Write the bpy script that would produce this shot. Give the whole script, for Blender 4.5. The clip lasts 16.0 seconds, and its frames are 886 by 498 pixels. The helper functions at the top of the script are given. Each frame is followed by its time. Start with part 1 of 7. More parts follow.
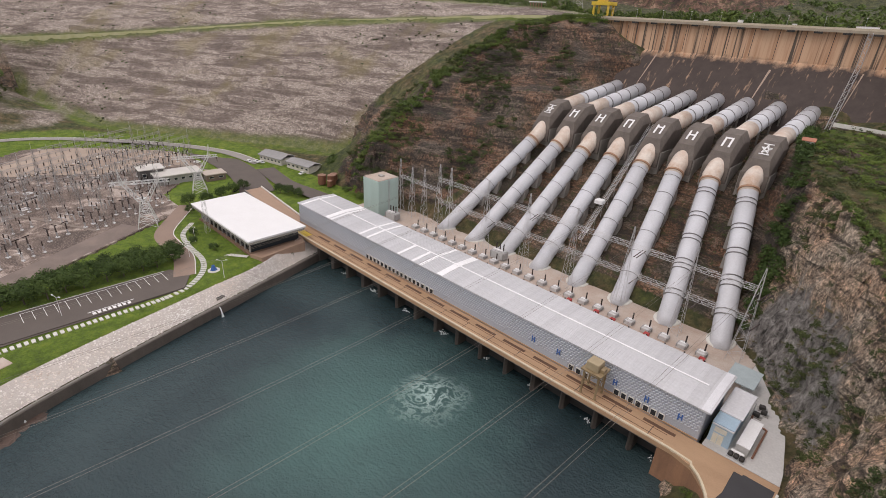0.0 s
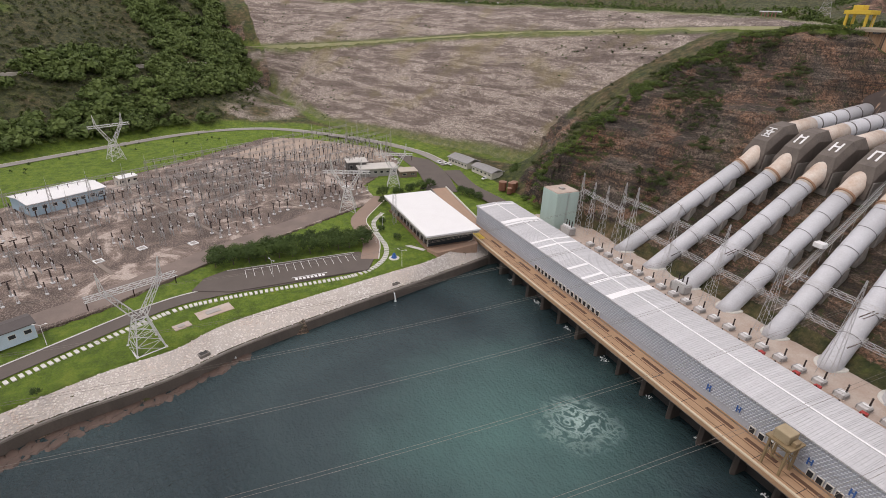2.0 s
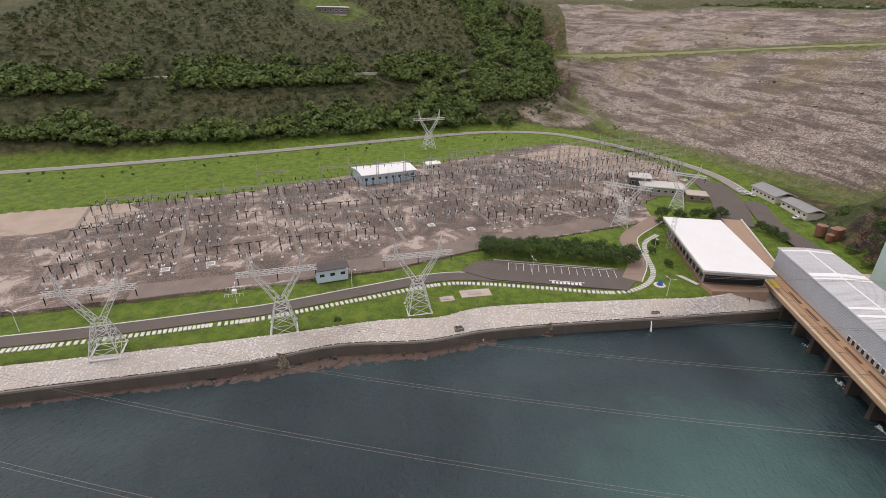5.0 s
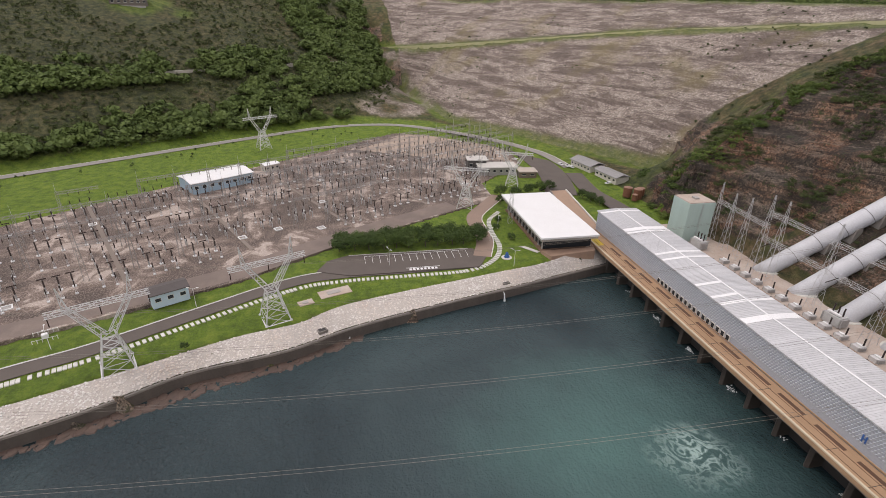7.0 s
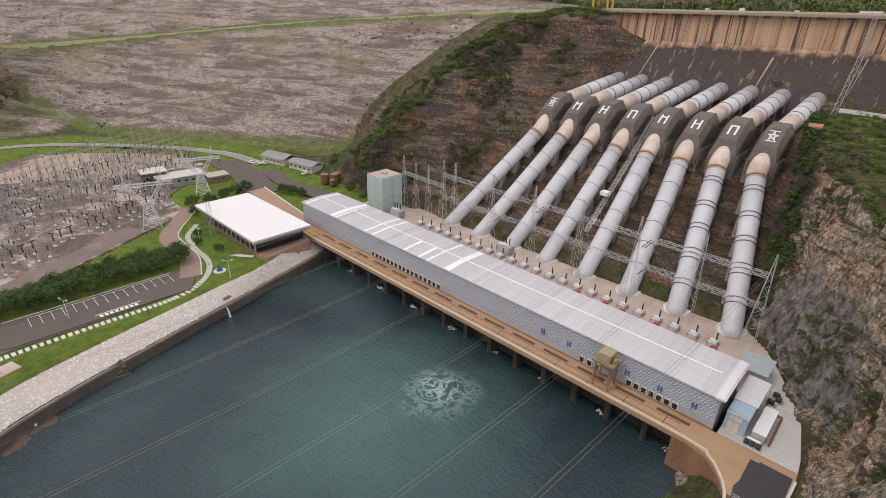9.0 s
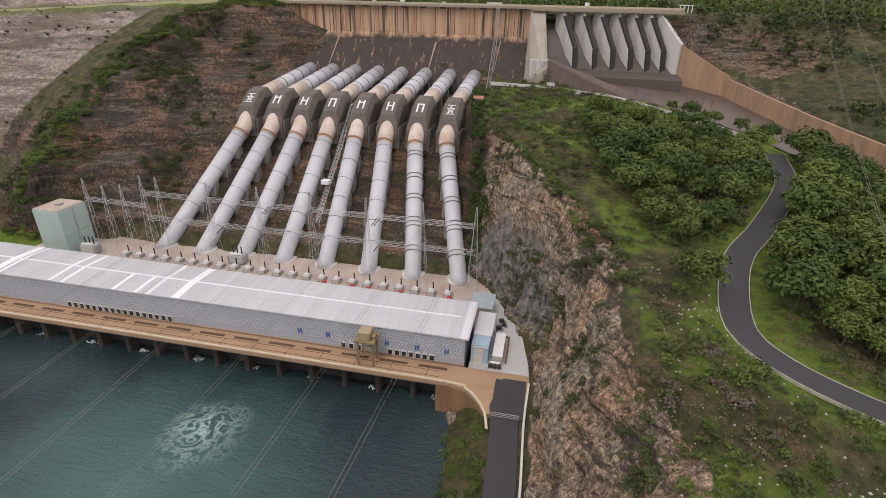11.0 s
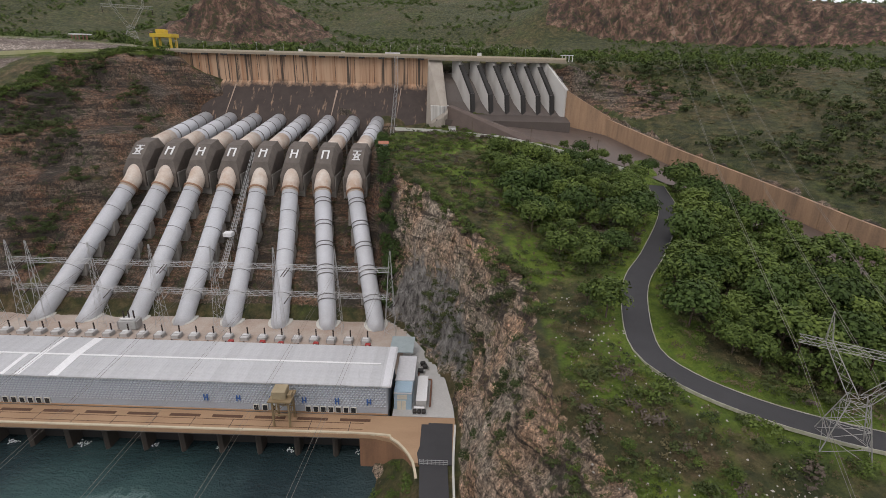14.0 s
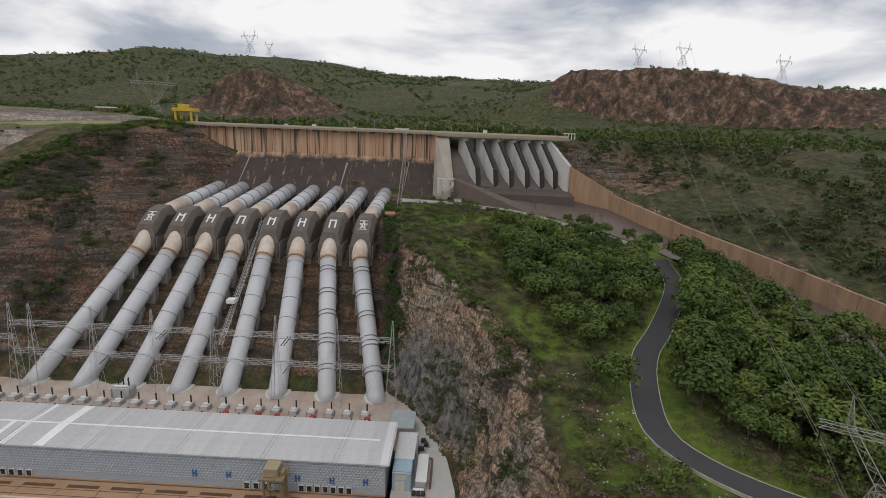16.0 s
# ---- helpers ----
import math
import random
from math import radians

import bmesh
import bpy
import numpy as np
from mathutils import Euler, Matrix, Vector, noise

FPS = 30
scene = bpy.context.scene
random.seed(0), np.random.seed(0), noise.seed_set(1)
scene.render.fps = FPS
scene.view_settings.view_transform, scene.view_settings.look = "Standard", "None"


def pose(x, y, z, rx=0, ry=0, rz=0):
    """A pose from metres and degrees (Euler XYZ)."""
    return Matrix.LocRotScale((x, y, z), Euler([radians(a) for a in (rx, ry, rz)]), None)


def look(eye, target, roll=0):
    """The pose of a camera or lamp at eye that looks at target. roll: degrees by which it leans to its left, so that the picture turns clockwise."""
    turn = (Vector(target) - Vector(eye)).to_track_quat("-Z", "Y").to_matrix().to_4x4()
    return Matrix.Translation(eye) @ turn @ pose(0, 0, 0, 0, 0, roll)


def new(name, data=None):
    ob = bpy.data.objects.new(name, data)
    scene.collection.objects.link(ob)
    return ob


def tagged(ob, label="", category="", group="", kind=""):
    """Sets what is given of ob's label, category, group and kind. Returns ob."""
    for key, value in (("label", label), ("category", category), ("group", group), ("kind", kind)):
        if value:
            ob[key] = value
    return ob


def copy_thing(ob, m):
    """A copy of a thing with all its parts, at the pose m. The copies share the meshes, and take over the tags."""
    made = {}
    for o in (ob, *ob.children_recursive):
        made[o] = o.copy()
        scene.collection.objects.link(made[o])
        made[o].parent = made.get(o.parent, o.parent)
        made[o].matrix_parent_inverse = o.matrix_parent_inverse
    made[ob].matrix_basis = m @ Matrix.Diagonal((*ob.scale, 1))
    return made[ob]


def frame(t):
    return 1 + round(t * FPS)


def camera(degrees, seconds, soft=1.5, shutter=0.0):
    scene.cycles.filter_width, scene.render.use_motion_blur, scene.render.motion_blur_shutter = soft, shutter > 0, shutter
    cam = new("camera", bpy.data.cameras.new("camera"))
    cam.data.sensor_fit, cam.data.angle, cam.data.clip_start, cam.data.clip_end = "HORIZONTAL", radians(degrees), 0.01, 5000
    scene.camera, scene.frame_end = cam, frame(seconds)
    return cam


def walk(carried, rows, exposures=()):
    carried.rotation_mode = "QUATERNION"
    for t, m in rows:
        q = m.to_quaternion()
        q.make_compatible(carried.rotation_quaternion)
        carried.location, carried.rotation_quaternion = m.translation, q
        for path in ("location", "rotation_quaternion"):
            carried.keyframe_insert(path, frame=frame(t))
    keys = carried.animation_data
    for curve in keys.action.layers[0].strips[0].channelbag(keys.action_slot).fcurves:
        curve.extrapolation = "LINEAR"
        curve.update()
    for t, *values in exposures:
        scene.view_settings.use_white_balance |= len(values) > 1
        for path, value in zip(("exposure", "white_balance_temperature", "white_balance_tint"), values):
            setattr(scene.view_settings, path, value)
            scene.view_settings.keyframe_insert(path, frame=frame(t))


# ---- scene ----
# ---- camera: a drone that hangs over the tailrace, drifting a little as it turns ----
EYE = Vector((0, 0, 96.0))
cam = camera(82.66, 16.0, soft=0.8)
TURNS = [  # seconds, heading to the left of north, tilt, lean, drift of the eye in metres
    (0, 43.08, -25.36, 3.02, 1.13, 0.35, 2.07),
    (0.5, 45.85, -25.41, 2.88, 1.11, 0.41, 1.91),
    (1, 51.89, -25.28, 2.84, 0.74, 0.34, 1.72),
    (1.5, 58.43, -25.14, 2.76, 0.72, 0.42, 1.56),
    (2, 64.20, -25.08, 2.52, 0.92, 0.20, 1.44),
    (2.5, 70.45, -25.09, 2.24, 0.84, 0.12, 1.41),
    (3, 76.51, -25.06, 1.97, 1.06, 0.00, 1.35),
    (3.5, 82.33, -25.09, 1.74, 1.25, -0.26, 1.36),
    (4, 87.61, -25.10, 1.57, 1.10, -0.44, 1.15),
    (4.2, 89.55, -25.11, 1.51, 0.99, -0.48, 1.03),
    (4.6, 93.22, -25.10, 1.47, 0.91, -0.44, 0.96),
    (5.1, 96.79, -25.06, 1.34, 0.66, -0.33, 0.72),
    (5.6, 97.67, -25.01, 1.18, 0.37, -0.20, 0.45),
    (6, 95.32, -24.99, 1.09, 0.20, -0.12, 0.29),
    (6.3, 91.21, -24.98, 1.07, 0.15, -0.10, 0.25),
    (6.5, 87.34, -25.13, 1.09, 0.09, -0.07, 0.19),
    (7, 78.19, -25.39, 1.32, 0.09, -0.09, 0.11),
    (7.5, 69.56, -25.33, 1.21, -0.06, -0.10, 0.01),
    (8, 61.90, -25.40, 1.59, 0.09, -0.24, 0.07),
    (8.5, 52.88, -25.42, 1.53, 0.15, -0.37, 0.10),
    (9, 43.36, -25.40, 1.60, 0.11, -0.51, 0.19),
    (9.5, 34.75, -25.49, 1.48, 0.33, -0.52, 0.36),
    (10, 26.13, -25.51, 1.52, 0.41, -0.56, 0.41),
    (10.2, 22.89, -25.52, 1.50, 0.36, -0.62, 0.40),
    (10.7, 15.23, -25.49, 1.49, 0.31, -0.60, 0.36),
    (11.2, 8.61, -25.43, 1.45, 0.19, -0.54, 0.28),
    (11.7, 3.61, -25.36, 1.42, 0.06, -0.48, 0.20),
    (12.3, 0.52, -25.32, 1.40, -0.01, -0.45, 0.15),
    (12.5, 0.19, -25.24, 1.64, -0.02, -0.40, 0.10),
    (13, 0.20, -24.31, 1.61, -0.04, -0.19, 0.18),
    (13.5, 0.41, -22.39, 1.58, -0.15, -0.04, 0.27),
    (14, 0.59, -20.46, 1.45, -0.04, 0.08, 0.37),
    (14.5, 0.20, -18.42, 2.13, 0.02, 0.16, 0.42),
    (15, 0.50, -16.42, 2.53, 0.03, 0.15, 0.45),
    (15.5, 0.95, -14.43, 2.34, 0.01, 0.27, 0.48),
    (16, 1.39, -12.60, 2.28, -0.02, 0.63, 0.60),
]


def facing(yaw, tilt, lean, dx, dy, dz):
    a, b = radians(yaw), radians(tilt)
    way = Vector((-math.sin(a) * math.cos(b), math.cos(a) * math.cos(b), math.sin(b)))
    eye = EYE + Vector((dx, dy, dz))
    return look(eye, eye + way * 100, lean)


walk(cam, [(t, facing(*turn)) for t, *turn in TURNS], [(0, -0.05, 6800, 19), (10, -0.05, 6800, 19), (12.5, -0.08, 6750, 19), (14, -0.30, 6600, 15), (16, -0.58, 6550, 12)])

# ---- light: a bright, mostly clouded sky ----
SUN_UP, SUN_TURN = radians(58), radians(200)
world = bpy.data.worlds.new("sky")
scene.world = world
world.use_nodes = True
wn, wl = world.node_tree.nodes, world.node_tree.links
wn.clear()
sky = wn.new("ShaderNodeTexSky")
sky.sky_type, sky.sun_disc, sky.sun_elevation, sky.sun_rotation = "NISHITA", False, SUN_UP, SUN_TURN
wtc = wn.new("ShaderNodeTexCoord")
wmap = wn.new("ShaderNodeMapping")
wmap.inputs["Scale"].default_value = (1.0, 1.0, 3.2)
cloud = wn.new("ShaderNodeTexNoise")
cloud.inputs["Scale"].default_value, cloud.inputs["Detail"].default_value, cloud.inputs["Roughness"].default_value = 3.6, 9, 0.52
cloud.inputs["Distortion"].default_value = 0.25
cover = wn.new("ShaderNodeValToRGB")
cover.color_ramp.elements[0].position, cover.color_ramp.elements[0].color = 0.40, (7.0, 7.6, 8.5, 1)
cover.color_ramp.elements[1].position, cover.color_ramp.elements[1].color = 0.58, (13.6, 13.7, 13.8, 1)
gaps = wn.new("ShaderNodeValToRGB")
gaps.color_ramp.elements[0].position, gaps.color_ramp.elements[0].color = 0.30, (0.55, 0.55, 0.55, 1)
gaps.color_ramp.elements[1].position, gaps.color_ramp.elements[1].color = 0.42, (1, 1, 1, 1)
wmix = wn.new("ShaderNodeMixRGB")
bg = wn.new("ShaderNodeBackground")
bg.inputs["Strength"].default_value = 0.10
wout = wn.new("ShaderNodeOutputWorld")
wl.new(wtc.outputs["Generated"], wmap.inputs["Vector"])
wl.new(wmap.outputs["Vector"], cloud.inputs["Vector"])
wl.new(cloud.outputs["Fac"], cover.inputs["Fac"])
wl.new(cloud.outputs["Fac"], gaps.inputs["Fac"])
wl.new(gaps.outputs["Color"], wmix.inputs["Fac"])
wl.new(sky.outputs["Color"], wmix.inputs["Color1"])
wl.new(cover.outputs["Color"], wmix.inputs["Color2"])
wl.new(wmix.outputs["Color"], bg.inputs["Color"])
wl.new(bg.outputs["Background"], wout.inputs["Surface"])
sun = new("sun", bpy.data.lights.new("sun", "SUN"))
sun.data.energy, sun.data.angle, sun.data.color = 1.05, radians(14), (1.0, 0.95, 0.88)
sun.matrix_world = look(Vector((math.sin(SUN_TURN) * math.cos(SUN_UP), math.cos(SUN_TURN) * math.cos(SUN_UP), math.sin(SUN_UP))) * 400, (0, 0, 0))


# ---- materials ----
def nodes_of(name, rough=0.8, metal=0.0):
    m = bpy.data.materials.new(name)
    m.use_nodes = True
    n, l = m.node_tree.nodes, m.node_tree.links
    b = n["Principled BSDF"]
    b.inputs["Roughness"].default_value, b.inputs["Metallic"].default_value = rough, metal
    return m, n, l, b


def ramp(n, l, fac, stops):
    r = n.new("ShaderNodeValToRGB")
    e = r.color_ramp.elements
    while len(e) < len(stops):
        e.new(0.5)
    for el, (p, c) in zip(e, stops):
        el.position, el.color = p, (*c, 1)
    l.new(fac, r.inputs["Fac"])
    return r.outputs["Color"]


def grain(n, l, scale, detail=6, rough=0.6, stretch=None, distort=0.0):
    g = n.new("ShaderNodeTexCoord")
    t = n.new("ShaderNodeTexNoise")
    t.inputs["Scale"].default_value, t.inputs["Detail"].default_value, t.inputs["Roughness"].default_value = scale, detail, rough
    t.inputs["Distortion"].default_value = distort
    if stretch:
        mp = n.new("ShaderNodeMapping")
        mp.inputs["Scale"].default_value = stretch
        l.new(g.outputs["Object"], mp.inputs["Vector"])
        l.new(mp.outputs["Vector"], t.inputs["Vector"])
    else:
        l.new(g.outputs["Object"], t.inputs["Vector"])
    return t.outputs["Fac"]


def mix(n, l, fac, a, b, how="MIX"):
    m = n.new("ShaderNodeMixRGB")
    m.blend_type = how
    for sock, v in zip(m.inputs, (fac, a, b)):
        if isinstance(v, (int, float)):
            sock.default_value = v
        elif isinstance(v, tuple):
            sock.default_value = (*v, 1)
        else:
            l.new(v, sock)
    return m.outputs["Color"]


def bump(n, l, b, height, strength=0.5, dist=0.1):
    u = n.new("ShaderNodeBump")
    u.inputs["Strength"].default_value, u.inputs["Distance"].default_value = strength, dist
    l.new(height, u.inputs["Height"])
    l.new(u.outputs["Normal"], b.inputs["Normal"])


def worn(name, base, dark, scale=0.4, fine=6.0, rough=0.7, metal=0.0, amount=0.5, stretch=None, relief=0.02, vary=0.0):
    """A painted, concrete or metal surface with stains at two scales; vary: change from piece to piece."""
    m, n, l, b = nodes_of(name, rough, metal)
    big, small = grain(n, l, scale, 5, 0.65, stretch), grain(n, l, fine, 4, 0.6)
    c = mix(n, l, ramp(n, l, big, [(0.38, (0, 0, 0)), (0.72, (amount, amount, amount))]), base, dark)
    c = mix(n, l, 0.35, c, ramp(n, l, small, [(0.3, tuple(v * 0.7 for v in base)), (0.7, tuple(min(1, v * 1.15) for v in base))]))
    if vary:
        o = n.new("ShaderNodeObjectInfo")
        c = mix(n, l, vary, c, ramp(n, l, o.outputs["Random"], [(0, tuple(v * 0.6 for v in base)), (1, tuple(min(1, v * 1.35) for v in base))]))
    l.new(c, b.inputs["Base Color"])
    if relief:
        bump(n, l, b, small, 0.4, relief)
    return m


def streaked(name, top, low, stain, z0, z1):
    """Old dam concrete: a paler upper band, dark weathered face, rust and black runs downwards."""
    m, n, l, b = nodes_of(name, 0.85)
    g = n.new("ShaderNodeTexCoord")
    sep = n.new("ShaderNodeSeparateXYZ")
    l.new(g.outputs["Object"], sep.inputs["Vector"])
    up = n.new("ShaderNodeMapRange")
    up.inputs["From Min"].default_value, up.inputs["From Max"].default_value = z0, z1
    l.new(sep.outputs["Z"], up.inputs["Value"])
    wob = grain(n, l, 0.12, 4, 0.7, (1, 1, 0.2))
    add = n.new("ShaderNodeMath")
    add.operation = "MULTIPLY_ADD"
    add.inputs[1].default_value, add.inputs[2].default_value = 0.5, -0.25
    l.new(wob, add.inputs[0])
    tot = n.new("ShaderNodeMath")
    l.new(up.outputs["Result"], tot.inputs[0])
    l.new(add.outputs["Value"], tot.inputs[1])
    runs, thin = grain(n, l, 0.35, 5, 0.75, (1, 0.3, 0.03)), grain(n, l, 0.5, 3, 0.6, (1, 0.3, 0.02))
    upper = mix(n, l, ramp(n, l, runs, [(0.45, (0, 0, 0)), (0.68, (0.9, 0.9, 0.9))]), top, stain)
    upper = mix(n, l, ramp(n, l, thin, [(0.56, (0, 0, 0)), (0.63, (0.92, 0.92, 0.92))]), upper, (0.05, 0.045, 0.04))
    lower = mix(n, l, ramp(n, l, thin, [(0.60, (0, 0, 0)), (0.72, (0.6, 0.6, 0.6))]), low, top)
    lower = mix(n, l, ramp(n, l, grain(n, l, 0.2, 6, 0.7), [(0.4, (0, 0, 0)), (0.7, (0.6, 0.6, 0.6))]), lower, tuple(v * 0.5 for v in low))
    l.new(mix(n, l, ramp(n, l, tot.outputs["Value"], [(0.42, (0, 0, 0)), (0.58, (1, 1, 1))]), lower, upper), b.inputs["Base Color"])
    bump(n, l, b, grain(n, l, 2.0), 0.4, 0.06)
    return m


# ---- building helpers ----
def part(name, bm, material, parent=None, label="", smooth=False):
    """Link a bmesh as one mesh object under a thing or a part."""
    me = bpy.data.meshes.new(name)
    bm.to_mesh(me)
    bm.free()
    me.materials.append(material)
    if smooth:
        me.polygons.foreach_set("use_smooth", [True] * len(me.polygons))
    ob = new(name, me)
    if parent:
        ob.parent = parent
    if label:
        ob["label"] = label
    return ob


def again(name, me, parent, m):
    """One more object on a mesh that is there already."""
    ob = new(name, me)
    ob.parent = parent
    ob.matrix_basis = m
    return ob


def thing(name, label, category, at=(0, 0, 0), turn=0, group="", kind=""):
    ob = new(name)
    ob.empty_display_size = 0.5
    ob.matrix_basis = pose(*at, 0, 0, turn)
    return tagged(ob, label, category, group, kind)


def box(bm, x0, x1, y0, y1, z0, z1, bevel=0.0, m=None):
    r = bmesh.ops.create_cube(bm, size=1)
    mat = Matrix.Translation(((x0 + x1) / 2, (y0 + y1) / 2, (z0 + z1) / 2)) @ Matrix.Diagonal((x1 - x0, y1 - y0, z1 - z0, 1))
    bmesh.ops.transform(bm, matrix=(m @ mat) if m else mat, verts=r["verts"])
    if bevel:
        es = {e for v in r["verts"] for e in v.link_edges}
        bmesh.ops.bevel(bm, geom=list(es), offset=bevel, segments=1, affect="EDGES")
    return bm


def fresh(*a, **k):
    return box(bmesh.new(), *a, **k)


def bar(bm, a, b, w, sides=4, w2=None):
    """A straight bar from a to b, w thick, w2 at its far end."""
    a, b = Vector(a), Vector(b)
    d = b - a
    if d.length < 1e-6:
        return
    r = bmesh.ops.create_cone(bm, cap_ends=True, segments=sides, radius1=w / 2, radius2=(w if w2 is None else w2) / 2, depth=d.length)
    m = Matrix.Translation((a + b) / 2) @ d.to_track_quat("Z", "Y").to_matrix().to_4x4()
    if sides == 4:
        m = m @ Matrix.Rotation(radians(45), 4, "Z")
    bmesh.ops.transform(bm, matrix=m, verts=r["verts"])


def tube(bm, path, radii, sides=24, caps=True):
    """A round tube along a path, with a radius at each point."""
    pts = [Vector(p) for p in path]
    rings = []
    for i, p in enumerate(pts):
        d = (pts[min(i + 1, len(pts) - 1)] - pts[max(i - 1, 0)]).normalized()
        u = Vector((1, 0, 0)) - d * d.x
        u.normalize()
        v = d.cross(u)
        rings.append([bm.verts.new(p + (u * math.cos(2 * math.pi * k / sides) + v * math.sin(2 * math.pi * k / sides)) * radii[i]) for k in range(sides)])
    for r0, r1 in zip(rings, rings[1:]):
        for k in range(sides):
            bm.faces.new((r0[k], r0[(k + 1) % sides], r1[(k + 1) % sides], r1[k]))
    if caps:
        bm.faces.new(rings[0][::-1])
        bm.faces.new(rings[-1])


def prism(bm, outline, z0, z1):
    """An upright prism over a plan outline."""
    low = [bm.verts.new((x, y, z0)) for x, y in outline]
    top = [bm.verts.new((x, y, z1)) for x, y in outline]
    n = len(low)
    for i in range(n):
        bm.faces.new((low[i], low[(i + 1) % n], top[(i + 1) % n], top[i]))
    bm.faces.new(top)
    bm.faces.new(low[::-1])
    bmesh.ops.recalc_face_normals(bm, faces=bm.faces)
    return bm


def profile_x(bm, outline, x0, x1):
    """A prism along x over an outline in y and z."""
    a = [bm.verts.new((x0, y, z)) for y, z in outline]
    b = [bm.verts.new((x1, y, z)) for y, z in outline]
    n = len(a)
    for i in range(n):
        bm.faces.new((a[i], a[(i + 1) % n], b[(i + 1) % n], b[i]))
    bm.faces.new(b)
    bm.faces.new(a[::-1])
    bmesh.ops.recalc_face_normals(bm, faces=bm.faces)
    return bm


def lattice(bm, a, b, w0, w1, bays, t=0.12):
    """A four-legged lattice mast or beam from a to b, w0 and w1 wide at its ends."""
    a, b = Vector(a), Vector(b)
    d = (b - a).normalized()
    u = d.cross(Vector((0, 1, 0)) if abs(d.y) < 0.9 else Vector((1, 0, 0))).normalized()
    v = d.cross(u)
    def corner(s, k):
        w = (w0 + (w1 - w0) * s) / 2
        return a + (b - a) * s + u * w * (1, 1, -1, -1)[k] + v * w * (1, -1, -1, 1)[k]
    for k in range(4):
        bar(bm, corner(0, k), corner(1, k), t, 3)
        for i in range(bays):
            s0, s1 = i / bays, (i + 1) / bays
            if (i + k) % 2:
                bar(bm, corner(s0, k), corner(s1, (k + 1) % 4), t * 0.6, 3)
            else:
                bar(bm, corner(s0, (k + 1) % 4), corner(s1, k), t * 0.6, 3)
    return bm


def smooth_line(pts, step=4.0):
    """A Catmull-Rom line through points, resampled evenly."""
    p = [Vector(q) for q in pts]
    p = [p[0] * 2 - p[1]] + p + [p[-1] * 2 - p[-2]]
    out = []
    for i in range(1, len(p) - 2):
        n = max(2, int((p[i + 1] - p[i]).length / step))
        for k in range(n):
            s = k / n
            out.append(0.5 * (2 * p[i] + (p[i + 1] - p[i - 1]) * s + (2 * p[i - 1] - 5 * p[i] + 4 * p[i + 1] - p[i + 2]) * s * s + (3 * p[i] - p[i - 1] - 3 * p[i + 1] + p[i + 2]) * s ** 3))
    out.append(p[-2])
    return out


# ---- the lie of the land: feature lines as x, y, height ----
SHORE_TOP = [(-176, 104, 9.3), (-163, 76, 8.4), (-159, 51, 7.2), (-147, 1, 7), (-137.5, -16.5, 7), (-133, -34, 7), (-122.6, -58.6, 7), (-114, -80, 7), (-99, -120, 7), (-78, -180, 7), (-40, -300, 7)]
WALL_TOP = [(-167, 104, 3.5), (-154, 57, 3.5), (-148, 34, 3.5), (-138, 0.4, 3.5), (-129, -19.6, 3.5), (-123, -45.4, 3.5), (-114, -62.8, 3.5), (-107, -79, 3.5), (-92, -120, 3.5), (-70, -180, 3.5), (-32, -300, 3.5)]
FAR_ROAD = [(-225, -310, 10), (-271, -228, 10), (-315, -158, 10), (-370, -78, 10), (-408, -18, 10), (-418, 22, 10), (-408, 58, 10), (-363, 104, 10), (-321, 131, 9.5), (-284, 138, 9)]
HILL_ROAD = [(85, 225, 58), (80, 205, 56), (78, 189, 54), (73, 163, 51), (59, 136, 47), (49, 120, 45), (44, 106, 43), (42, 92, 41), (47, 83, 40), (57, 76, 39), (68, 72, 38), (78, 69, 37.5), (110, 60, 35)]
RIVER_ROAD = [(-2.6, 106, 9.9), (-2.4, 91, 9.9), (-1, 68, 9.9), (-1.5, 30, 9.9), (-4, -60, 9.9), (-10, -300, 9.9)]
CLIFF_TOP = [(-32, 226, 60), (-27, 207, 58.5), (-21, 190, 57), (-9, 169, 54), (-1, 157, 52), (7, 141, 49), (14, 124, 47), (22, 112, 44.5), (17, 95, 42), (18, 86, 41), (20, 76, 39.5), (24, 70, 38), (28, 60, 36), (31, 50, 35), (34, 0, 30), (36, -100, 26), (36, -300, 24)]
CLIFF_TOE = [(-18, 159, 10), (-10, 148, 10), (-2, 132, 10), (3.6, 118, 10), (5, 98, 10), (4, 68, 10), (3, 30, 10), (1, -60, 10), (-5, -300, 10)]
CLIFF_LEDGE = [(-13, 161, 33), (-8, 156, 33), (-1, 144, 30), (5, 127, 28)]
EMB_TOE = [(-570, 70, 14), (-500, 78, 13), (-425, 90, 12), (-345, 142, 11), (-298, 171, 11), (-258, 184, 11)]
EMB_CREST = [(-780, 60, 109), (-740, 78, 108.5), (-600, 165, 107.5), (-470, 242, 106.5), (-330, 302, 105.5), (-215, 312, 103), (-160, 306, 99)]
EMB_ROAD = [(-640, 45, 54), (-511, 137, 68), (-399, 228, 83), (-300, 272, 91), (-215, 281, 96.5), (-165, 290, 98.3)]
RIDGE = [(-152, 284, 98), (-170, 271, 97), (-190, 255, 90), (-203, 221, 69), (-205, 183, 47), (-205, 158, 28), (-200, 146, 11)]
CHUTE_RIGHT = [(62, 288, 69), (86, 258, 59.5), (101, 223, 53.5), (112, 194, 50), (121, 171, 47), (133, 143, 43), (165, 80, 36), (220, -20, 26)]
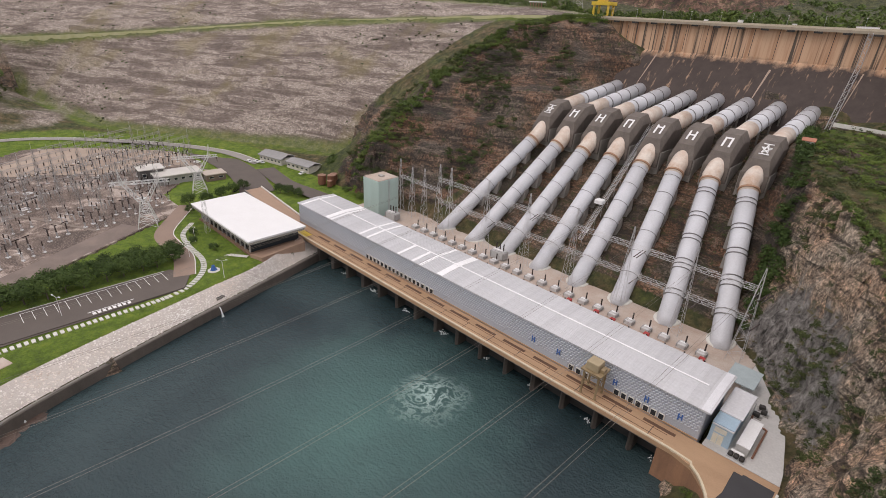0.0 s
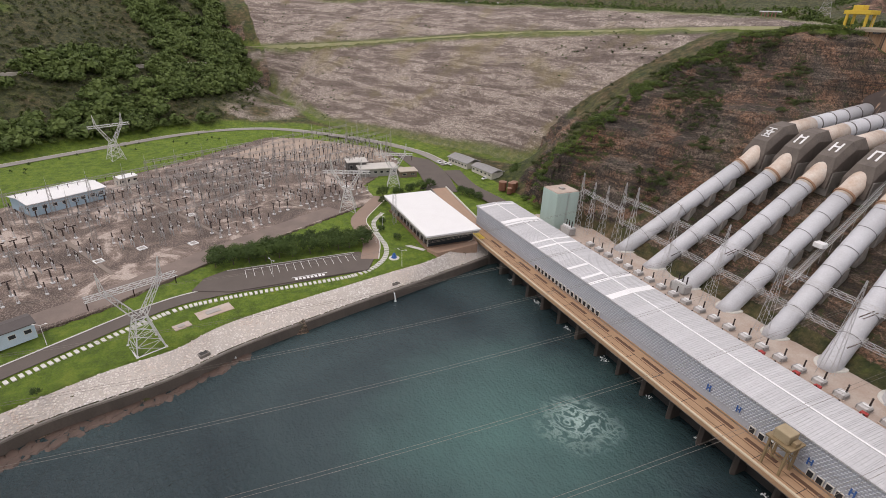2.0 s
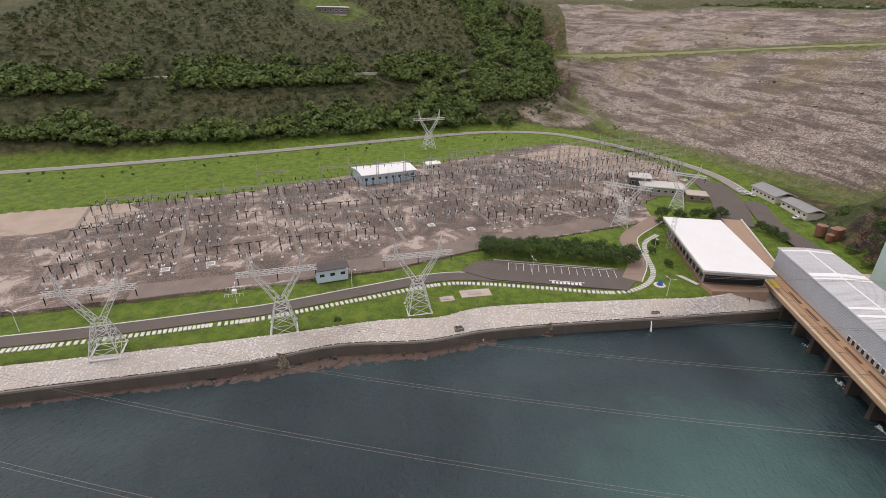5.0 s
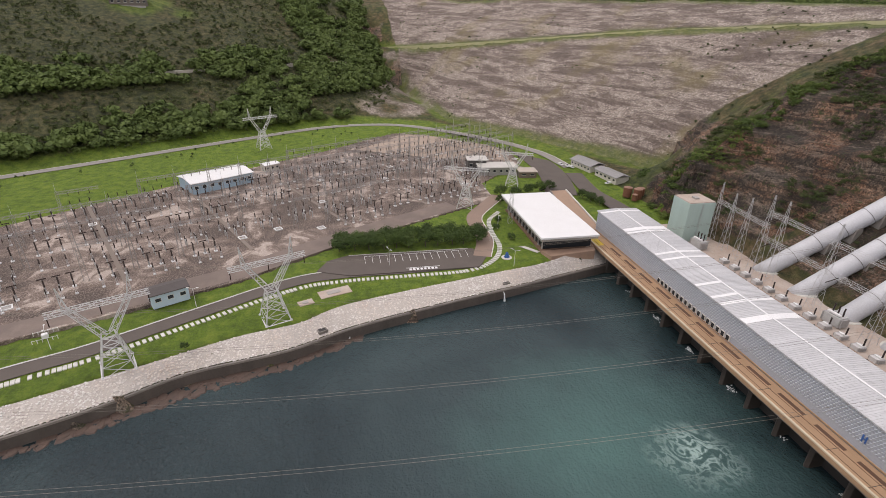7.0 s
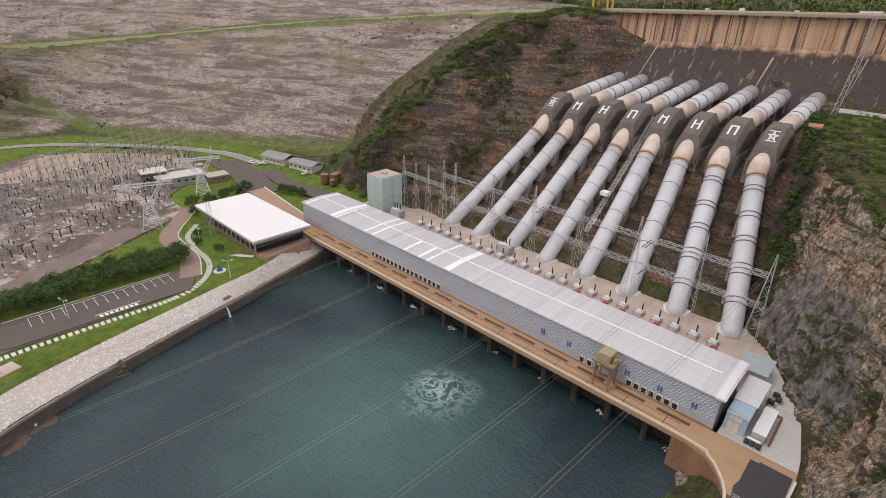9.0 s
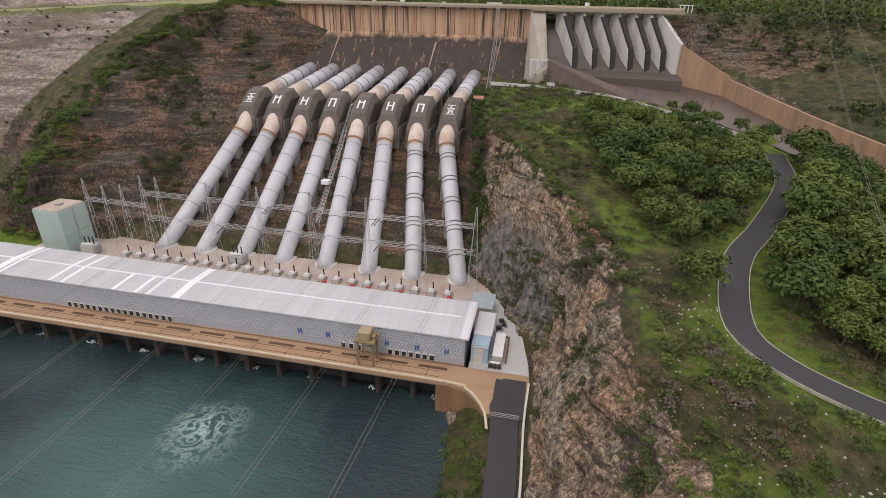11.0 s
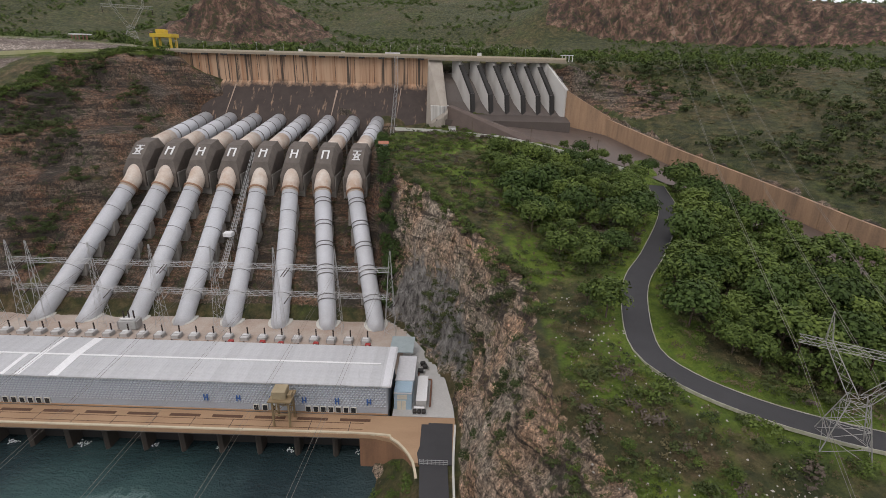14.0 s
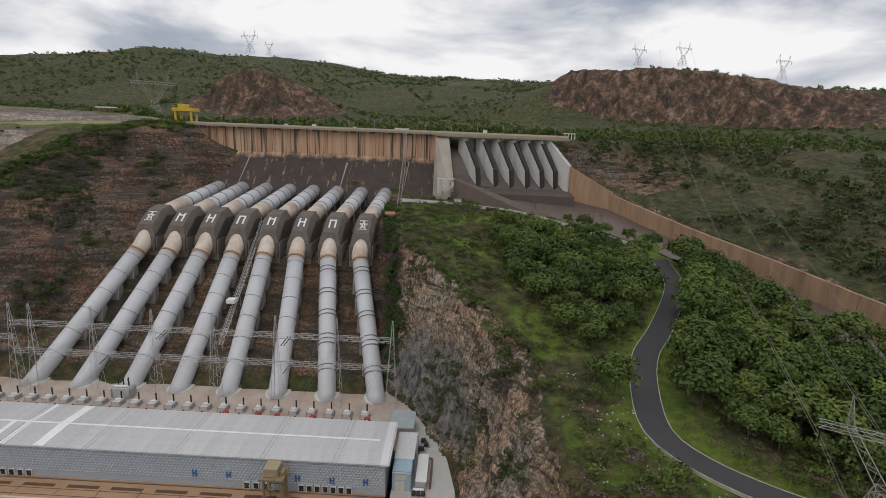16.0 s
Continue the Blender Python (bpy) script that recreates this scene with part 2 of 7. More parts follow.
CHUTE_LEFT = [(0, 274, 68.5), (28, 252, 64), (50, 235, 60), (77, 214, 54.5), (92, 187, 50), (101, 162, 47), (113, 134, 43), (145, 72, 36), (200, -28, 26)]


def shifted(line, dx, dy, dz):
    return [(x + dx, y + dy, z + dz) for x, y, z in line]


LINES = [
    SHORE_TOP, FAR_ROAD, HILL_ROAD, RIVER_ROAD, CLIFF_TOP, CLIFF_TOE, CLIFF_LEDGE, EMB_TOE, EMB_CREST, EMB_ROAD, RIDGE,
    shifted(WALL_TOP, -1.5, 0, 0),
    shifted(EMB_CREST, -12, 30, 0),
    shifted(FAR_ROAD[:7], -14, 4, 0.5),
    # yard and pads
    [(-150, -84, 8), (-190, -6, 8), (-232, 62, 8.2)], [(-282, -87, 8.2), (-344, -11, 8.4), (-385, 45, 8.6), (-330, 110, 8.6), (-250, 110, 8.4)],
    [(-230, -147, 8), (-180, -100, 8), (-260, 0, 8), (-300, 60, 8)],
    # wooded hill across the yard
    [(-310, -320, 46), (-370, -250, 48), (-420, -165, 48), (-468, -85, 48), (-520, -10, 48), (-572, 36, 42)],
    [(-370, -420, 84), (-440, -310, 86), (-510, -205, 86), (-560, -105, 86), (-620, -20, 88), (-680, 28, 96)],
    [(-520, -420, 128), (-610, -260, 130), (-680, -120, 130), (-740, -20, 128), (-800, 30, 120)],
    # penstock bed and the cuts beside it
    [(-152, 158, 10), (-20, 158, 10)], [(-142, 176, 23), (-30, 176, 23)], [(-142, 196, 38), (-36, 196, 38)], [(-140, 208, 46), (-30, 208, 46)], [(-18, 158, 10), (-22, 166, 14.5), (-25, 176, 22), (-29, 188, 31), (-33, 200, 40)], [(-24, 160, 10.5), (-31, 180, 25), (-38, 200, 40)], [(-134, 268, 56), (-30, 262, 57)],
    [(-250, 156, 9.6), (-220, 153, 9.6), (-180, 150, 9.6), (-152, 158, 10)],
    [(-158, 176, 24), (-152, 200, 50), (-148, 235, 66), (-142, 275, 80)],
    [(-215, 215, 60), (-228, 190, 38), (-235, 170, 20)],
    # saddle hill below the dam, by the fence
    [(-30, 252, 63), (0, 252, 63), (28, 241, 62), (48, 222, 60), (66, 206, 57)], [(-34, 268, 64), (-6, 274, 66)],
    [(20, 180, 53), (35, 140, 48), (38, 110, 44), (34, 80, 40), (40, 40, 34)],
    shifted(CHUTE_LEFT[1:], -3, 0, 2.5),
    [(95, 110, 41), (120, 60, 35), (150, 0, 28)],
    # chute and the slope beyond it
    CHUTE_RIGHT, CHUTE_LEFT, shifted(CHUTE_RIGHT, 7, 2, 8.5), [(32, 286, 69), (76, 230, 57), (102, 190, 50), (123, 138, 43), (182, 26, 31)],
    [(64, 300, 96), (110, 318, 96), (170, 322, 95), (235, 300, 94), (330, 240, 92), (460, 130, 90)],
    [(60, 330, 97), (140, 350, 99), (260, 330, 98)],
    [(-145, 306, 98), (60, 306, 98)], [(-145, 340, 97), (60, 340, 97)],
    # distant ridges
    [(-1000, 560, 180), (-722, 830, 196), (-640, 894, 214), (-567, 943, 233), (-447, 1005, 236), (-350, 1050, 240), (-250, 1072, 231), (-137, 1091, 215), (-19, 1100, 214), (153, 1089, 209), (400, 1000, 200)],
    [(-900, 420, 120), (-600, 600, 112), (-300, 640, 112), (0, 640, 118), (100, 560, 112)],
    [(112, 650, 166), (128, 637, 182), (173, 627, 185), (243, 603, 182), (295, 579, 175), (340, 554, 165), (400, 512, 152), (520, 440, 142), (700, 300, 135)],
    [(104, 606, 136), (122, 594, 128), (163, 582, 122), (228, 560, 120), (277, 537, 118), (320, 514, 117), (376, 476, 116), (500, 404, 114)],
    [(90, 480, 102), (180, 470, 104), (280, 420, 104), (380, 340, 103)],
    [(-240, 505, 138), (-222, 516, 155), (-196, 528, 157), (-170, 540, 148), (-132, 552, 128)], [(-246, 486, 112), (-222, 482, 108), (-180, 488, 107), (-130, 500, 106)],
    [(-700, 180, 108), (-500, 400, 104), (-250, 400, 99), (0, 400, 97)],
]
RIVER = [(-190, 109), (-180, 103), (-167, 104), (-154, 57), (-148, 34), (-138, 0.4), (-129, -19.6), (-123, -45.4), (-114, -62.8), (-107, -79), (-92, -120), (-70, -180), (-32, -300), (60, -700), (300, -700), (-28, -300), (-20, -60), (-18, 30), (-18.5, 80), (-17, 109)]


def inside(poly, X, Y):
    """Which points lie in a plan outline."""
    got = np.zeros(X.shape, bool)
    n = len(poly)
    for i in range(n):
        (x0, y0), (x1, y1) = poly[i][:2], poly[(i + 1) % n][:2]
        if y0 != y1:
            got ^= ((y0 > Y) != (y1 > Y)) & (X < (x1 - x0) * (Y - y0) / (y1 - y0) + x0)
    return got


def settle():
    """Heights that run evenly from one feature line to the next."""
    x0, x1, y0, y1 = -1500.0, 1100.0, -700.0, 1700.0
    h = None
    for cell, turns in ((64, 400), (32, 200), (16, 200), (8, 160), (4, 120)):
        nx, ny = int((x1 - x0) / cell) + 1, int((y1 - y0) / cell) + 1
        tot, cnt = np.zeros((nx, ny)), np.zeros((nx, ny))
        for line in LINES:
            for a, b in zip(line, line[1:]):
                k = max(2, int(math.dist(a, b) / cell * 2) + 1)
                s = np.linspace(0, 1, k)[:, None]
                p = np.array(a) * (1 - s) + np.array(b) * s
                i = np.clip(np.rint((p[:, 0] - x0) / cell).astype(int), 0, nx - 1)
                j = np.clip(np.rint((p[:, 1] - y0) / cell).astype(int), 0, ny - 1)
                np.add.at(tot, (i, j), p[:, 2])
                np.add.at(cnt, (i, j), 1)
        X, Y = np.meshgrid(x0 + np.arange(nx) * cell, y0 + np.arange(ny) * cell, indexing="ij")
        fixed = cnt > 0
        val = np.where(fixed, tot / np.maximum(cnt, 1), 0)
        for poly, z in ((RIVER, -5.0), ([(-188, 113), (-14, 113), (-9, 96), (-2, 96), (2, 112), (-6, 134), (-22, 150), (-188, 148)], 8.9), ([(-290, 76), (-190, 70), (-176, 104), (-190, 148), (-250, 150), (-290, 130)], 8.6)):
            k = inside(poly, X, Y)
            fixed |= k
            val[k] = z
        if h is None:
            h = np.full((nx, ny), 60.0)
        else:
            px, py = np.arange(nx) * cell / pc, np.arange(ny) * cell / pc
            i, j = np.minimum(px.astype(int), h.shape[0] - 2), np.minimum(py.astype(int), h.shape[1] - 2)
            fx, fy = np.clip(px - i, 0, 1)[:, None], np.clip(py - j, 0, 1)[None, :]
            h = (h[i][:, j] * (1 - fx) + h[i + 1][:, j] * fx) * (1 - fy) + (h[i][:, j + 1] * (1 - fx) + h[i + 1][:, j + 1] * fx) * fy
        h[fixed] = val[fixed]
        for _ in range(turns):
            p = np.pad(h, 1, mode="edge")
            h = np.where(fixed, val, (p[:-2, 1:-1] + p[2:, 1:-1] + p[1:-1, :-2] + p[1:-1, 2:]) / 4)
        pc = cell
    return h, x0, y0, 4.0


LAND, LX, LY, LC = settle()


def land(x, y):
    """Height of the land before its roughness, for numbers or arrays."""
    px, py = (np.asarray(x, float) - LX) / LC, (np.asarray(y, float) - LY) / LC
    i = np.clip(px.astype(int), 0, LAND.shape[0] - 2)
    j = np.clip(py.astype(int), 0, LAND.shape[1] - 2)
    fx, fy = np.clip(px - i, 0, 1), np.clip(py - j, 0, 1)
    return (LAND[i, j] * (1 - fx) + LAND[i + 1, j] * fx) * (1 - fy) + (LAND[i, j + 1] * (1 - fx) + LAND[i + 1, j + 1] * fx) * fy


RNG = np.random.RandomState(7)
TABLE = RNG.rand(256, 256)


def value_noise(x, y):
    i, j = np.floor(x).astype(int), np.floor(y).astype(int)
    fx, fy = x - i, y - j
    fx, fy = fx * fx * (3 - 2 * fx), fy * fy * (3 - 2 * fy)
    a, b, c, d = (TABLE[(i + p) % 256, (j + q) % 256] for p, q in ((0, 0), (1, 0), (0, 1), (1, 1)))
    return (a * (1 - fx) + b * fx) * (1 - fy) + (c * (1 - fx) + d * fx) * fy


def rough(x, y, size, octaves=4):
    tot, amp = 0, 0.5
    for k in range(octaves):
        tot = tot + amp * (value_noise(x / size * 2 ** k + 17 * k, y / size * 2 ** k + 31 * k) - 0.5) * 2
        amp *= 0.55
    return tot


HILL = [(-262, -310), (-288, -240), (-332, -158), (-386, -80), (-426, 0), (-466, 40), (-540, 60), (-640, 40), (-720, 30), (-760, -40), (-680, -260), (-560, -420), (-340, -420)]
ERODED = [(-452, 12), (-436, 40), (-440, 66), (-470, 92), (-520, 100), (-590, 78), (-600, 52), (-545, 44), (-490, 24)]
YARD = [(-60, -330), (-120, -145), (-129, -125), (-146, -83), (-166, -39), (-190, -6.5), (-223, 52), (-236, 76), (-262, 76), (-300, 112), (-330, 114), (-375, 100), (-390, 60), (-394, 40), (-344, -11), (-282, -87), (-230, -147), (-212, -186), (-150, -330)]
REVET = [p[:2] for p in SHORE_TOP] + [p[:2] for p in WALL_TOP[::-1]]
FLATS = [[(-176, 104), (-163, 76), (-159, 51), (-147, 1), (-137.5, -16.5), (-133, -34), (-122.6, -58.6), (-114, -80), (-99, -120), (-78, -180), (-40, -300), (-225, -310), (-271, -228), (-315, -158), (-370, -78), (-408, -18), (-418, 22), (-408, 58), (-363, 104), (-321, 131), (-285, 145), (-262, 152), (-190, 150)],
         [(-190, 103), (-16, 103), (-4, 60), (4, 60), (4, 110), (-6, 134), (-22, 157), (-190, 152)]]
ROCKFILL = EMB_TOE + [(-262, 205), (-215, 285), (-160, 300)] + EMB_CREST[::-1]


ROCKY = [([(-152, 160), (-196, 152), (-224, 178), (-214, 222), (-196, 250), (-172, 268), (-150, 284), (-138, 285), (-140, 240), (-146, 200)], 0.72),
         ([(-18, 159), (-10, 148), (-1, 131), (4.5, 117), (6, 98), (5.5, 68), (4, 20), (35, 20), (29, 60), (21, 76), (19, 86), (18, 95), (23, 112), (15, 124), (8, 141), (-3, 156), (-12, 167), (-21, 191), (-28, 218), (-27, 190)], 0.8),
         ([(110, 655), (175, 632), (295, 583), (400, 516), (520, 444), (505, 405), (376, 476), (277, 540), (163, 584), (100, 606)], 0.75),
         ([(-270, 505), (-225, 522), (-190, 540), (-140, 556), (-110, 520), (-140, 495), (-226, 474), (-270, 470)], 0.75),
         ([(66, 292), (64, 302), (100, 306), (128, 286), (112, 262), (98, 262)], 0.55)]


def axis(parts):
    out = []
    for a, b, s in parts:
        out += list(np.arange(a, b, s))
    return np.array(out + [parts[-1][1]])


def relief(X, Y):
    """Rough height of the ground, and how much of it is bare rock."""
    h = land(X, Y)
    gx, gy = (land(X + 3, Y) - land(X - 3, Y)) / 6, (land(X, Y + 3) - land(X, Y - 3)) / 6
    slope = np.hypot(gx, gy)
    rock = np.clip((slope - 0.75) / 0.45 + rough(X, Y, 14) * 0.9, 0, 1)
    flat = np.zeros(X.shape, bool)
    for f in FLATS:
        flat |= inside(f, X, Y)
    fill = inside(ROCKFILL, X, Y)
    bed = inside([(-150, 160), (-22, 160), (-34, 262), (-138, 268)], X, Y)
    rock = np.where(bed, np.maximum(rock, 0.55), rock)
    for poly, k in ROCKY:
        w = inside(poly, X, Y)
        rock = np.where(w, np.maximum(rock, k + rough(X, Y, 9, 3) * 0.35), rock)
    rock = np.clip(np.where(flat | fill, 0, rock), 0, 1)
    # ledges: rock breaks in steps, strongest on the shoulder by the dam and the far scarps
    cut = (X < -142) & (X > -215) & (Y > 150) & (Y < 290)
    step = np.where(cut, 15.0, 6.5 + rough(X, Y, 60, 2) * 1.5)
    tilt = h + rough(X, Y, 35, 3) * np.where(cut, 1.2, 3.0) + 0.03 * X
    f = tilt / step - np.floor(tilt / step)
    ledge = (np.clip((f - 0.25) / 0.35, 0, 1) - f) * step
    h = h + ledge * rock * np.where(Y > 330, 0.30, np.where(X < -100, 0.85, 0.45))
    bumpy = rock * (rough(X, Y, 11, 5) * 4.2 + rough(X + 0.6 * h, Y - 0.8 * h, 4.5, 4) * 1.6) + fill * rough(X, Y, 5, 3) * 0.9 + (1 - rock) * (rough(X, Y, 22, 4) * 0.9)
    bumpy = np.where(bed, bumpy * 0.55, bumpy)
    bumpy = bumpy + np.clip((np.hypot(X, Y) - 420) / 300, 0, 1) * rough(X, Y, 90, 5) * 9
    road = np.zeros(X.shape, bool)
    for line, w in ((HILL_ROAD, 6), (FAR_ROAD, 6), (RIVER_ROAD, 6), (EMB_ROAD, 6), (CHUTE_LEFT, 5), (CHUTE_RIGHT, 3)):
        for a, b in zip(line, line[1:]):
            d = Vector(b) - Vector(a)
            s = np.clip(((X - a[0]) * d.x + (Y - a[1]) * d.y) / (d.x ** 2 + d.y ** 2), 0, 1)
            road |= np.hypot(X - a[0] - s * d.x, Y - a[1] - s * d.y) < w
    road |= inside(CHUTE_LEFT + CHUTE_RIGHT[::-1], X, Y)
    h = np.where(flat, h - 0.12, h + np.where(road, -0.35, bumpy))
    bank = inside(REVET, X, Y)
    h = np.where(bank, land(X, Y) - 0.9, h)
    h = np.where(inside(YARD, X, Y), land(X, Y) - 1.0, h)
    return h, np.where(road | bank, 0, rock), fill, flat


def ground_material():
    m, n, l, b = nodes_of("ground", 0.95)
    at = n.new("ShaderNodeVertexColor")
    at.layer_name = "cover"
    sep = n.new("ShaderNodeSeparateColor")
    l.new(at.outputs["Color"], sep.inputs["Color"])
    lie = n.new("ShaderNodeVertexColor")
    lie.layer_name = "lie"
    lies = n.new("ShaderNodeSeparateColor")
    l.new(lie.outputs["Color"], lies.inputs["Color"])
    # scrub: dry grass, bushes and soil
    wide, mid, fine = grain(n, l, 0.035, 6, 0.65), grain(n, l, 0.25, 6, 0.7), grain(n, l, 1.6, 5, 0.7)
    dry = ramp(n, l, mid, [(0.30, (0.024, 0.026, 0.011)), (0.45, (0.080, 0.070, 0.026)), (0.56, (0.15, 0.105, 0.052)), (0.70, (0.27, 0.18, 0.11))])
    green = ramp(n, l, mid, [(0.30, (0.018, 0.030, 0.009)), (0.50, (0.062, 0.080, 0.020)), (0.68, (0.125, 0.145, 0.034))])
    c = mix(n, l, ramp(n, l, wide, [(0.40, (0, 0, 0)), (0.60, (1, 1, 1))]), dry, green)
    leafy = ramp(n, l, mid, [(0.34, (0.018, 0.026, 0.010)), (0.48, (0.050, 0.058, 0.020)), (0.58, (0.092, 0.096, 0.034)), (0.70, (0.145, 0.128, 0.065))])
    c = mix(n, l, lies.outputs["Green"], c, leafy)
    lush = ramp(n, l, mid, [(0.30, (0.074, 0.122, 0.011)), (0.50, (0.145, 0.235, 0.017)), (0.72, (0.245, 0.320, 0.036))])
    c = mix(n, l, sep.outputs["Green"], c, lush)
    c = mix(n, l, ramp(n, l, fine, [(0.35, (0.5, 0.5, 0.5)), (0.6, (0, 0, 0))]), c, mix(n, l, 0.5, c, (0.02, 0.025, 0.008)))
    # bare rock, layered, ochre and grey
    lay = grain(n, l, 0.30, 6, 0.68, (0.22, 0.22, 1.9), 0.7)
    chips = grain(n, l, 0.8, 7, 0.75, (1.3, 1.3, 0.65), 0.6)
    hue = grain(n, l, 0.06, 4, 0.6)
    stone = mix(n, l, ramp(n, l, hue, [(0.40, (0, 0, 0)), (0.62, (1, 1, 1))]), (0.42, 0.365, 0.31), (0.52, 0.35, 0.245))
    stone = mix(n, l, at.outputs["Alpha"], mix(n, l, ramp(n, l, hue, [(0.45, (0, 0, 0)), (0.60, (1, 1, 1))]), (0.050, 0.039, 0.032), (0.150, 0.080, 0.050)), stone)
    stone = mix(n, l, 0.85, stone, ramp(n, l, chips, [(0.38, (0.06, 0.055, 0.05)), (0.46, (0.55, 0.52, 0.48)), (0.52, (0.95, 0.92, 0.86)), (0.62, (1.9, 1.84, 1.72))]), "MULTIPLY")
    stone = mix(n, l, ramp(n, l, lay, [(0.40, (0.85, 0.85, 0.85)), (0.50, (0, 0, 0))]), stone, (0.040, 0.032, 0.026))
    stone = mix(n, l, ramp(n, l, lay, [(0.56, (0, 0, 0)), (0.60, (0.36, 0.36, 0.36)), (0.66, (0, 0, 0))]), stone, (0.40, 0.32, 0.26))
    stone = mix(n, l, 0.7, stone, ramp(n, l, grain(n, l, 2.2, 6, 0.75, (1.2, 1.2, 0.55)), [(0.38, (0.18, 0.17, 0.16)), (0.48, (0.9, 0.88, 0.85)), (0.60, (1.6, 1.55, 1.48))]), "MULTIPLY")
    stone = mix(n, l, ramp(n, l, mid, [(0.56, (0, 0, 0)), (0.64, (0.8, 0.8, 0.8))]), stone, (0.045, 0.060, 0.018))
    # far scarps: red-brown, split upright; the buttress by the hall: grey
    split = grain(n, l, 0.10, 7, 0.74, (1.0, 1.0, 0.28), 0.5)
    scarp = ramp(n, l, split, [(0.36, (0.022, 0.016, 0.014)), (0.46, (0.080, 0.048, 0.036)), (0.54, (0.175, 0.100, 0.070)), (0.64, (0.36, 0.235, 0.165))])
    scarp = mix(n, l, ramp(n, l, mid, [(0.50, (0, 0, 0)), (0.58, (0.8, 0.8, 0.8))]), scarp, (0.046, 0.052, 0.020))
    stone = mix(n, l, lies.outputs["Red"], stone, scarp)
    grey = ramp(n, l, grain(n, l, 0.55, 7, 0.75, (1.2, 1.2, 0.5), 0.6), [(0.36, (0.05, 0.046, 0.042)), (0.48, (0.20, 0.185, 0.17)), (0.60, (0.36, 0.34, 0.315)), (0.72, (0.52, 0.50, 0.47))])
    stone = mix(n, l, lies.outputs["Blue"], stone, grey)
    edge = n.new("ShaderNodeMath")
    edge.operation = "MULTIPLY_ADD"
    edge.inputs[1].default_value, edge.inputs[2].default_value = 0.7, -0.35
    l.new(chips, edge.inputs[0])
    rk = n.new("ShaderNodeMath")
    l.new(sep.outputs["Red"], rk.inputs[0])
    l.new(edge.outputs["Value"], rk.inputs[1])
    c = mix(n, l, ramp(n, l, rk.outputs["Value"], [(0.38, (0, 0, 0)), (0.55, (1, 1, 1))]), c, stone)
    # dumped rock of the embankment: pale blocks, dark gaps, tiers of darker stone
    v = n.new("ShaderNodeTexVoronoi")
    v.inputs["Scale"].default_value = 1.15
    tc = n.new("ShaderNodeTexCoord")
    l.new(tc.outputs["Object"], v.inputs["Vector"])
    block = ramp(n, l, v.outputs["Color"], [(0.1, (0.32, 0.262, 0.222)), (0.5, (0.49, 0.41, 0.353)), (0.9, (0.67, 0.585, 0.52))])
    block = mix(n, l, ramp(n, l, v.outputs["Distance"], [(0.35, (0, 0, 0)), (0.8, (0.6, 0.6, 0.6))]), block, (0.09, 0.072, 0.06))
    tier = grain(n, l, 0.055, 8, 0.72, (0.42, 0.42, 4.2), 0.6)
    block = mix(n, l, ramp(n, l, tier, [(0.46, (0, 0, 0)), (0.53, (0.62, 0.62, 0.62)), (0.62, (0.85, 0.85, 0.85))]), block, (0.135, 0.100, 0.086))
    block = mix(n, l, 0.55, block, ramp(n, l, grain(n, l, 0.9, 7, 0.8), [(0.36, (0.30, 0.28, 0.27)), (0.50, (1.0, 0.99, 0.97)), (0.64, (1.5, 1.47, 1.43))]), "MULTIPLY")
    block = mix(n, l, ramp(n, l, grain(n, l, 0.16, 6, 0.7, (1, 1, 2.2), 0.8), [(0.36, (0.6, 0.6, 0.6)), (0.5, (0, 0, 0))]), block, (0.10, 0.078, 0.065))
    block = mix(n, l, ramp(n, l, grain(n, l, 0.02, 5, 0.6), [(0.56, (0, 0, 0)), (0.68, (0.55, 0.55, 0.55))]), block, (0.24, 0.20, 0.085))
    c = mix(n, l, sep.outputs["Blue"], c, block)
    l.new(c, b.inputs["Base Color"])
    hgt = n.new("ShaderNodeMath")
    l.new(chips, hgt.inputs[0])
    l.new(fine, hgt.inputs[1])
    bump(n, l, b, hgt.outputs["Value"], 1.0, 1.1)
    return m


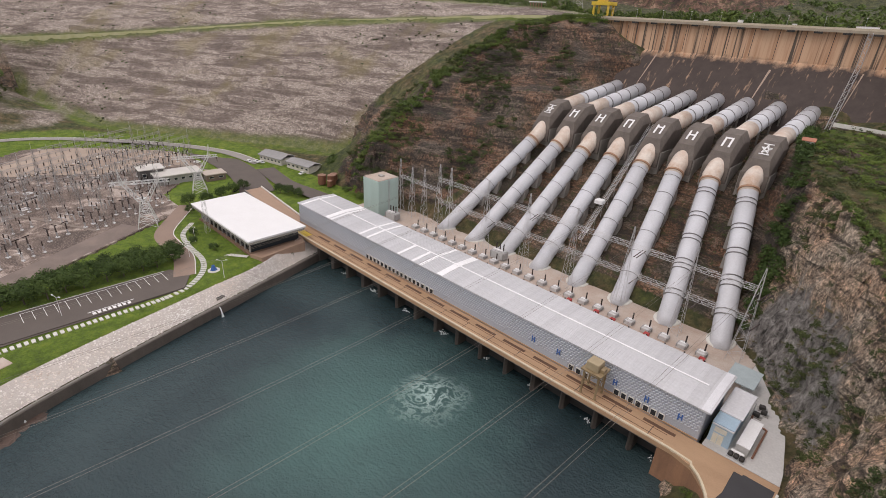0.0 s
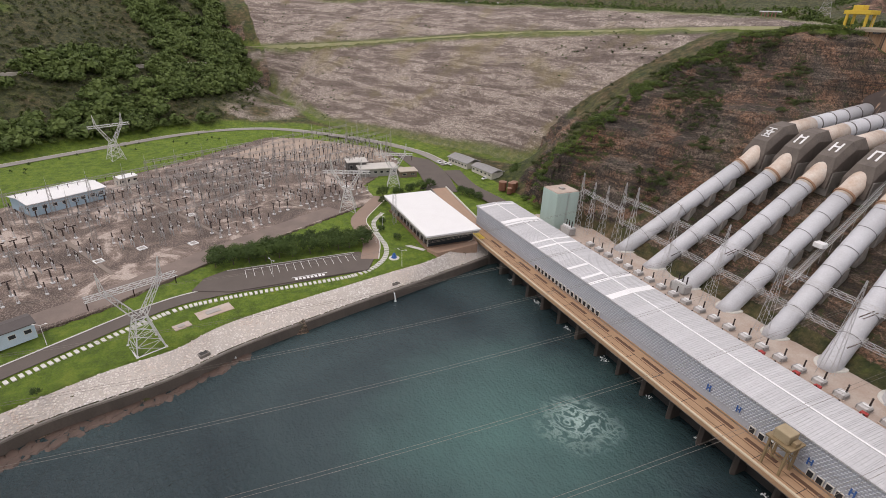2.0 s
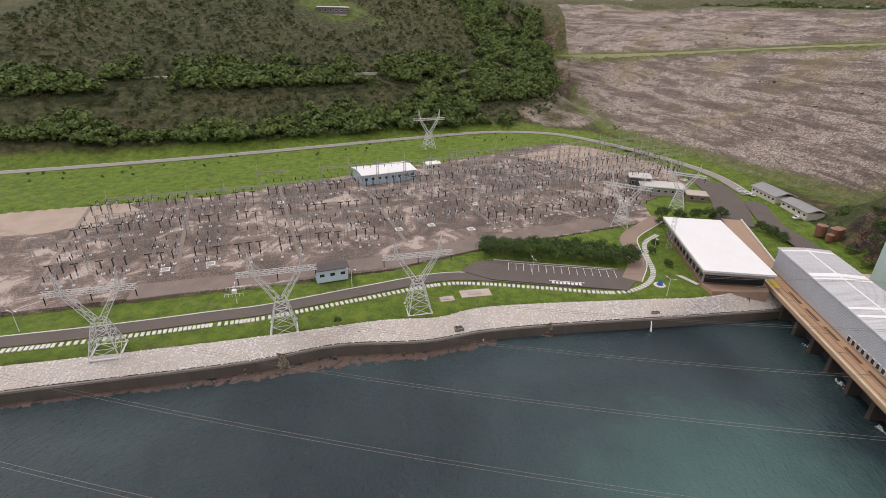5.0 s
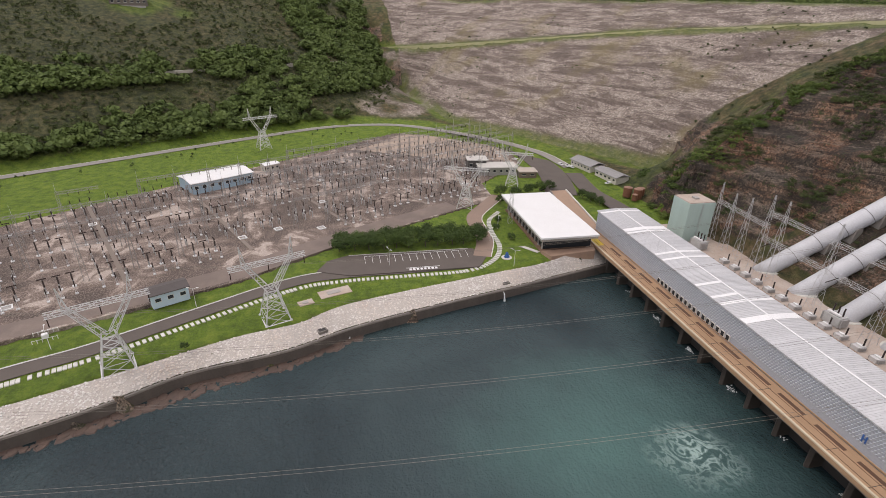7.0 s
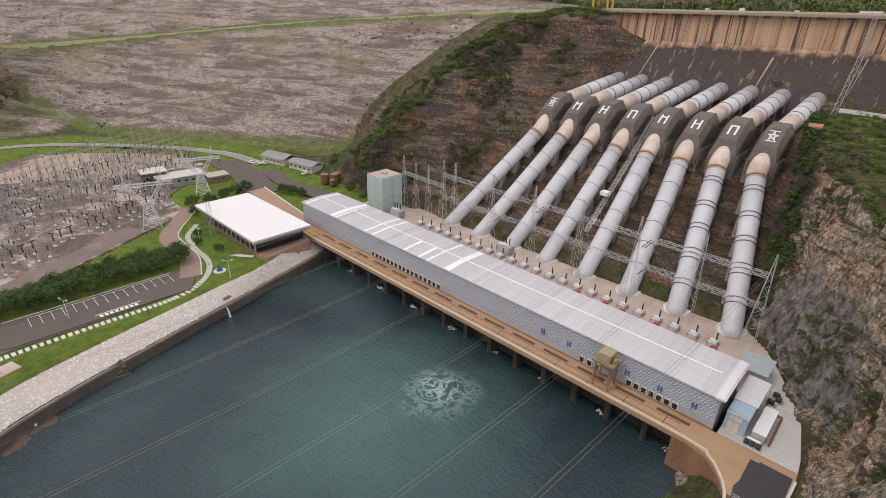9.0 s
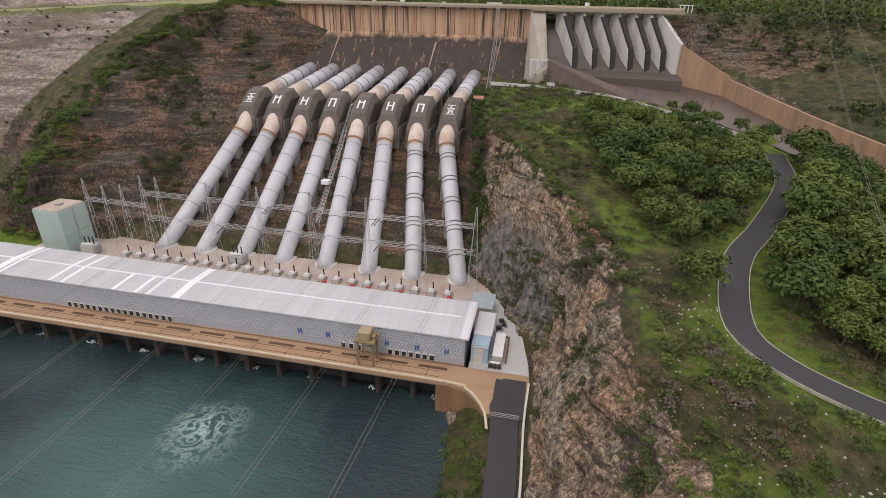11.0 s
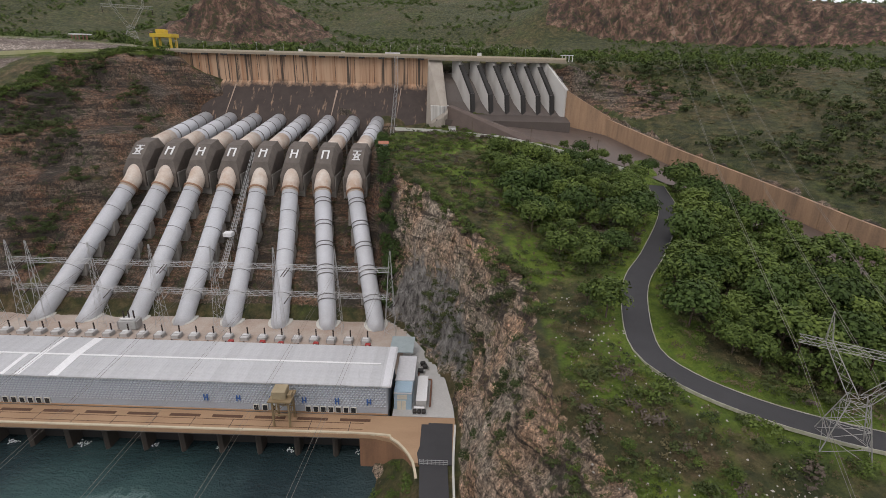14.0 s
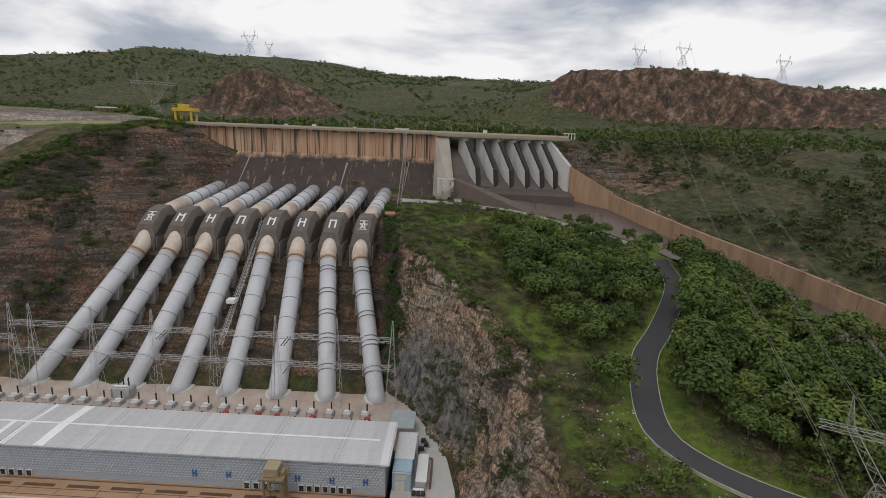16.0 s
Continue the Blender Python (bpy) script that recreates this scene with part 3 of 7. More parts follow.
def water_material():
    m, n, l, b = nodes_of("river water", 0.12)
    g = n.new("ShaderNodeTexCoord")
    big = grain(n, l, 0.018, 4, 0.5, None, 0.6)
    c = ramp(n, l, big, [(0.35, (0.016, 0.030, 0.035)), (0.65, (0.036, 0.060, 0.064))])
    # pale, aerated water boiling up from one draft tube, with foam threads
    d = n.new("ShaderNodeVectorMath")
    d.operation = "DISTANCE"
    d.inputs[1].default_value = (-80, 62, 0)
    warp = n.new("ShaderNodeVectorMath")
    wn2 = n.new("ShaderNodeTexNoise")
    wn2.inputs["Scale"].default_value, wn2.inputs["Detail"].default_value = 0.06, 5
    sc = n.new("ShaderNodeVectorMath")
    sc.operation = "SCALE"
    sc.inputs["Scale"].default_value = 34
    l.new(g.outputs["Object"], wn2.inputs["Vector"])
    l.new(wn2.outputs["Color"], sc.inputs[0])
    l.new(g.outputs["Object"], warp.inputs[0])
    l.new(sc.outputs["Vector"], warp.inputs[1])
    sub = n.new("ShaderNodeVectorMath")
    sub.operation = "SUBTRACT"
    sub.inputs[1].default_value = (17, 17, 17)
    l.new(warp.outputs["Vector"], sub.inputs[0])
    l.new(sub.outputs["Vector"], d.inputs[0])
    near = n.new("ShaderNodeMapRange")
    near.inputs["From Min"].default_value, near.inputs["From Max"].default_value, near.inputs["To Min"].default_value, near.inputs["To Max"].default_value = 4, 46, 1, 0
    l.new(d.outputs["Value"], near.inputs["Value"])
    c = mix(n, l, ramp(n, l, near.outputs["Result"], [(0.0, (0, 0, 0)), (1.0, (0.75, 0.75, 0.75))]), c, (0.075, 0.160, 0.145))
    d2 = n.new("ShaderNodeVectorMath")
    d2.operation = "DISTANCE"
    d2.inputs[1].default_value = (-75.5, 80, 0)
    small = n.new("ShaderNodeVectorMath")
    small.operation = "SCALE"
    small.inputs["Scale"].default_value = 0.45
    l.new(sc.outputs["Vector"], small.inputs[0])
    bent = n.new("ShaderNodeVectorMath")
    l.new(g.outputs["Object"], bent.inputs[0])
    l.new(small.outputs["Vector"], bent.inputs[1])
    back = n.new("ShaderNodeVectorMath")
    back.operation = "SUBTRACT"
    back.inputs[1].default_value = (7.6, 7.6, 7.6)
    l.new(bent.outputs["Vector"], back.inputs[0])
    l.new(back.outputs["Vector"], d2.inputs[0])
    core = n.new("ShaderNodeMapRange")
    core.inputs["From Min"].default_value, core.inputs["From Max"].default_value, core.inputs["To Min"].default_value, core.inputs["To Max"].default_value = 0, 12, 1, 0
    l.new(d2.outputs["Value"], core.inputs["Value"])
    thread = n.new("ShaderNodeTexNoise")
    thread.inputs["Scale"].default_value, thread.inputs["Detail"].default_value, thread.inputs["Distortion"].default_value = 0.15, 5, 2.6
    l.new(g.outputs["Object"], thread.inputs["Vector"])
    ring = ramp(n, l, thread.outputs["Fac"], [(0.40, (0, 0, 0)), (0.49, (0.55, 0.55, 0.55)), (0.52, (0.55, 0.55, 0.55)), (0.60, (0, 0, 0))])
    foam = mix(n, l, 1.0, ring, core.outputs["Result"], "MULTIPLY")
    c = mix(n, l, foam, c, (0.50, 0.66, 0.61))
    l.new(c, b.inputs["Base Color"])
    l.new(ramp(n, l, foam, [(0, (0.13, 0.13, 0.13)), (1, (0.6, 0.6, 0.6))]), b.inputs["Roughness"])
    b.inputs["IOR"].default_value = 1.33
    w1, w2 = grain(n, l, 0.45, 5, 0.6, (1, 1.6, 1), 0.4), grain(n, l, 1.6, 3, 0.5)
    h = mix(n, l, 0.35, w1, w2)
    bump(n, l, b, h, 1.0, 0.9)
    return m


CONCRETE = worn("concrete", (0.36, 0.345, 0.32), (0.12, 0.11, 0.10), 0.35, 5)
OLD_CONCRETE = worn("weathered concrete", (0.23, 0.205, 0.18), (0.07, 0.062, 0.055), 0.25, 4, amount=0.8)
DECK = worn("rust-stained deck concrete", (0.42, 0.27, 0.16), (0.27, 0.16, 0.09), 0.18, 3, amount=0.8, stretch=(0.3, 1, 1))
PAD = worn("stained pad concrete", (0.47, 0.40, 0.345), (0.30, 0.19, 0.125), 0.12, 2, amount=0.9)
APRON = worn("pale concrete", (0.50, 0.49, 0.47), (0.26, 0.25, 0.24), 0.15, 2)
ASPHALT = worn("asphalt", (0.050, 0.049, 0.052), (0.030, 0.029, 0.030), 0.2, 8, rough=0.9)
OLD_ASPHALT = worn("faded asphalt", (0.115, 0.095, 0.082), (0.065, 0.055, 0.050), 0.12, 5, rough=0.9)
KERB = worn("white kerb concrete", (0.62, 0.61, 0.56), (0.35, 0.33, 0.29), 0.6, 6)
WHITE = worn("white paint", (0.75, 0.75, 0.745), (0.60, 0.59, 0.57), 0.15, 3, rough=0.5, amount=0.4, relief=0)
ROOF = worn("pale metal roofing", (0.60, 0.60, 0.615), (0.42, 0.425, 0.44), 0.06, 1.5, rough=0.42, amount=0.8, stretch=(1.6, 0.12, 1), relief=0.004)
STEEL = worn("galvanised steel", (0.50, 0.50, 0.50), (0.32, 0.31, 0.30), 0.6, 6, rough=0.5, metal=0.35, relief=0)
PIPE = worn("grey-white painted steel", (0.54, 0.55, 0.575), (0.36, 0.35, 0.345), 0.10, 2.5, rough=0.42, amount=0.55, relief=0.004)
RUSTPIPE = worn("rust-stained painted steel", (0.62, 0.55, 0.48), (0.38, 0.20, 0.10), 0.22, 1.6, rough=0.6, amount=0.9)
# near-black for grime, rubber and joints, and for shade put in as colour
DARK = worn("near-black surface", (0.035, 0.032, 0.030), (0.02, 0.018, 0.016), 0.5, 5)
BLUEWALL = worn("pale blue paint", (0.34, 0.46, 0.55), (0.24, 0.33, 0.40), 0.3, 4, rough=0.6)
GREENWALL = worn("pale green paint", (0.40, 0.52, 0.48), (0.25, 0.32, 0.28), 0.2, 4, rough=0.7, stretch=(1, 1, 0.2))
YELLOW = worn("yellow paint", (0.62, 0.43, 0.035), (0.35, 0.24, 0.04), 0.4, 5, rough=0.5)
INSUL = worn("brown porcelain", (0.035, 0.020, 0.016), (0.02, 0.012, 0.010), 1, 6, rough=0.25, relief=0)
GLASS = worn("dark window glass", (0.025, 0.03, 0.035), (0.015, 0.02, 0.022), 1, 4, rough=0.12, relief=0)
RED = worn("red paint", (0.40, 0.035, 0.03), (0.2, 0.03, 0.025), 1, 5, rough=0.5)
BLUE = worn("blue paint", (0.035, 0.12, 0.36), (0.03, 0.08, 0.22), 1, 5, rough=0.5)
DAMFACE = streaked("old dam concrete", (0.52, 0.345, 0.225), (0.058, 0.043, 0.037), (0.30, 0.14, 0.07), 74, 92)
CHUTEWALL = worn("stained chute wall concrete", (0.40, 0.255, 0.155), (0.085, 0.065, 0.052), 0.22, 2, rough=0.85, amount=0.95, stretch=(1, 1, 0.12), relief=0.04)
PIER = streaked("spillway pier concrete", (0.58, 0.56, 0.53), (0.24, 0.20, 0.17), (0.36, 0.33, 0.30), -6, 8)

# ---- ground ----
gx = axis([(-4200, -1400, 350), (-1400, -800, 40), (-800, -420, 5), (-420, -262, 4), (-262, -60, 2.2), (-60, 112, 1.3), (112, 240, 3), (240, 440, 5), (440, 600, 9), (600, 1000, 40), (1000, 4200, 400)])
gy = axis([(-4200, -700, 350), (-700, -320, 40), (-320, 20, 5), (20, 36, 3), (36, 200, 1.3), (200, 330, 2.2), (330, 470, 5), (470, 660, 4), (660, 1150, 10), (1150, 1650, 50), (1650, 4200, 400)])
GX, GY = np.meshgrid(gx, gy, indexing="ij")
GZ, GROCK, GFILL, GFLAT = relief(GX, GY)


def lushness(X, Y):
    """Mown lawns and the green verges of the roads."""
    g = np.where(inside(FLATS[0], X, Y), 1.0, 0.0)
    for line, w, k in ((HILL_ROAD, 11, 0.85), (EMB_ROAD, 7.5, 0.6), (RIDGE, 9, 0.6), (FAR_ROAD, 22, 0.9), (EMB_TOE, 9, 0.6), (EMB_CREST, 7, 0.5)):
        for a, b in zip(line, line[1:]):
            dx, dy = b[0] - a[0], b[1] - a[1]
            s = np.clip(((X - a[0]) * dx + (Y - a[1]) * dy) / (dx * dx + dy * dy), 0, 1)
            d = np.hypot(X - a[0] - s * dx, Y - a[1] - s * dy)
            g = np.maximum(g, k * np.clip((w - d) / 4, 0, 1))
    g = np.maximum(g, np.clip((34 + rough(X, Y, 30, 4) * 46 - np.hypot((X + 560) * 1.4, (Y + 190) * 0.75)) / 14, 0, 1) * 0.5)
    hill = inside([(-30, 225), (-30, 265), (60, 250), (80, 180), (48, 70), (40, 20), (24, 20), (22, 90), (16, 140)], X, Y)
    return np.maximum(g, hill * np.clip(0.46 + rough(X, Y, 11, 5) * 2.2, 0, 0.9))


def sheet(name, X, Y, Z, cover, material):
    nx, ny = X.shape
    idx = np.arange(nx * ny).reshape(nx, ny)
    f = np.stack([idx[:-1, :-1], idx[1:, :-1], idx[1:, 1:], idx[:-1, 1:]], -1).reshape(-1, 4)
    me = bpy.data.meshes.new(name)
    me.vertices.add(nx * ny)
    me.vertices.foreach_set("co", np.stack([X, Y, Z], -1).astype(np.float32).ravel())
    me.loops.add(f.size)
    me.loops.foreach_set("vertex_index", f.astype(np.int32).ravel())
    me.polygons.add(len(f))
    me.polygons.foreach_set("loop_start", np.arange(0, f.size, 4, dtype=np.int32))
    me.update(calc_edges=True)
    a = me.color_attributes.new("cover", "FLOAT_COLOR", "POINT")
    a.data.foreach_set("color", cover.astype(np.float32).ravel())
    me.materials.append(material)
    return new(name, me)


# overhangs and ribs: bare rock is pushed sideways as well
BEDW = np.where(inside([(-150, 150), (-20, 150), (-32, 268), (-138, 272)], GX, GY), 0.25, 1.0)
SCARP = (GY > 400) * 1.0
CUT = inside(ROCKY[1][0], GX, GY) * 1.0
PX = BEDW * GROCK * (rough(GY + GZ * 0.9, GZ * 1.3, 7, 4) * 3.4 + CUT * rough(GY + GZ * 0.15, GZ * 0.25 + 90, 15, 3) * 2.6)
PY = BEDW * GROCK * (rough(GX + GZ * 0.7, GZ * 1.5 + 50, 6, 4) * 2.2 + SCARP * rough(GX + GZ * 0.1, GZ * 0.12 + 20, 26, 4) * 13.0)
GLUSH = lushness(GX, GY)
# tone of the bare rock: 1 pale and pinkish, 0 dark brown
GTONE = np.full(GX.shape, 0.45)
GTONE = np.where((GX < -20) & (GX > -260) & (GY < 300) & (GY > 140), 0.08, GTONE)
GTONE = np.where((GX > -20) & (GX < 40) & (GY < 225), 0.95, GTONE)
GTONE = np.clip(GTONE + rough(GX, GY, 30, 3) * 0.35 + 0.10 * (BEDW < 1), 0, 1)
# kinds of land: red upright scarps, wooded soil, grey buttress
BUTTRESS = inside([(-22, 162), (-10, 146), (-1, 130), (5, 118), (6, 127), (0.5, 145), (-10, 158.5), (-18, 164)], GX, GY) * 1.0
WOODED = np.maximum(inside(HILL, GX, GY), (np.hypot(GX, GY) > 420) & (GY > 330)) * np.clip(0.75 + rough(GX, GY, 70, 4) * 0.8, 0, 1)
WOODED = np.maximum(WOODED, (((GX - 62) * 208 + (GY - 288) * 103 > 0) & (GX > 60) & (GY < 420)) * np.clip(0.45 + rough(GX, GY, 45, 4) * 0.9, 0, 1))
gfill = GFILL * np.clip(1.2 - GLUSH * 1.6, 0, 1)
# pale eroded soil between the wood and the rockfill
gfill = np.maximum(gfill, inside(ERODED, GX, GY) * np.clip(0.55 + rough(GX, GY, 22, 4) * 1.6, 0, 0.9))
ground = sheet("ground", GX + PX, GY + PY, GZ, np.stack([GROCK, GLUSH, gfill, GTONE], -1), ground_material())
kind_of = ground.data.color_attributes.new("lie", "FLOAT_COLOR", "POINT")
kind_of.data.foreach_set("color", np.stack([SCARP, WOODED, BUTTRESS, np.ones(GX.shape)], -1).astype(np.float32).ravel())
tagged(ground, "scrubby valley ground with rock cuts, lawns and a rockfill slope", "ground", kind="structure")

bm = bmesh.new()
prism(bm, [(-186, 107.2), (-12, 107.2), (-10, 80), (40, -700), (320, -1500), (-40, -1500), (-60, -300), (-100, -179), (-130, -100), (-150, -50), (-160, 0)], -1.0, 0.0)
river = part("water", bm, water_material())
tagged(river, "dark green-blue tailrace river water with foam swirl", "water", kind="structure")


def ribbon(name, line, width, lift, material, label, category, step=3.0, thick=0.12, parent=None, side=0.0):
    """A strip of road, path or kerb laid along a line of the plan."""
    pts = smooth_line(line, step)
    bm = bmesh.new()
    rows = []
    for i, p in enumerate(pts):
        d = pts[min(i + 1, len(pts) - 1)] - pts[max(i - 1, 0)]
        nrm = Vector((-d.y, d.x, 0)).normalized()
        c = p + nrm * side
        rows.append([bm.verts.new(c + nrm * s * width / 2 + Vector((0, 0, lift + h))) for s, h in ((1, -thick), (1, 0), (-1, 0), (-1, -thick))])
    for a, b in zip(rows, rows[1:]):
        for k in range(3):
            bm.faces.new((a[k], b[k], b[k + 1], a[k + 1]))
    bmesh.ops.recalc_face_normals(bm, faces=bm.faces)
    ob = part(name, bm, material, parent)
    return tagged(ob, label, category, kind="structure") if not parent else ob


# ---- powerhouse ----
PW, PE, PF, PB, DZ, PT = -187.0, -14.1, 107.0, 125.2, 10.0, 19.0
CHECK = worn("blue-grey wall", (0.36, 0.39, 0.435), (0.28, 0.30, 0.33), 0.2, 3, rough=0.6, amount=0.4)
FIN = worn("pale pierced block", (0.47, 0.505, 0.545), (0.38, 0.405, 0.44), 0.12, 3, rough=0.6, amount=0.5, relief=0)
ROOFP = worn("pale ribbed roofing", (0.55, 0.55, 0.56), (0.38, 0.385, 0.395), 0.10, 1.2, rough=0.42, amount=0.85, stretch=(1.6, 0.15, 1), relief=0.004, vary=0.13)
SKYLIGHT = worn("milky skylight sheet", (0.80, 0.80, 0.80), (0.68, 0.68, 0.68), 0.3, 3, rough=0.35, amount=0.4, relief=0)
house = thing("powerhouse", "long powerhouse hall with pale metal roof and blue-grey patterned wall", "building")
part("wall", fresh(PW + 0.3, PE - 0.3, PF + 0.3, PB - 0.3, DZ - 3, PT - 0.3), CHECK, house)
part("plinth", fresh(PW + 0.2, PE - 0.2, PF + 0.05, PF + 0.3, DZ, DZ + 0.35), DECK, house, "rust-stained concrete plinth")
part("roof_edge", fresh(PW - 0.1, PE + 0.1, PB - 0.1, PB + 0.45, PT - 0.9, PT - 0.1), DARK, house, "dark gutter")
# pierced blocks: rows of small slanted faces over the front
vs, fs = [], []
bw, bh, n_row = 0.86, 0.72, 9
for r in range(n_row):
    z = DZ + 2.15 + r * bh
    for k in range(int((PE - PW - 0.6) / bw)):
        x = PW + 0.4 + (k + 0.5 * (r % 2)) * bw
        if x + bw > PE - 0.3:
            continue
        i = len(vs)
        y = PF + 0.29
        vs += [(x, y, z), (x + bw * 0.80, y, z + 0.06), (x + bw * 0.80, y, z + bh * 0.9), (x + 0.02, y, z + bh * 0.55), (x + bw * 0.42, y - 0.26, z + bh * 0.62)]
        fs += [(i, i + 1, i + 4), (i + 1, i + 2, i + 4), (i + 2, i + 3, i + 4), (i + 3, i, i + 4)]
me = bpy.data.meshes.new("pierced_block")
me.from_pydata(vs, [], fs)
me.materials.append(FIN)
blocks = new("pierced_block", me)
blocks.parent = house
tagged(blocks, "blue-grey pierced wall blocks", kind="stuff")
# roof sheets, lighter strips across and a strip along the ridge
STRIPS = (-184.5, -166, -162.5, -143.5, -139, -121, -113.5, -109.5, -101)
bm = bmesh.new()
profile_x(bm, [(PF - 0.15, PT - 0.32), (PF - 0.15, PT), (116, PT + 0.6), (PB + 0.3, PT + 0.12), (PB + 0.3, PT - 0.32)], 0, 2.86)
for k in range(4):
    profile_x(bm, [(PF - 0.15, PT), (PF - 0.15, PT + 0.07), (116, PT + 0.67), (PB + 0.3, PT + 0.19), (PB + 0.3, PT + 0.12), (116, PT + 0.6)], 0.3 + k * 0.72, 0.38 + k * 0.72)
first = part("panel", bm, ROOFP, house)
for k in range(60):
    o = first if k == 0 else again("panel", first.data, house, Matrix())
    o.matrix_basis = pose(PW - 0.1 + k * 2.896, 0, 0)
for x in STRIPS:
    w = 2.6 if x in (-166, -101) else 1.2
    y0, y1 = (PF, 116.3) if x in (-121, -113.5) else (PF, PB)
    bm = bmesh.new()
    profile_x(bm, [(y0, PT + 0.09), (y0, PT + 0.12), (116, PT + 0.72), (max(y1, 116.1), PT + (0.70 if y1 < 120 else 0.24)), (max(y1, 116.1), PT + 0.2), (116, PT + 0.62)], x, x + w)
    part("skylight", bm, SKYLIGHT, house, "milky skylight strip")
part("ridge_strip", fresh(PW + 2, PE - 3, 115.6, 116.2, PT + 0.62, PT + 0.76), SKYLIGHT, house)
part("gable_flashing", profile_x(bmesh.new(), [(PF - 0.2, PT - 0.4), (PF - 0.2, PT + 0.1), (116, PT + 0.75), (PB + 0.3, PT + 0.25), (PB + 0.3, PT - 0.4)], PE - 1.5, PE + 0.25), worn("pale flashing", (0.66, 0.66, 0.68), (0.5, 0.5, 0.5), 0.4, 4, rough=0.4), house)
# ground-floor windows
wf = fresh(-0.75, 0.75, -0.10, 0.25, 0, 1.75)
win0 = None
for x in [-138 + k * 2.19 for k in range(17)] + [-48.4, -46.1, -43.8] + [-34.9 + k * 1.95 for k in range(7)]:
    if win0 is None:
        win0 = part("window", wf, KERB, house, "concrete-framed window")
        wp = part("pane", fresh(-0.58, 0.58, -0.14, -0.09, 0.12, 1.62), GLASS, win0)
        win0.location = (x, PF + 0.05, DZ + 0.42)
    else:
        w = again("window", win0.data, house, pose(x, PF + 0.05, DZ + 0.42))
        w["label"] = "concrete-framed window"
        again("pane", wp.data, w, Matrix())
# six blue marks on the front, each as a plain shape
for k, x in enumerate((-61.1, -52.7, -44.1, -35.7, -27.3, -19.1)):
    bm = bmesh.new()
    y = PF - 0.08
    box(bm, x - 0.62, x - 0.30, y, y + 0.06, 13.0, 14.9)
    box(bm, x + 0.18, x + 0.50, y, y + 0.06, 13.0 + 0.3 * (k % 2), 14.9)
    box(bm, x - 0.30, x + 0.18, y, y + 0.06, 13.8, 14.15)
    part("wall_mark", bm, BLUE, house, "plain blue mark")

# ---- deck over the draft tubes ----
deck = new("pavement")
tagged(deck, "rust-stained concrete deck along the powerhouse over the water", "deck", kind="structure")
bm = bmesh.new()
prism(bm, [(-178, 99.6), (-17, 99.6), (-12.4, 98.4), (-8.8, 95), (-6.4, 91), (2.4, 91), (3, 105), (3, 106.8), (-190, 106.8), (-190, 104)], DZ - 1.1, DZ)
part("slab", bm, DECK, deck)
bm = bmesh.new()
prism(bm, [(-188, 125.7), (-13.2, 125.7), (-13.2, 158), (-188, 158)], DZ - 1.1, DZ + 0.02)
part("slab", bm, PAD, deck)
bm = bmesh.new()
prism(bm, [(-13.2, 106.9), (2.9, 106.9), (2.6, 111), (0.2, 124), (-4.6, 135), (-10.7, 146), (-13.1, 149.5)], DZ - 1.1, DZ + 0.03)
part("slab", bm, APRON, deck)
bm = bmesh.new()
prism(bm, [(-188, 158.1), (-188, 106.9), (-187.2, 106.9), (-187.2, 158.1)], DZ - 1.1, DZ)
part("slab", bm, PAD, deck)
for z0, z1, y0, y1, mat in ((DZ - 1.6, DZ - 1.1, 99.9, 100.7, OLD_CONCRETE),):
    part("beam", fresh(-178, -17, y0, y1, z0, z1), mat, deck)
ribbon("kerb", [(-178, 99.9, 10.35), (-120, 99.9, 10.35), (-60, 99.9, 10.35), (-18, 99.9, 10.35), (-12.6, 98.6, 10.35), (-9.1, 95.2, 10.35), (-6.7, 91, 10.35), (-5.6, 86, 10.35)], 0.55, 0, worn("cream kerb paint", (0.60, 0.52, 0.38), (0.40, 0.30, 0.19), 0.4, 5), "", "", 4, 0.5, deck)
pier_me = None
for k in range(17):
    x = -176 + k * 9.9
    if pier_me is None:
        pr = part("pier", prism(bmesh.new(), [(-0.7, 103.2), (0, 102.5), (0.7, 103.2), (0.7, 107), (-0.7, 107)], -5, 8.7), worn("dark pier concrete", (0.075, 0.062, 0.052), (0.035, 0.03, 0.026), 0.3, 3), deck)
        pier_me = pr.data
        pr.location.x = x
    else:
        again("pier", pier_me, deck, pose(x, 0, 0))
# near-black wall: the shade under the deck is put into its colour
part("back_wall", fresh(-188, -17, 106.9, 107.3, -5, 8.9), DARK, deck, "draft tube wall, deck shade put into its colour")
part("abutment", prism(bmesh.new(), [(-20.5, 99.8), (-17, 99.8), (-12.5, 98.4), (-9.2, 95.2), (-7, 92), (-9, 106.8), (-20.5, 106.8)], -5, 8.9), worn("rust-brown concrete", (0.30, 0.16, 0.09), (0.13, 0.075, 0.05), 0.4, 3, amount=0.9, stretch=(1, 1, 0.15)), deck)
part("abutment", fresh(-190, -176.5, 99.7, 106.8, -5, 8.9), OLD_CONCRETE, deck)
# gate slots, drains and rails in the deck
SLOT = worn("rusty grating", (0.12, 0.06, 0.035), (0.06, 0.035, 0.025), 0.8, 5)
for k in range(14):
    x = -168 + k * 10.9
    part("slot_cover", fresh(x, x + 7.8, 104.3, 105.3, DZ, DZ + 0.05), SLOT, deck, "rusty grating")
for y in (101.4, 103.6):
    part("rail", fresh(-176, -20, y, y + 0.12, DZ, DZ + 0.06), SLOT, deck)
for k in range(16):
    x = -172 + k * 9.9
    part("joint", fresh(x, x + 0.14, 100.2, 104.2, DZ, DZ + 0.015), DARK, deck)
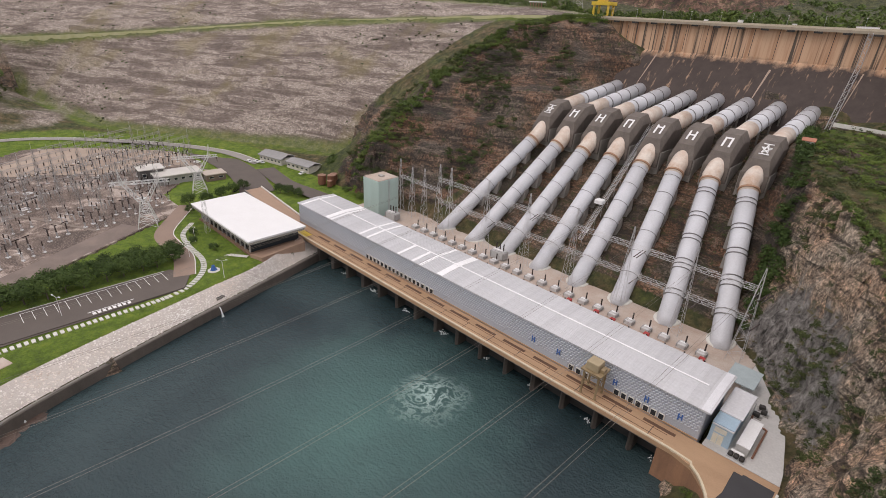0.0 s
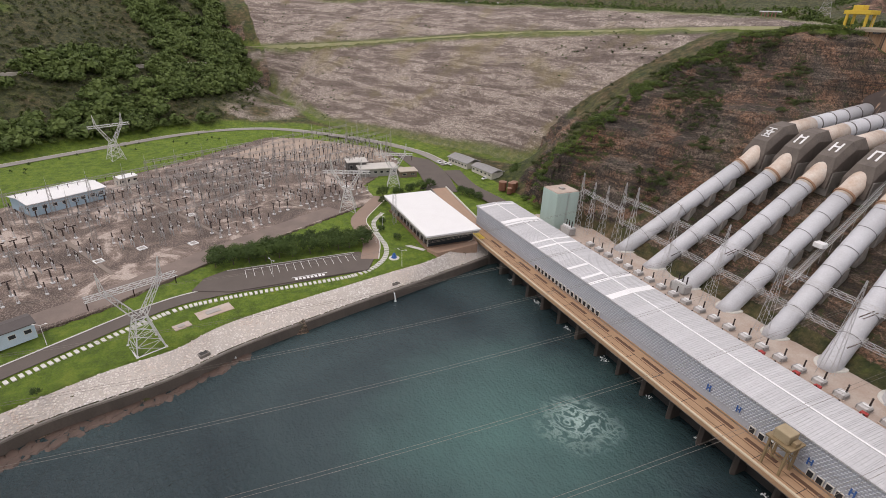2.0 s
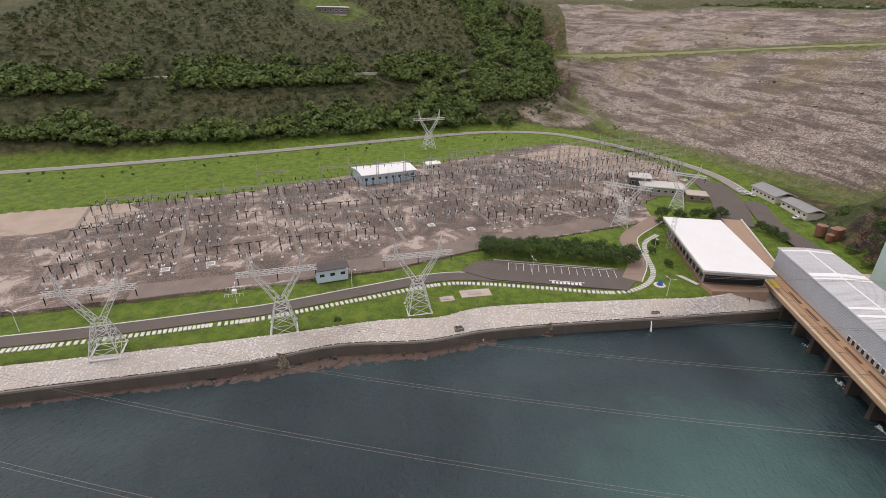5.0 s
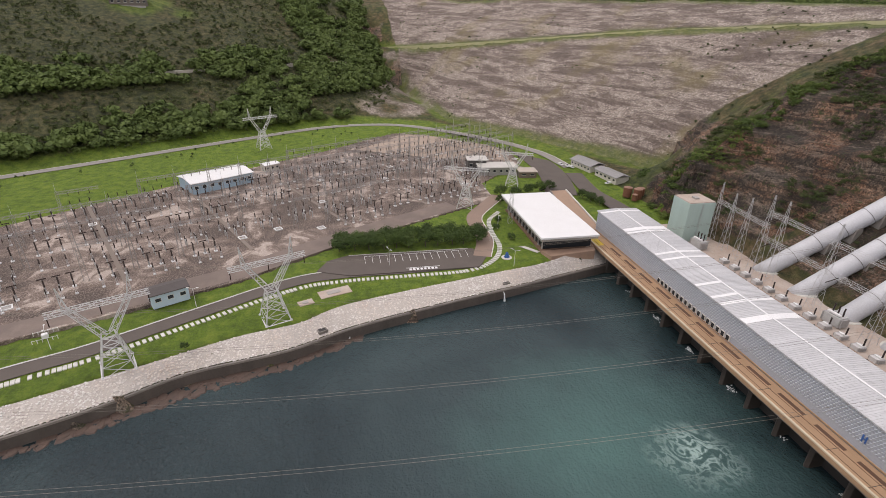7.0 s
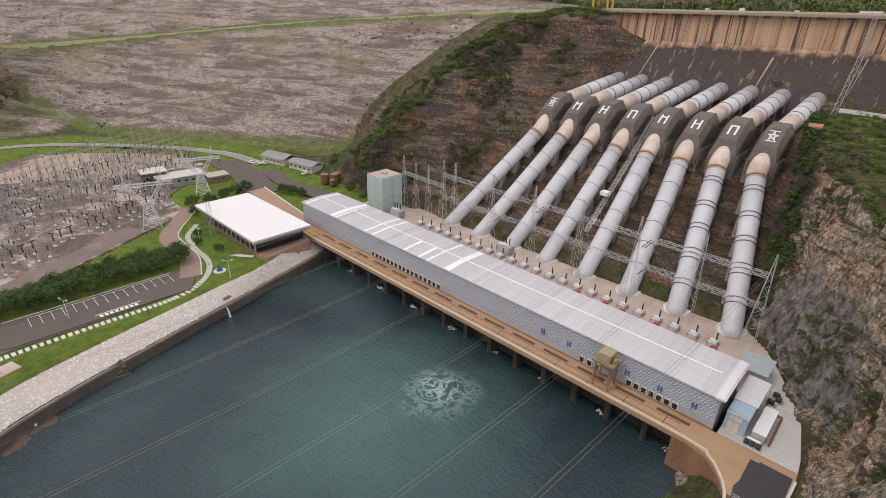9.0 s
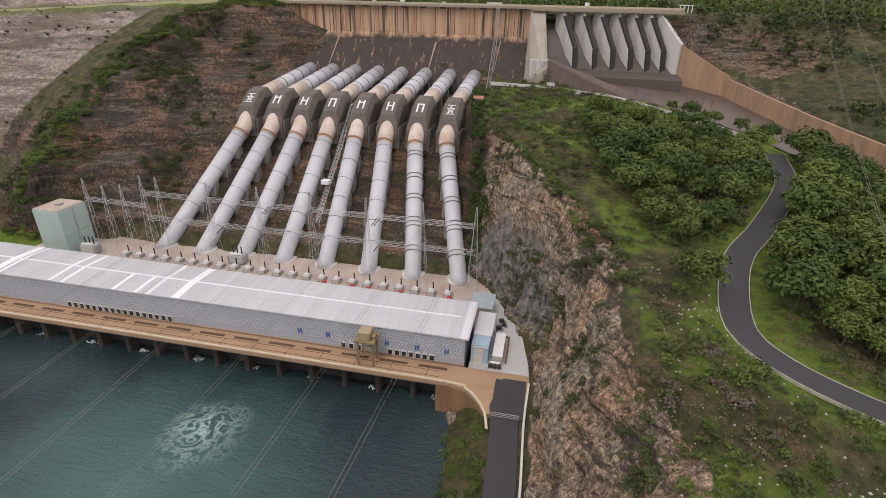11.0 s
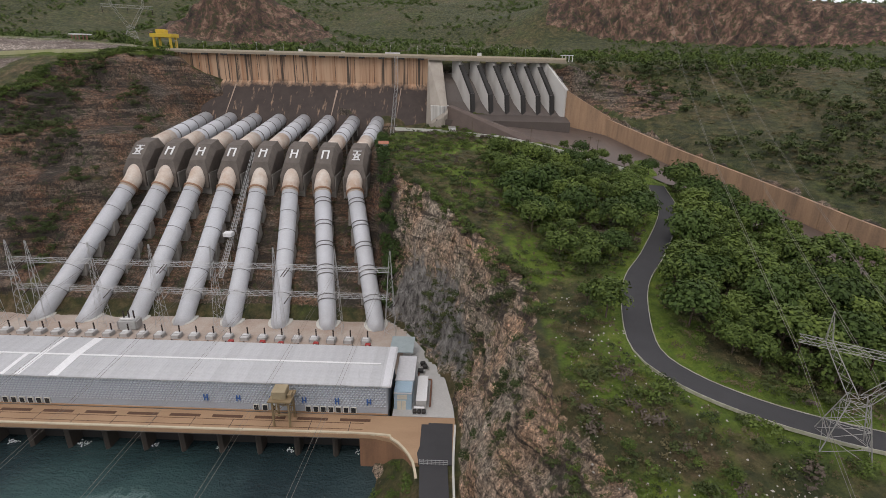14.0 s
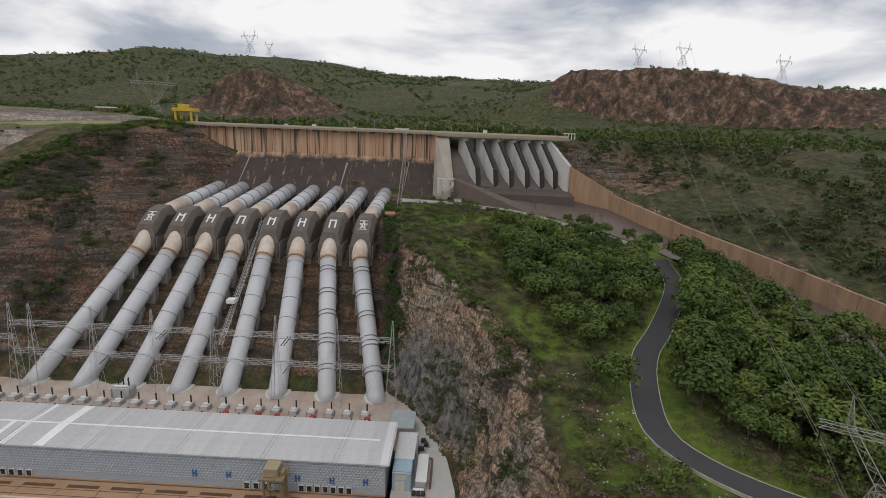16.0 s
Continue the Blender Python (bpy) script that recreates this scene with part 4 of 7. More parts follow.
part("painted_patch", fresh(-178.5, -171, 100.4, 103.6, DZ, DZ + 0.02), YELLOW, deck, "yellow painted patch")

# gate-lifting gantry on the deck
crane = thing("gantry_crane", "weathered ochre gate-lifting gantry on the deck", "crane")
OCHRE = worn("weathered ochre steel", (0.27, 0.20, 0.11), (0.16, 0.10, 0.05), 0.6, 4, rough=0.6)
for x in (-42.2, -38.2):
    for y in (101.3, 105.1):
        part("leg", fresh(x, x + 0.45, y, y + 0.45, DZ, DZ + 7.5), OCHRE, crane)
for x in (-42, -38):
    bm = bmesh.new()
    bar(bm, (x, 101.5, DZ + 0.5), (x, 105.3, DZ + 7), 0.25)
    bar(bm, (x, 105.3, DZ + 0.5), (x, 101.5, DZ + 7), 0.25)
    part("bracing", bm, OCHRE, crane)
for y in (101.5, 105.3):
    bm = bmesh.new()
    bar(bm, (-42, y, DZ + 3.6), (-38, y, DZ + 3.6), 0.3)
    bar(bm, (-42, y, DZ + 3.6), (-38, y, DZ + 7.4), 0.2)
    part("bracing", bm, OCHRE, crane)
part("platform", fresh(-42.8, -37.2, 100.8, 105.9, DZ + 7.5, DZ + 7.9), OCHRE, crane)
part("hoist_house", fresh(-42, -38.6, 101.6, 105, DZ + 7.9, DZ + 10.2, 0.15), worn("ochre cabin", (0.36, 0.29, 0.18), (0.20, 0.15, 0.09), 0.5, 4), crane)
part("hoist_drum", fresh(-38.4, -37.4, 102.4, 104.2, DZ + 7.9, DZ + 9.0, 0.1), OCHRE, crane)

# ---- east end: annex, shed, machines ----
ax = thing("side_annex", "pale blue annex with metal roof at the hall's end", "building")
part("wall", fresh(-13.0, -8.4, 109.6, 125.5, DZ, 15.6), BLUEWALL, ax)
part("roof", fresh(-13.1, -8.0, 114.2, 126, 15.6, 16.0, 0.05), ROOF, ax)
part("roof", fresh(-13.0, -8.3, 109.4, 114.2, 15.0, 15.3), ROOF, ax)
for x in (-12.2, -11.0):
    part("door", fresh(x, x + 1.1, 109.5, 109.6, DZ, DZ + 2.8), worn("cream door", (0.62, 0.58, 0.47), (0.4, 0.36, 0.28), 1, 5), ax)
part("window", fresh(-12.2, -9.6, 109.48, 109.6, DZ + 3.3, DZ + 4.6), worn("cream louvre", (0.58, 0.56, 0.48), (0.4, 0.38, 0.3), 1, 5), ax)
lean = thing("steel_shed", "low grey-green shed roof on steel posts", "shed")
part("roof", fresh(-16.6, -9.5, 129.6, 138.8, 14.6, 14.9, 0.04), worn("grey-green roofing", (0.34, 0.40, 0.41), (0.22, 0.25, 0.25), 0.5, 4), lean)
for x in (-16.2, -9.9):
    for y in (130, 138.4):
        part("post", fresh(x - 0.12, x + 0.12, y - 0.12, y + 0.12, DZ, 14.6), STEEL, lean)
bm = bmesh.new()
for y in (126.9, 128.2, 129.4):
    bar(bm, (-13, y, 13.4), (-7.6, y, 13.4), 0.18)
for x in (-12.8, -10.4, -7.8):
    bar(bm, (x, 126.9, 13.4), (x, 129.4, 13.4), 0.16)
    bar(bm, (x, 126.9, DZ), (x, 126.9, 13.4), 0.2)
part("pipe_rack", bm, STEEL, lean)
box_shed = thing("container", "grey-white container unit on the concrete apron", "container")
part("body", fresh(-7.2, -4.6, 110, 121, DZ, DZ + 2.6, 0.06), worn("grey-white container", (0.50, 0.49, 0.47), (0.3, 0.29, 0.27), 0.6, 4), box_shed)
part("roof", fresh(-7.3, -4.5, 109.9, 121.1, DZ + 2.6, DZ + 2.75), WHITE, box_shed)
for y in (112, 115, 118):
    part("vent", fresh(-4.6, -4.5, y, y + 1.4, DZ + 0.8, DZ + 2.0), STEEL, box_shed)
pipe_run = thing("oil_pipe", "rust-brown pipe run round the container", "pipe")
bm = bmesh.new()
for a, b in (((-3.6, 110.5, 10.5), (-3.6, 122.5, 10.5)), ((-3.6, 122.5, 10.5), (-7.4, 123.4, 10.5)), ((-7.4, 123.4, 10.5), (-7.4, 124.5, 11.4))):
    bar(bm, a, b, 0.45, 8)
part("run", bm, worn("rust brown", (0.22, 0.10, 0.06), (0.12, 0.06, 0.04), 0.8, 5), pipe_run)
for i, (x, y, s) in enumerate(((-6.8, 126.5, 1.2), (-5.6, 128.6, 1.0), (-6.4, 130.4, 1.1))):
    mch = thing("pump_unit", "dark grey pump unit on a plinth", "machine", (x, y, DZ), 8 * i, group="pumps by the shed")
    part("plinth", fresh(-s, s, -0.8, 0.8, 0, 0.25), CONCRETE, mch)
    part("casing", fresh(-s * 0.8, s * 0.5, -0.6, 0.6, 0.25, 1.3, 0.15), DARK, mch)
    part("motor", fresh(s * 0.5, s * 0.95, -0.4, 0.4, 0.25, 1.0, 0.15), STEEL, mch)
gen = thing("generator_set", "small black and white generator set on the deck", "machine", (-6.3, 108.3, DZ))
part("skid", fresh(-1.9, 1.9, -0.8, 0.8, 0.0, 0.25), STEEL, gen)
for x in (-1.2, 0, 1.2):
    part("cylinder", fresh(x - 0.5, x + 0.5, -0.7, 0.5, 0.25, 1.2, 0.2), DARK, gen)
part("tank", fresh(-1.4, 1.4, 0.1, 0.75, 1.2, 1.75, 0.2), WHITE, gen)

# ---- low hall with the white roof ----
annex = thing("white_roofed_hall", "low glazed hall with a flat white roof beside the river wall", "building")
part("roof", fresh(-221.6, -168.6, 74.6, 99.4, 15.25, 16.0, 0.06), WHITE, annex, "flat white roof")
FASCIA = worn("beige fascia", (0.46, 0.42, 0.36), (0.25, 0.22, 0.18), 0.5, 5)
part("fascia", fresh(-221.2, -169.0, 75.0, 99.0, 14.3, 15.25), FASCIA, annex)
rib = part("beam_end", fresh(-0.14, 0.14, -0.2, 0.2, -0.45, 0.45), CONCRETE, annex)
rib.matrix_basis = pose(-168.85, 76.0, 14.7)
for k in range(1, 24):
    again("beam_end", rib.data, annex, pose(-168.85, 76 + k * 0.98, 14.7))
for k in range(52):
    again("beam_end", rib.data, annex, pose(-220.5 + k * 0.995, 74.85, 14.7, 0, 0, 90))
part("glass_wall", fresh(-218, -173, 77.5, 98.2, 9.2, 14.3), GLASS, annex, "dark glazing under the eaves")
for k in range(12):
    part("column", fresh(-218 + k * 4.05, -217.6 + k * 4.05, 76.9, 77.4, 8.0, 14.3), CONCRETE, annex)
part("base", fresh(-219, -171, 76.2, 98.8, 6, 9.2), worn("brown plinth", (0.20, 0.12, 0.08), (0.1, 0.07, 0.05), 0.5, 4), annex)
part("base_terrace", prism(bmesh.new(), [(-171, 76), (-165.5, 78), (-168, 98), (-188, 104.5), (-188, 98.8), (-171, 98.8)], 4, 9.5), worn("reddish stone terrace", (0.36, 0.24, 0.17), (0.2, 0.13, 0.1), 0.5, 2), annex)
ramp_deck = thing("access_ramp", "brown paved ramp with low kerbs to the powerhouse", "ramp")
part("paving", prism(bmesh.new(), [(-241, 108.5), (-241, 117), (-188, 110.5), (-188, 101)], 8, 9.6), worn("brown paving", (0.36, 0.24, 0.165), (0.24, 0.16, 0.11), 0.3, 4), ramp_deck)
part("kerb", prism(bmesh.new(), [(-241, 117), (-241, 117.6), (-188, 111.1), (-188, 110.5)], 8, 10.2), KERB, ramp_deck)
part("kerb", prism(bmesh.new(), [(-241, 107.8), (-241, 108.4), (-188, 101), (-188, 100.4)], 8, 10.2), OLD_CONCRETE, ramp_deck)

# ---- pale green tank house behind the hall ----
tank = thing("tank_house", "tall pale green windowless block with a stained roof", "building", (-174.3, 143.4, DZ), 0)
part("wall", fresh(-5.5, 5.5, -6, 6, 0, 17.0, 0.1), GREENWALL, tank)
part("roof", fresh(-5.3, 5.3, -5.8, 5.8, 17.0, 17.3), PAD, tank)
part("roof_hatch", fresh(-1, 1.4, -1, 1, 17.3, 18.0), CONCRETE, tank)
bm = bmesh.new()
for s in (-0.3, 0.3):
    bar(bm, (5.7, s, 0), (5.7, s, 17.5), 0.1)
for k in range(28):
    bar(bm, (5.7, -0.3, 0.5 + k * 0.6), (5.7, 0.3, 0.5 + k * 0.6), 0.07)
part("ladder", bm, STEEL, tank)

# ---- penstocks ----
LOWX = [-141 + 16.67 * i for i in range(8)]
UPX = [-129.5 + 12.95 * i for i in range(8)]


def pen_at(i, s):
    """A point on penstock i: s from 0 at its foot to 1 at the bend, on to 2 at the dam."""
    a, b, c, d = Vector((LOWX[i], 154.4, 10.5)), Vector((UPX[i], 200, 47.5)), Vector((UPX[i], 221, 59)), Vector((UPX[i], 270, 64.8))
    return a.lerp(b, s) if s <= 1 else c.lerp(d, s - 1)


def ring(bm, p, d, r, w, sides=28):
    d = d.normalized()
    tube(bm, [p - d * w / 2, p + d * w / 2], [r, r], sides)


BANDS = worn("grimy joint", (0.16, 0.15, 0.145), (0.08, 0.07, 0.065), 1, 5)
ANCHOR = worn("dark weathered concrete", (0.135, 0.112, 0.095), (0.05, 0.042, 0.036), 0.3, 3, amount=0.8, relief=0.05)
SADDLE = worn("grey saddle concrete", (0.27, 0.25, 0.225), (0.13, 0.11, 0.095), 0.4, 4, amount=0.8)
for i in range(8):
    xl, xu = LOWX[i], UPX[i]
    p = thing("penstock", "large grey-white steel penstock on concrete saddles" if i < 6 else "large grey-white steel penstock with dark paired rings", "penstock", group="penstocks")
    lowdir = pen_at(i, 1) - pen_at(i, 0)
    updir = pen_at(i, 2) - pen_at(i, 1.0001)
    bm = bmesh.new()
    foot = pen_at(i, 0) - lowdir.normalized() * 4
    tube(bm, [foot, pen_at(i, 0), pen_at(i, 0.5), pen_at(i, 0.93)], [3.0, 3.0, 3.1, 3.2], 32)
    part("lower_pipe", bm, PIPE, p, smooth=True)
    bm = bmesh.new()
    tube(bm, [pen_at(i, 0.93), pen_at(i, 1), Vector((xu, 203.5, 50.2)), Vector((xu, 209, 54.0))], [3.22, 3.24, 3.3, 3.35], 32)
    part("bend", bm, RUSTPIPE, p, "rust-stained bend", smooth=True)
    bm = bmesh.new()
    tube(bm, [Vector((xu, 213, 56.6)), pen_at(i, 1.0001), pen_at(i, 1.25)], [3.4, 3.42, 3.45], 32)
    part("bend", bm, RUSTPIPE, p, "rust-stained upper bend", smooth=True)
    bm = bmesh.new()
    tube(bm, [pen_at(i, 1.25), pen_at(i, 1.6), pen_at(i, 2.03)], [3.45, 3.5, 3.55], 32)
    part("upper_pipe", bm, PIPE, p, smooth=True)
    spots = [0.16, 0.31, 0.46, 0.61, 0.76, 0.9] if i < 6 else [0.13, 0.16, 0.30, 0.33, 0.36, 0.50, 0.53, 0.66, 0.69, 0.84, 0.87]
    for s in spots:
        bm = bmesh.new()
        ring(bm, pen_at(i, s), lowdir, 3.12 + 0.1 * s + (0.05 if i < 6 else 0.14), 0.16 if i < 6 else 0.30)
        part("ring", bm, BANDS, p, "dark joint ring")
    bm = bmesh.new()
    ring(bm, pen_at(i, 0.95), lowdir, 3.62, 0.7)
    part("collar", bm, worn("rusty collar", (0.34, 0.20, 0.12), (0.16, 0.08, 0.05), 0.6, 4), p, "rusty flanged collar")
    for s in (1.32, 1.5, 1.68, 1.86):
        bm = bmesh.new()
        ring(bm, pen_at(i, s), updir, 3.62, 0.55)
        part("ring", bm, BANDS, p, "dark joint ring")
    # foot collar, a low white ring on the slab
    bm = bmesh.new()
    tube(bm, [(xl, 155.2, 9.9), (xl, 155.2, 10.3)], [4.2, 4.0], 32)
    bmesh.ops.scale(bm, vec=(1, 1.35, 1), space=Matrix.Translation((-xl, -155.2, 0)), verts=bm.verts)
    part("foot_collar", bm, KERB, p, "pale concrete foot collar", smooth=False)
    # saddles under the pipe
    for s in (0.2, 0.36, 0.52, 0.68, 0.84):
        q = pen_at(i, s)
        bm = bmesh.new()
        profile_x(bm, [(q.y - 1.0, q.z - 1.0), (q.y + 1.3, q.z - 0.3), (q.y + 2.2, q.z - 7.5), (q.y - 2.2, q.z - 8.5)], q.x - 3.35, q.x + 3.35)
        part("saddle", bm, SADDLE, p, "grey concrete saddle")
    for s in (1.3, 1.62, 1.9):
        q = pen_at(i, s)
        for dx in (-3.2, 3.2):
            part("support_leg", fresh(q.x + dx - 0.3, q.x + dx + 0.3, q.y - 0.35, q.y + 0.35, q.z - 8, q.z - 1), SADDLE, p)
    # anchor block round the bend
    bm = bmesh.new()
    for y, z, w in ((201.5, 45, 4.5), (201.8, 51.0, 4.5), (203.9, 56.0, 3.0), (211.7, 61.4, 2.9), (218.5, 62.4, 2.9), (220.5, 58.5, 4.5), (220.5, 50, 4.5), (205, 53.5, 4.5), (212, 58.6, 4.5)):
        for s in (-1, 1):
            bm.verts.new((xu + s * w, y, z))
    bmesh.ops.convex_hull(bm, input=bm.verts)
    part("anchor_block", bm, ANCHOR, p, "dark chamfered anchor block")
    part("anchor_base", fresh(xu - 4.9, xu + 4.9, 202.6, 219, 38, 51), SADDLE, p, "stained concrete base")
    # white plain mark on the sloping face
    a, b = Vector((xu, 205.2, 56.95)), Vector((xu, 210.9, 60.9))
    d = (b - a).normalized()
    up = Vector((0, -d.z, d.y))
    bm = bmesh.new()
    m = Matrix.Translation((a + b) / 2 + up * 0.02) @ Matrix(((1, 0, 0), (0, d.y, up.y), (0, d.z, up.z))).to_4x4()
    if i in (0, 7):
        for t in range(5):
            a1, a2 = math.pi / 2 + t * 2 * math.pi / 5, math.pi / 2 + (t + 2) * 2 * math.pi / 5
            bar(bm, m @ Vector((1.7 * math.cos(a1), 2.3 * math.sin(a1), 0.03)), m @ Vector((1.7 * math.cos(a2), 2.3 * math.sin(a2), 0.03)), 0.42)
        for y in (-2.5, 2.5):
            box(bm, -1.7, 1.7, y - 0.16, y + 0.16, -0.05, 0.14, m=m)
    else:
        box(bm, -1.5, -0.85, -2.4, 2.4, -0.05, 0.12, m=m)
        box(bm, 0.85, 1.5, -2.4, 2.4, -0.05, 0.12, m=m)
        box(bm, -0.85, 0.85, 1.75 - 0.9 * (i % 3), 2.4 - 0.9 * (i % 3), -0.05, 0.12, m=m)
    part("mark", bm, WHITE, p, "plain white painted mark")

# inclined walkway with stairs between two penstocks
stair = thing("inclined_stair", "steel stair and handrail climbing between the penstocks", "stair")
bm = bmesh.new()
a, b = Vector((-83, 168, 20)), Vector((-83.5, 214, 58))
for dx in (-0.7, 0.7):
    bar(bm, a + Vector((dx, 0, 0)), b + Vector((dx, 0, 0)), 0.25)
    bar(bm, a + Vector((dx, 0, 1.4)), b + Vector((dx, 0, 1.4)), 0.12)
for k in range(90):
    q = a.lerp(b, k / 89)
    box(bm, q.x - 0.7, q.x + 0.7, q.y - 0.16, q.y + 0.16, q.z, q.z + 0.06)
part("flight", bm, STEEL, stair)
for k in range(12):
    q = a.lerp(b, k / 11)
    bar(bm := bmesh.new(), q + Vector((0.7, 0, -6)), q + Vector((0.7, 0, 1.4)), 0.14)
    part("post", bm, STEEL, stair)
part("landing", fresh(-85.2, -82, 178.5, 181.5, 32.0, 33.6, 0.1), WHITE, stair, "white-painted landing box")

ribbon("road", HILL_ROAD[2:], 5.9, 0.12, ASPHALT, "dark asphalt road winding over the hill", "road")
for sd in (-3.02, 3.02):
    ribbon("kerb", HILL_ROAD[2:], 0.16, 0.24, worn("mossy kerb concrete", (0.46, 0.44, 0.36), (0.16, 0.17, 0.08), 0.5, 5, amount=0.9), "thin mossy concrete kerb of the hill road", "kerb", side=sd, thick=0.7)
ribbon("road", [(-2.2, 104, 10.06), (-2.2, 96, 10.06), (-1.9, 90, 10.06), (-1, 68, 10.06), (-1.3, 40, 10.06), (-1.5, 20, 10.0), (-4, -60, 10.0)], 6.4, 0.02, ASPHALT, "dark asphalt road along the cliff foot", "road")
ribbon("kerb", [(3.1, 104, 10.3), (2.6, 90, 10.3), (3.0, 68, 10.3), (2.6, 30, 10.3)], 0.5, 0, KERB, "pale kerb below the cliff", "kerb", thick=0.6)
tagged(part("forecourt", prism(bmesh.new(), [(-5.4, 90.6), (-5.9, 94), (-4.8, 99), (-3.6, 104.6), (2.5, 104.6), (2.3, 90.6)], 9.7, 10.065), ASPHALT), "dark asphalt forecourt where the road meets the deck", "road", kind="structure")
gate = thing("road_gate", "low steel gate across the asphalt road", "gate")
for z in (10.3, 10.8, 11.3):
    part("rail", fresh(-5.2, 1.4, 90.4, 90.5, z, z + 0.08), STEEL, gate)
for k in range(8):
    part("post", fresh(-5.2 + k * 0.93, -5.1 + k * 0.93, 90.35, 90.55, 10, 11.5), STEEL, gate)

# white water where the draft tubes discharge
SPLASH = worn("white splash", (0.74, 0.78, 0.78), (0.5, 0.56, 0.57), 1.2, 6, rough=0.5)
rw = random.Random(8)
for i in range(9):
    t = thing("water_foam", "white splash of foam at the draft tube outlet", "foam", (-149.5 + i * 18.3, 104.6, 0.0), group="foam at the outlets")
    bm = bmesh.new()
    for k in range(26):
        x, y, r = rw.gauss(0, 0.8), rw.gauss(0, 0.45), rw.uniform(0.10, 0.30)
        m = pose(x, y, 0.02, rw.uniform(-20, 20), rw.uniform(-20, 20), rw.uniform(0, 360)) @ Matrix.Diagonal((r, r * rw.uniform(0.4, 1), 0.14 + 0.3 * r * (1.2 - min(1.2, abs(x))), 1))
        bmesh.ops.create_icosphere(bm, subdivisions=1, radius=1, matrix=m)
    tagged(part("foam", bm, SPLASH, t), kind="stuff")


# ---- concrete dam ----
dam = thing("concrete_dam", "concrete gravity dam with rusty streaks and dark lower face", "dam", kind="structure")
bm = bmesh.new()
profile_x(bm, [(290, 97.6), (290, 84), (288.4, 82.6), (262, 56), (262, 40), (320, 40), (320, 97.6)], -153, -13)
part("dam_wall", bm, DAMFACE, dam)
part("crest_beam", fresh(-156, 60, 287.6, 291, 97.4, 98.5), worn("crest concrete", (0.33, 0.28, 0.21), (0.18, 0.14, 0.10), 0.4, 4), dam)
part("crest_road", fresh(-156, 60, 291, 304, 97.6, 98.3), OLD_ASPHALT, dam)
part("parapet", fresh(-156, 60, 287.6, 288.0, 98.5, 99.4), worn("parapet", (0.50, 0.44, 0.33), (0.32, 0.25, 0.17), 0.4, 4), dam)
for k in range(13):
    x = -149 + k * 10.6
    part("joint", fresh(x, x + 0.22, 289.93, 290, 84.5, 97.4), DARK, dam, "dark construction joint")
    part("drain_lip", fresh(x + 3, x + 6.2, 286.9, 287.6, 96.6, 97.4), DARK, dam, "dark drain lip")
WASH = worn("pale lime wash", (0.36, 0.27, 0.21), (0.16, 0.11, 0.09), 0.5, 4)
for x, w, z0, z1 in ((-118.5, 0.9, 61, 82), (-62.5, 1.1, 62, 80), (-28, 0.6, 60, 82)):
    bm = bmesh.new()
    q = lambda z: 288.4 - (82.6 - z) * (26.4 / 26.6) - 0.04
    v = [bm.verts.new((x + s * w * (0.9 if z == z1 else 0.5 if z > z0 else 0.12) + (82 - z) * -0.10, q(z), z)) for z in (z1, (z0 + z1) / 2, z0) for s in (-0.5, 0.5)]
    bm.faces.new((v[0], v[1], v[3], v[2]))
    bm.faces.new((v[2], v[3], v[5], v[4]))
    r = bmesh.ops.extrude_face_region(bm, geom=bm.faces[:])
    bmesh.ops.translate(bm, vec=(0, 0.2, -0.2), verts=[e for e in r["geom"] if isinstance(e, bmesh.types.BMVert)])
    part("lime_run", bm, WASH, dam, "pale lime run down the face")
lift = thing("face_stair", "steel stair shaft up the dam face", "stair")
lattice(bm := bmesh.new(), (-30.5, 262.5, 60), (-30.5, 287, 84), 1.6, 1.6, 16, 0.18)
lattice(bm, (-30.5, 287, 84), (-30.5, 287, 98), 1.6, 1.6, 8, 0.18)
part("shaft", bm, STEEL, lift)

# ---- spillway ----
spill = thing("spillway", "spillway with seven pale concrete piers above a brown chute", "spillway", kind="structure")
part("ogee", profile_x(bmesh.new(), [(300, 90), (292, 90), (287, 85), (281, 76), (275, 70.5), (262, 68.6), (262, 55), (300, 55)], -8, 60), worn("wet chute concrete", (0.095, 0.075, 0.064), (0.05, 0.04, 0.036), 0.15, 2, rough=0.55, amount=0.8), spill, "dark wet concrete sill")
for k, x in enumerate((2.6, 12.2, 20.8, 29.3, 37.2, 44.4)):
    bm = bmesh.new()
    profile_x(bm, [(4, 0), (4, 29), (-1, 29), (-3, 26), (-13.5, 12), (-14.6, 3), (-15.4, -1), (-15.4, -8), (4, -8)], -1.2, 1.2)
    pr = part("pier", bm, PIER, spill, "pale grey tapering pier")
    pr.matrix_basis = pose(x, 288, 68.5, 0, 0, 36)
    bm = bmesh.new()
    profile_x(bm, [(-3.3, 26.3), (-2.0, 26.0), (-12.6, 12.0), (-13.8, 12.2)], -1.26, 1.26)
    profile_x(bm, [(-13.85, 12.1), (-12.7, 12), (-13.9, 3), (-14.6, -8), (-15.7, -8), (-15.0, 3)], -1.26, 1.26)
    part("nose", bm, DARK, pr, "dark stained pier nose")
    part("gate", fresh(1.3, 7.6, 0.4, 0.9, 9, 27), worn("stained gate steel", (0.40, 0.38, 0.355), (0.14, 0.13, 0.12), 0.5, 3, stretch=(1, 1, 0.2)), pr, "dark stained spillway gate")
bm = bmesh.new()
profile_x(bm, [(6, -8), (6, 29), (-1, 29), (-17.8, 15.5), (-17.8, -12), (6, -12)], -1, 1)
rw = part("side_wall", bm, PIER, spill)
rw.matrix_basis = pose(48.6, 288, 68.5, 0, 0, 36)
bm = bmesh.new()
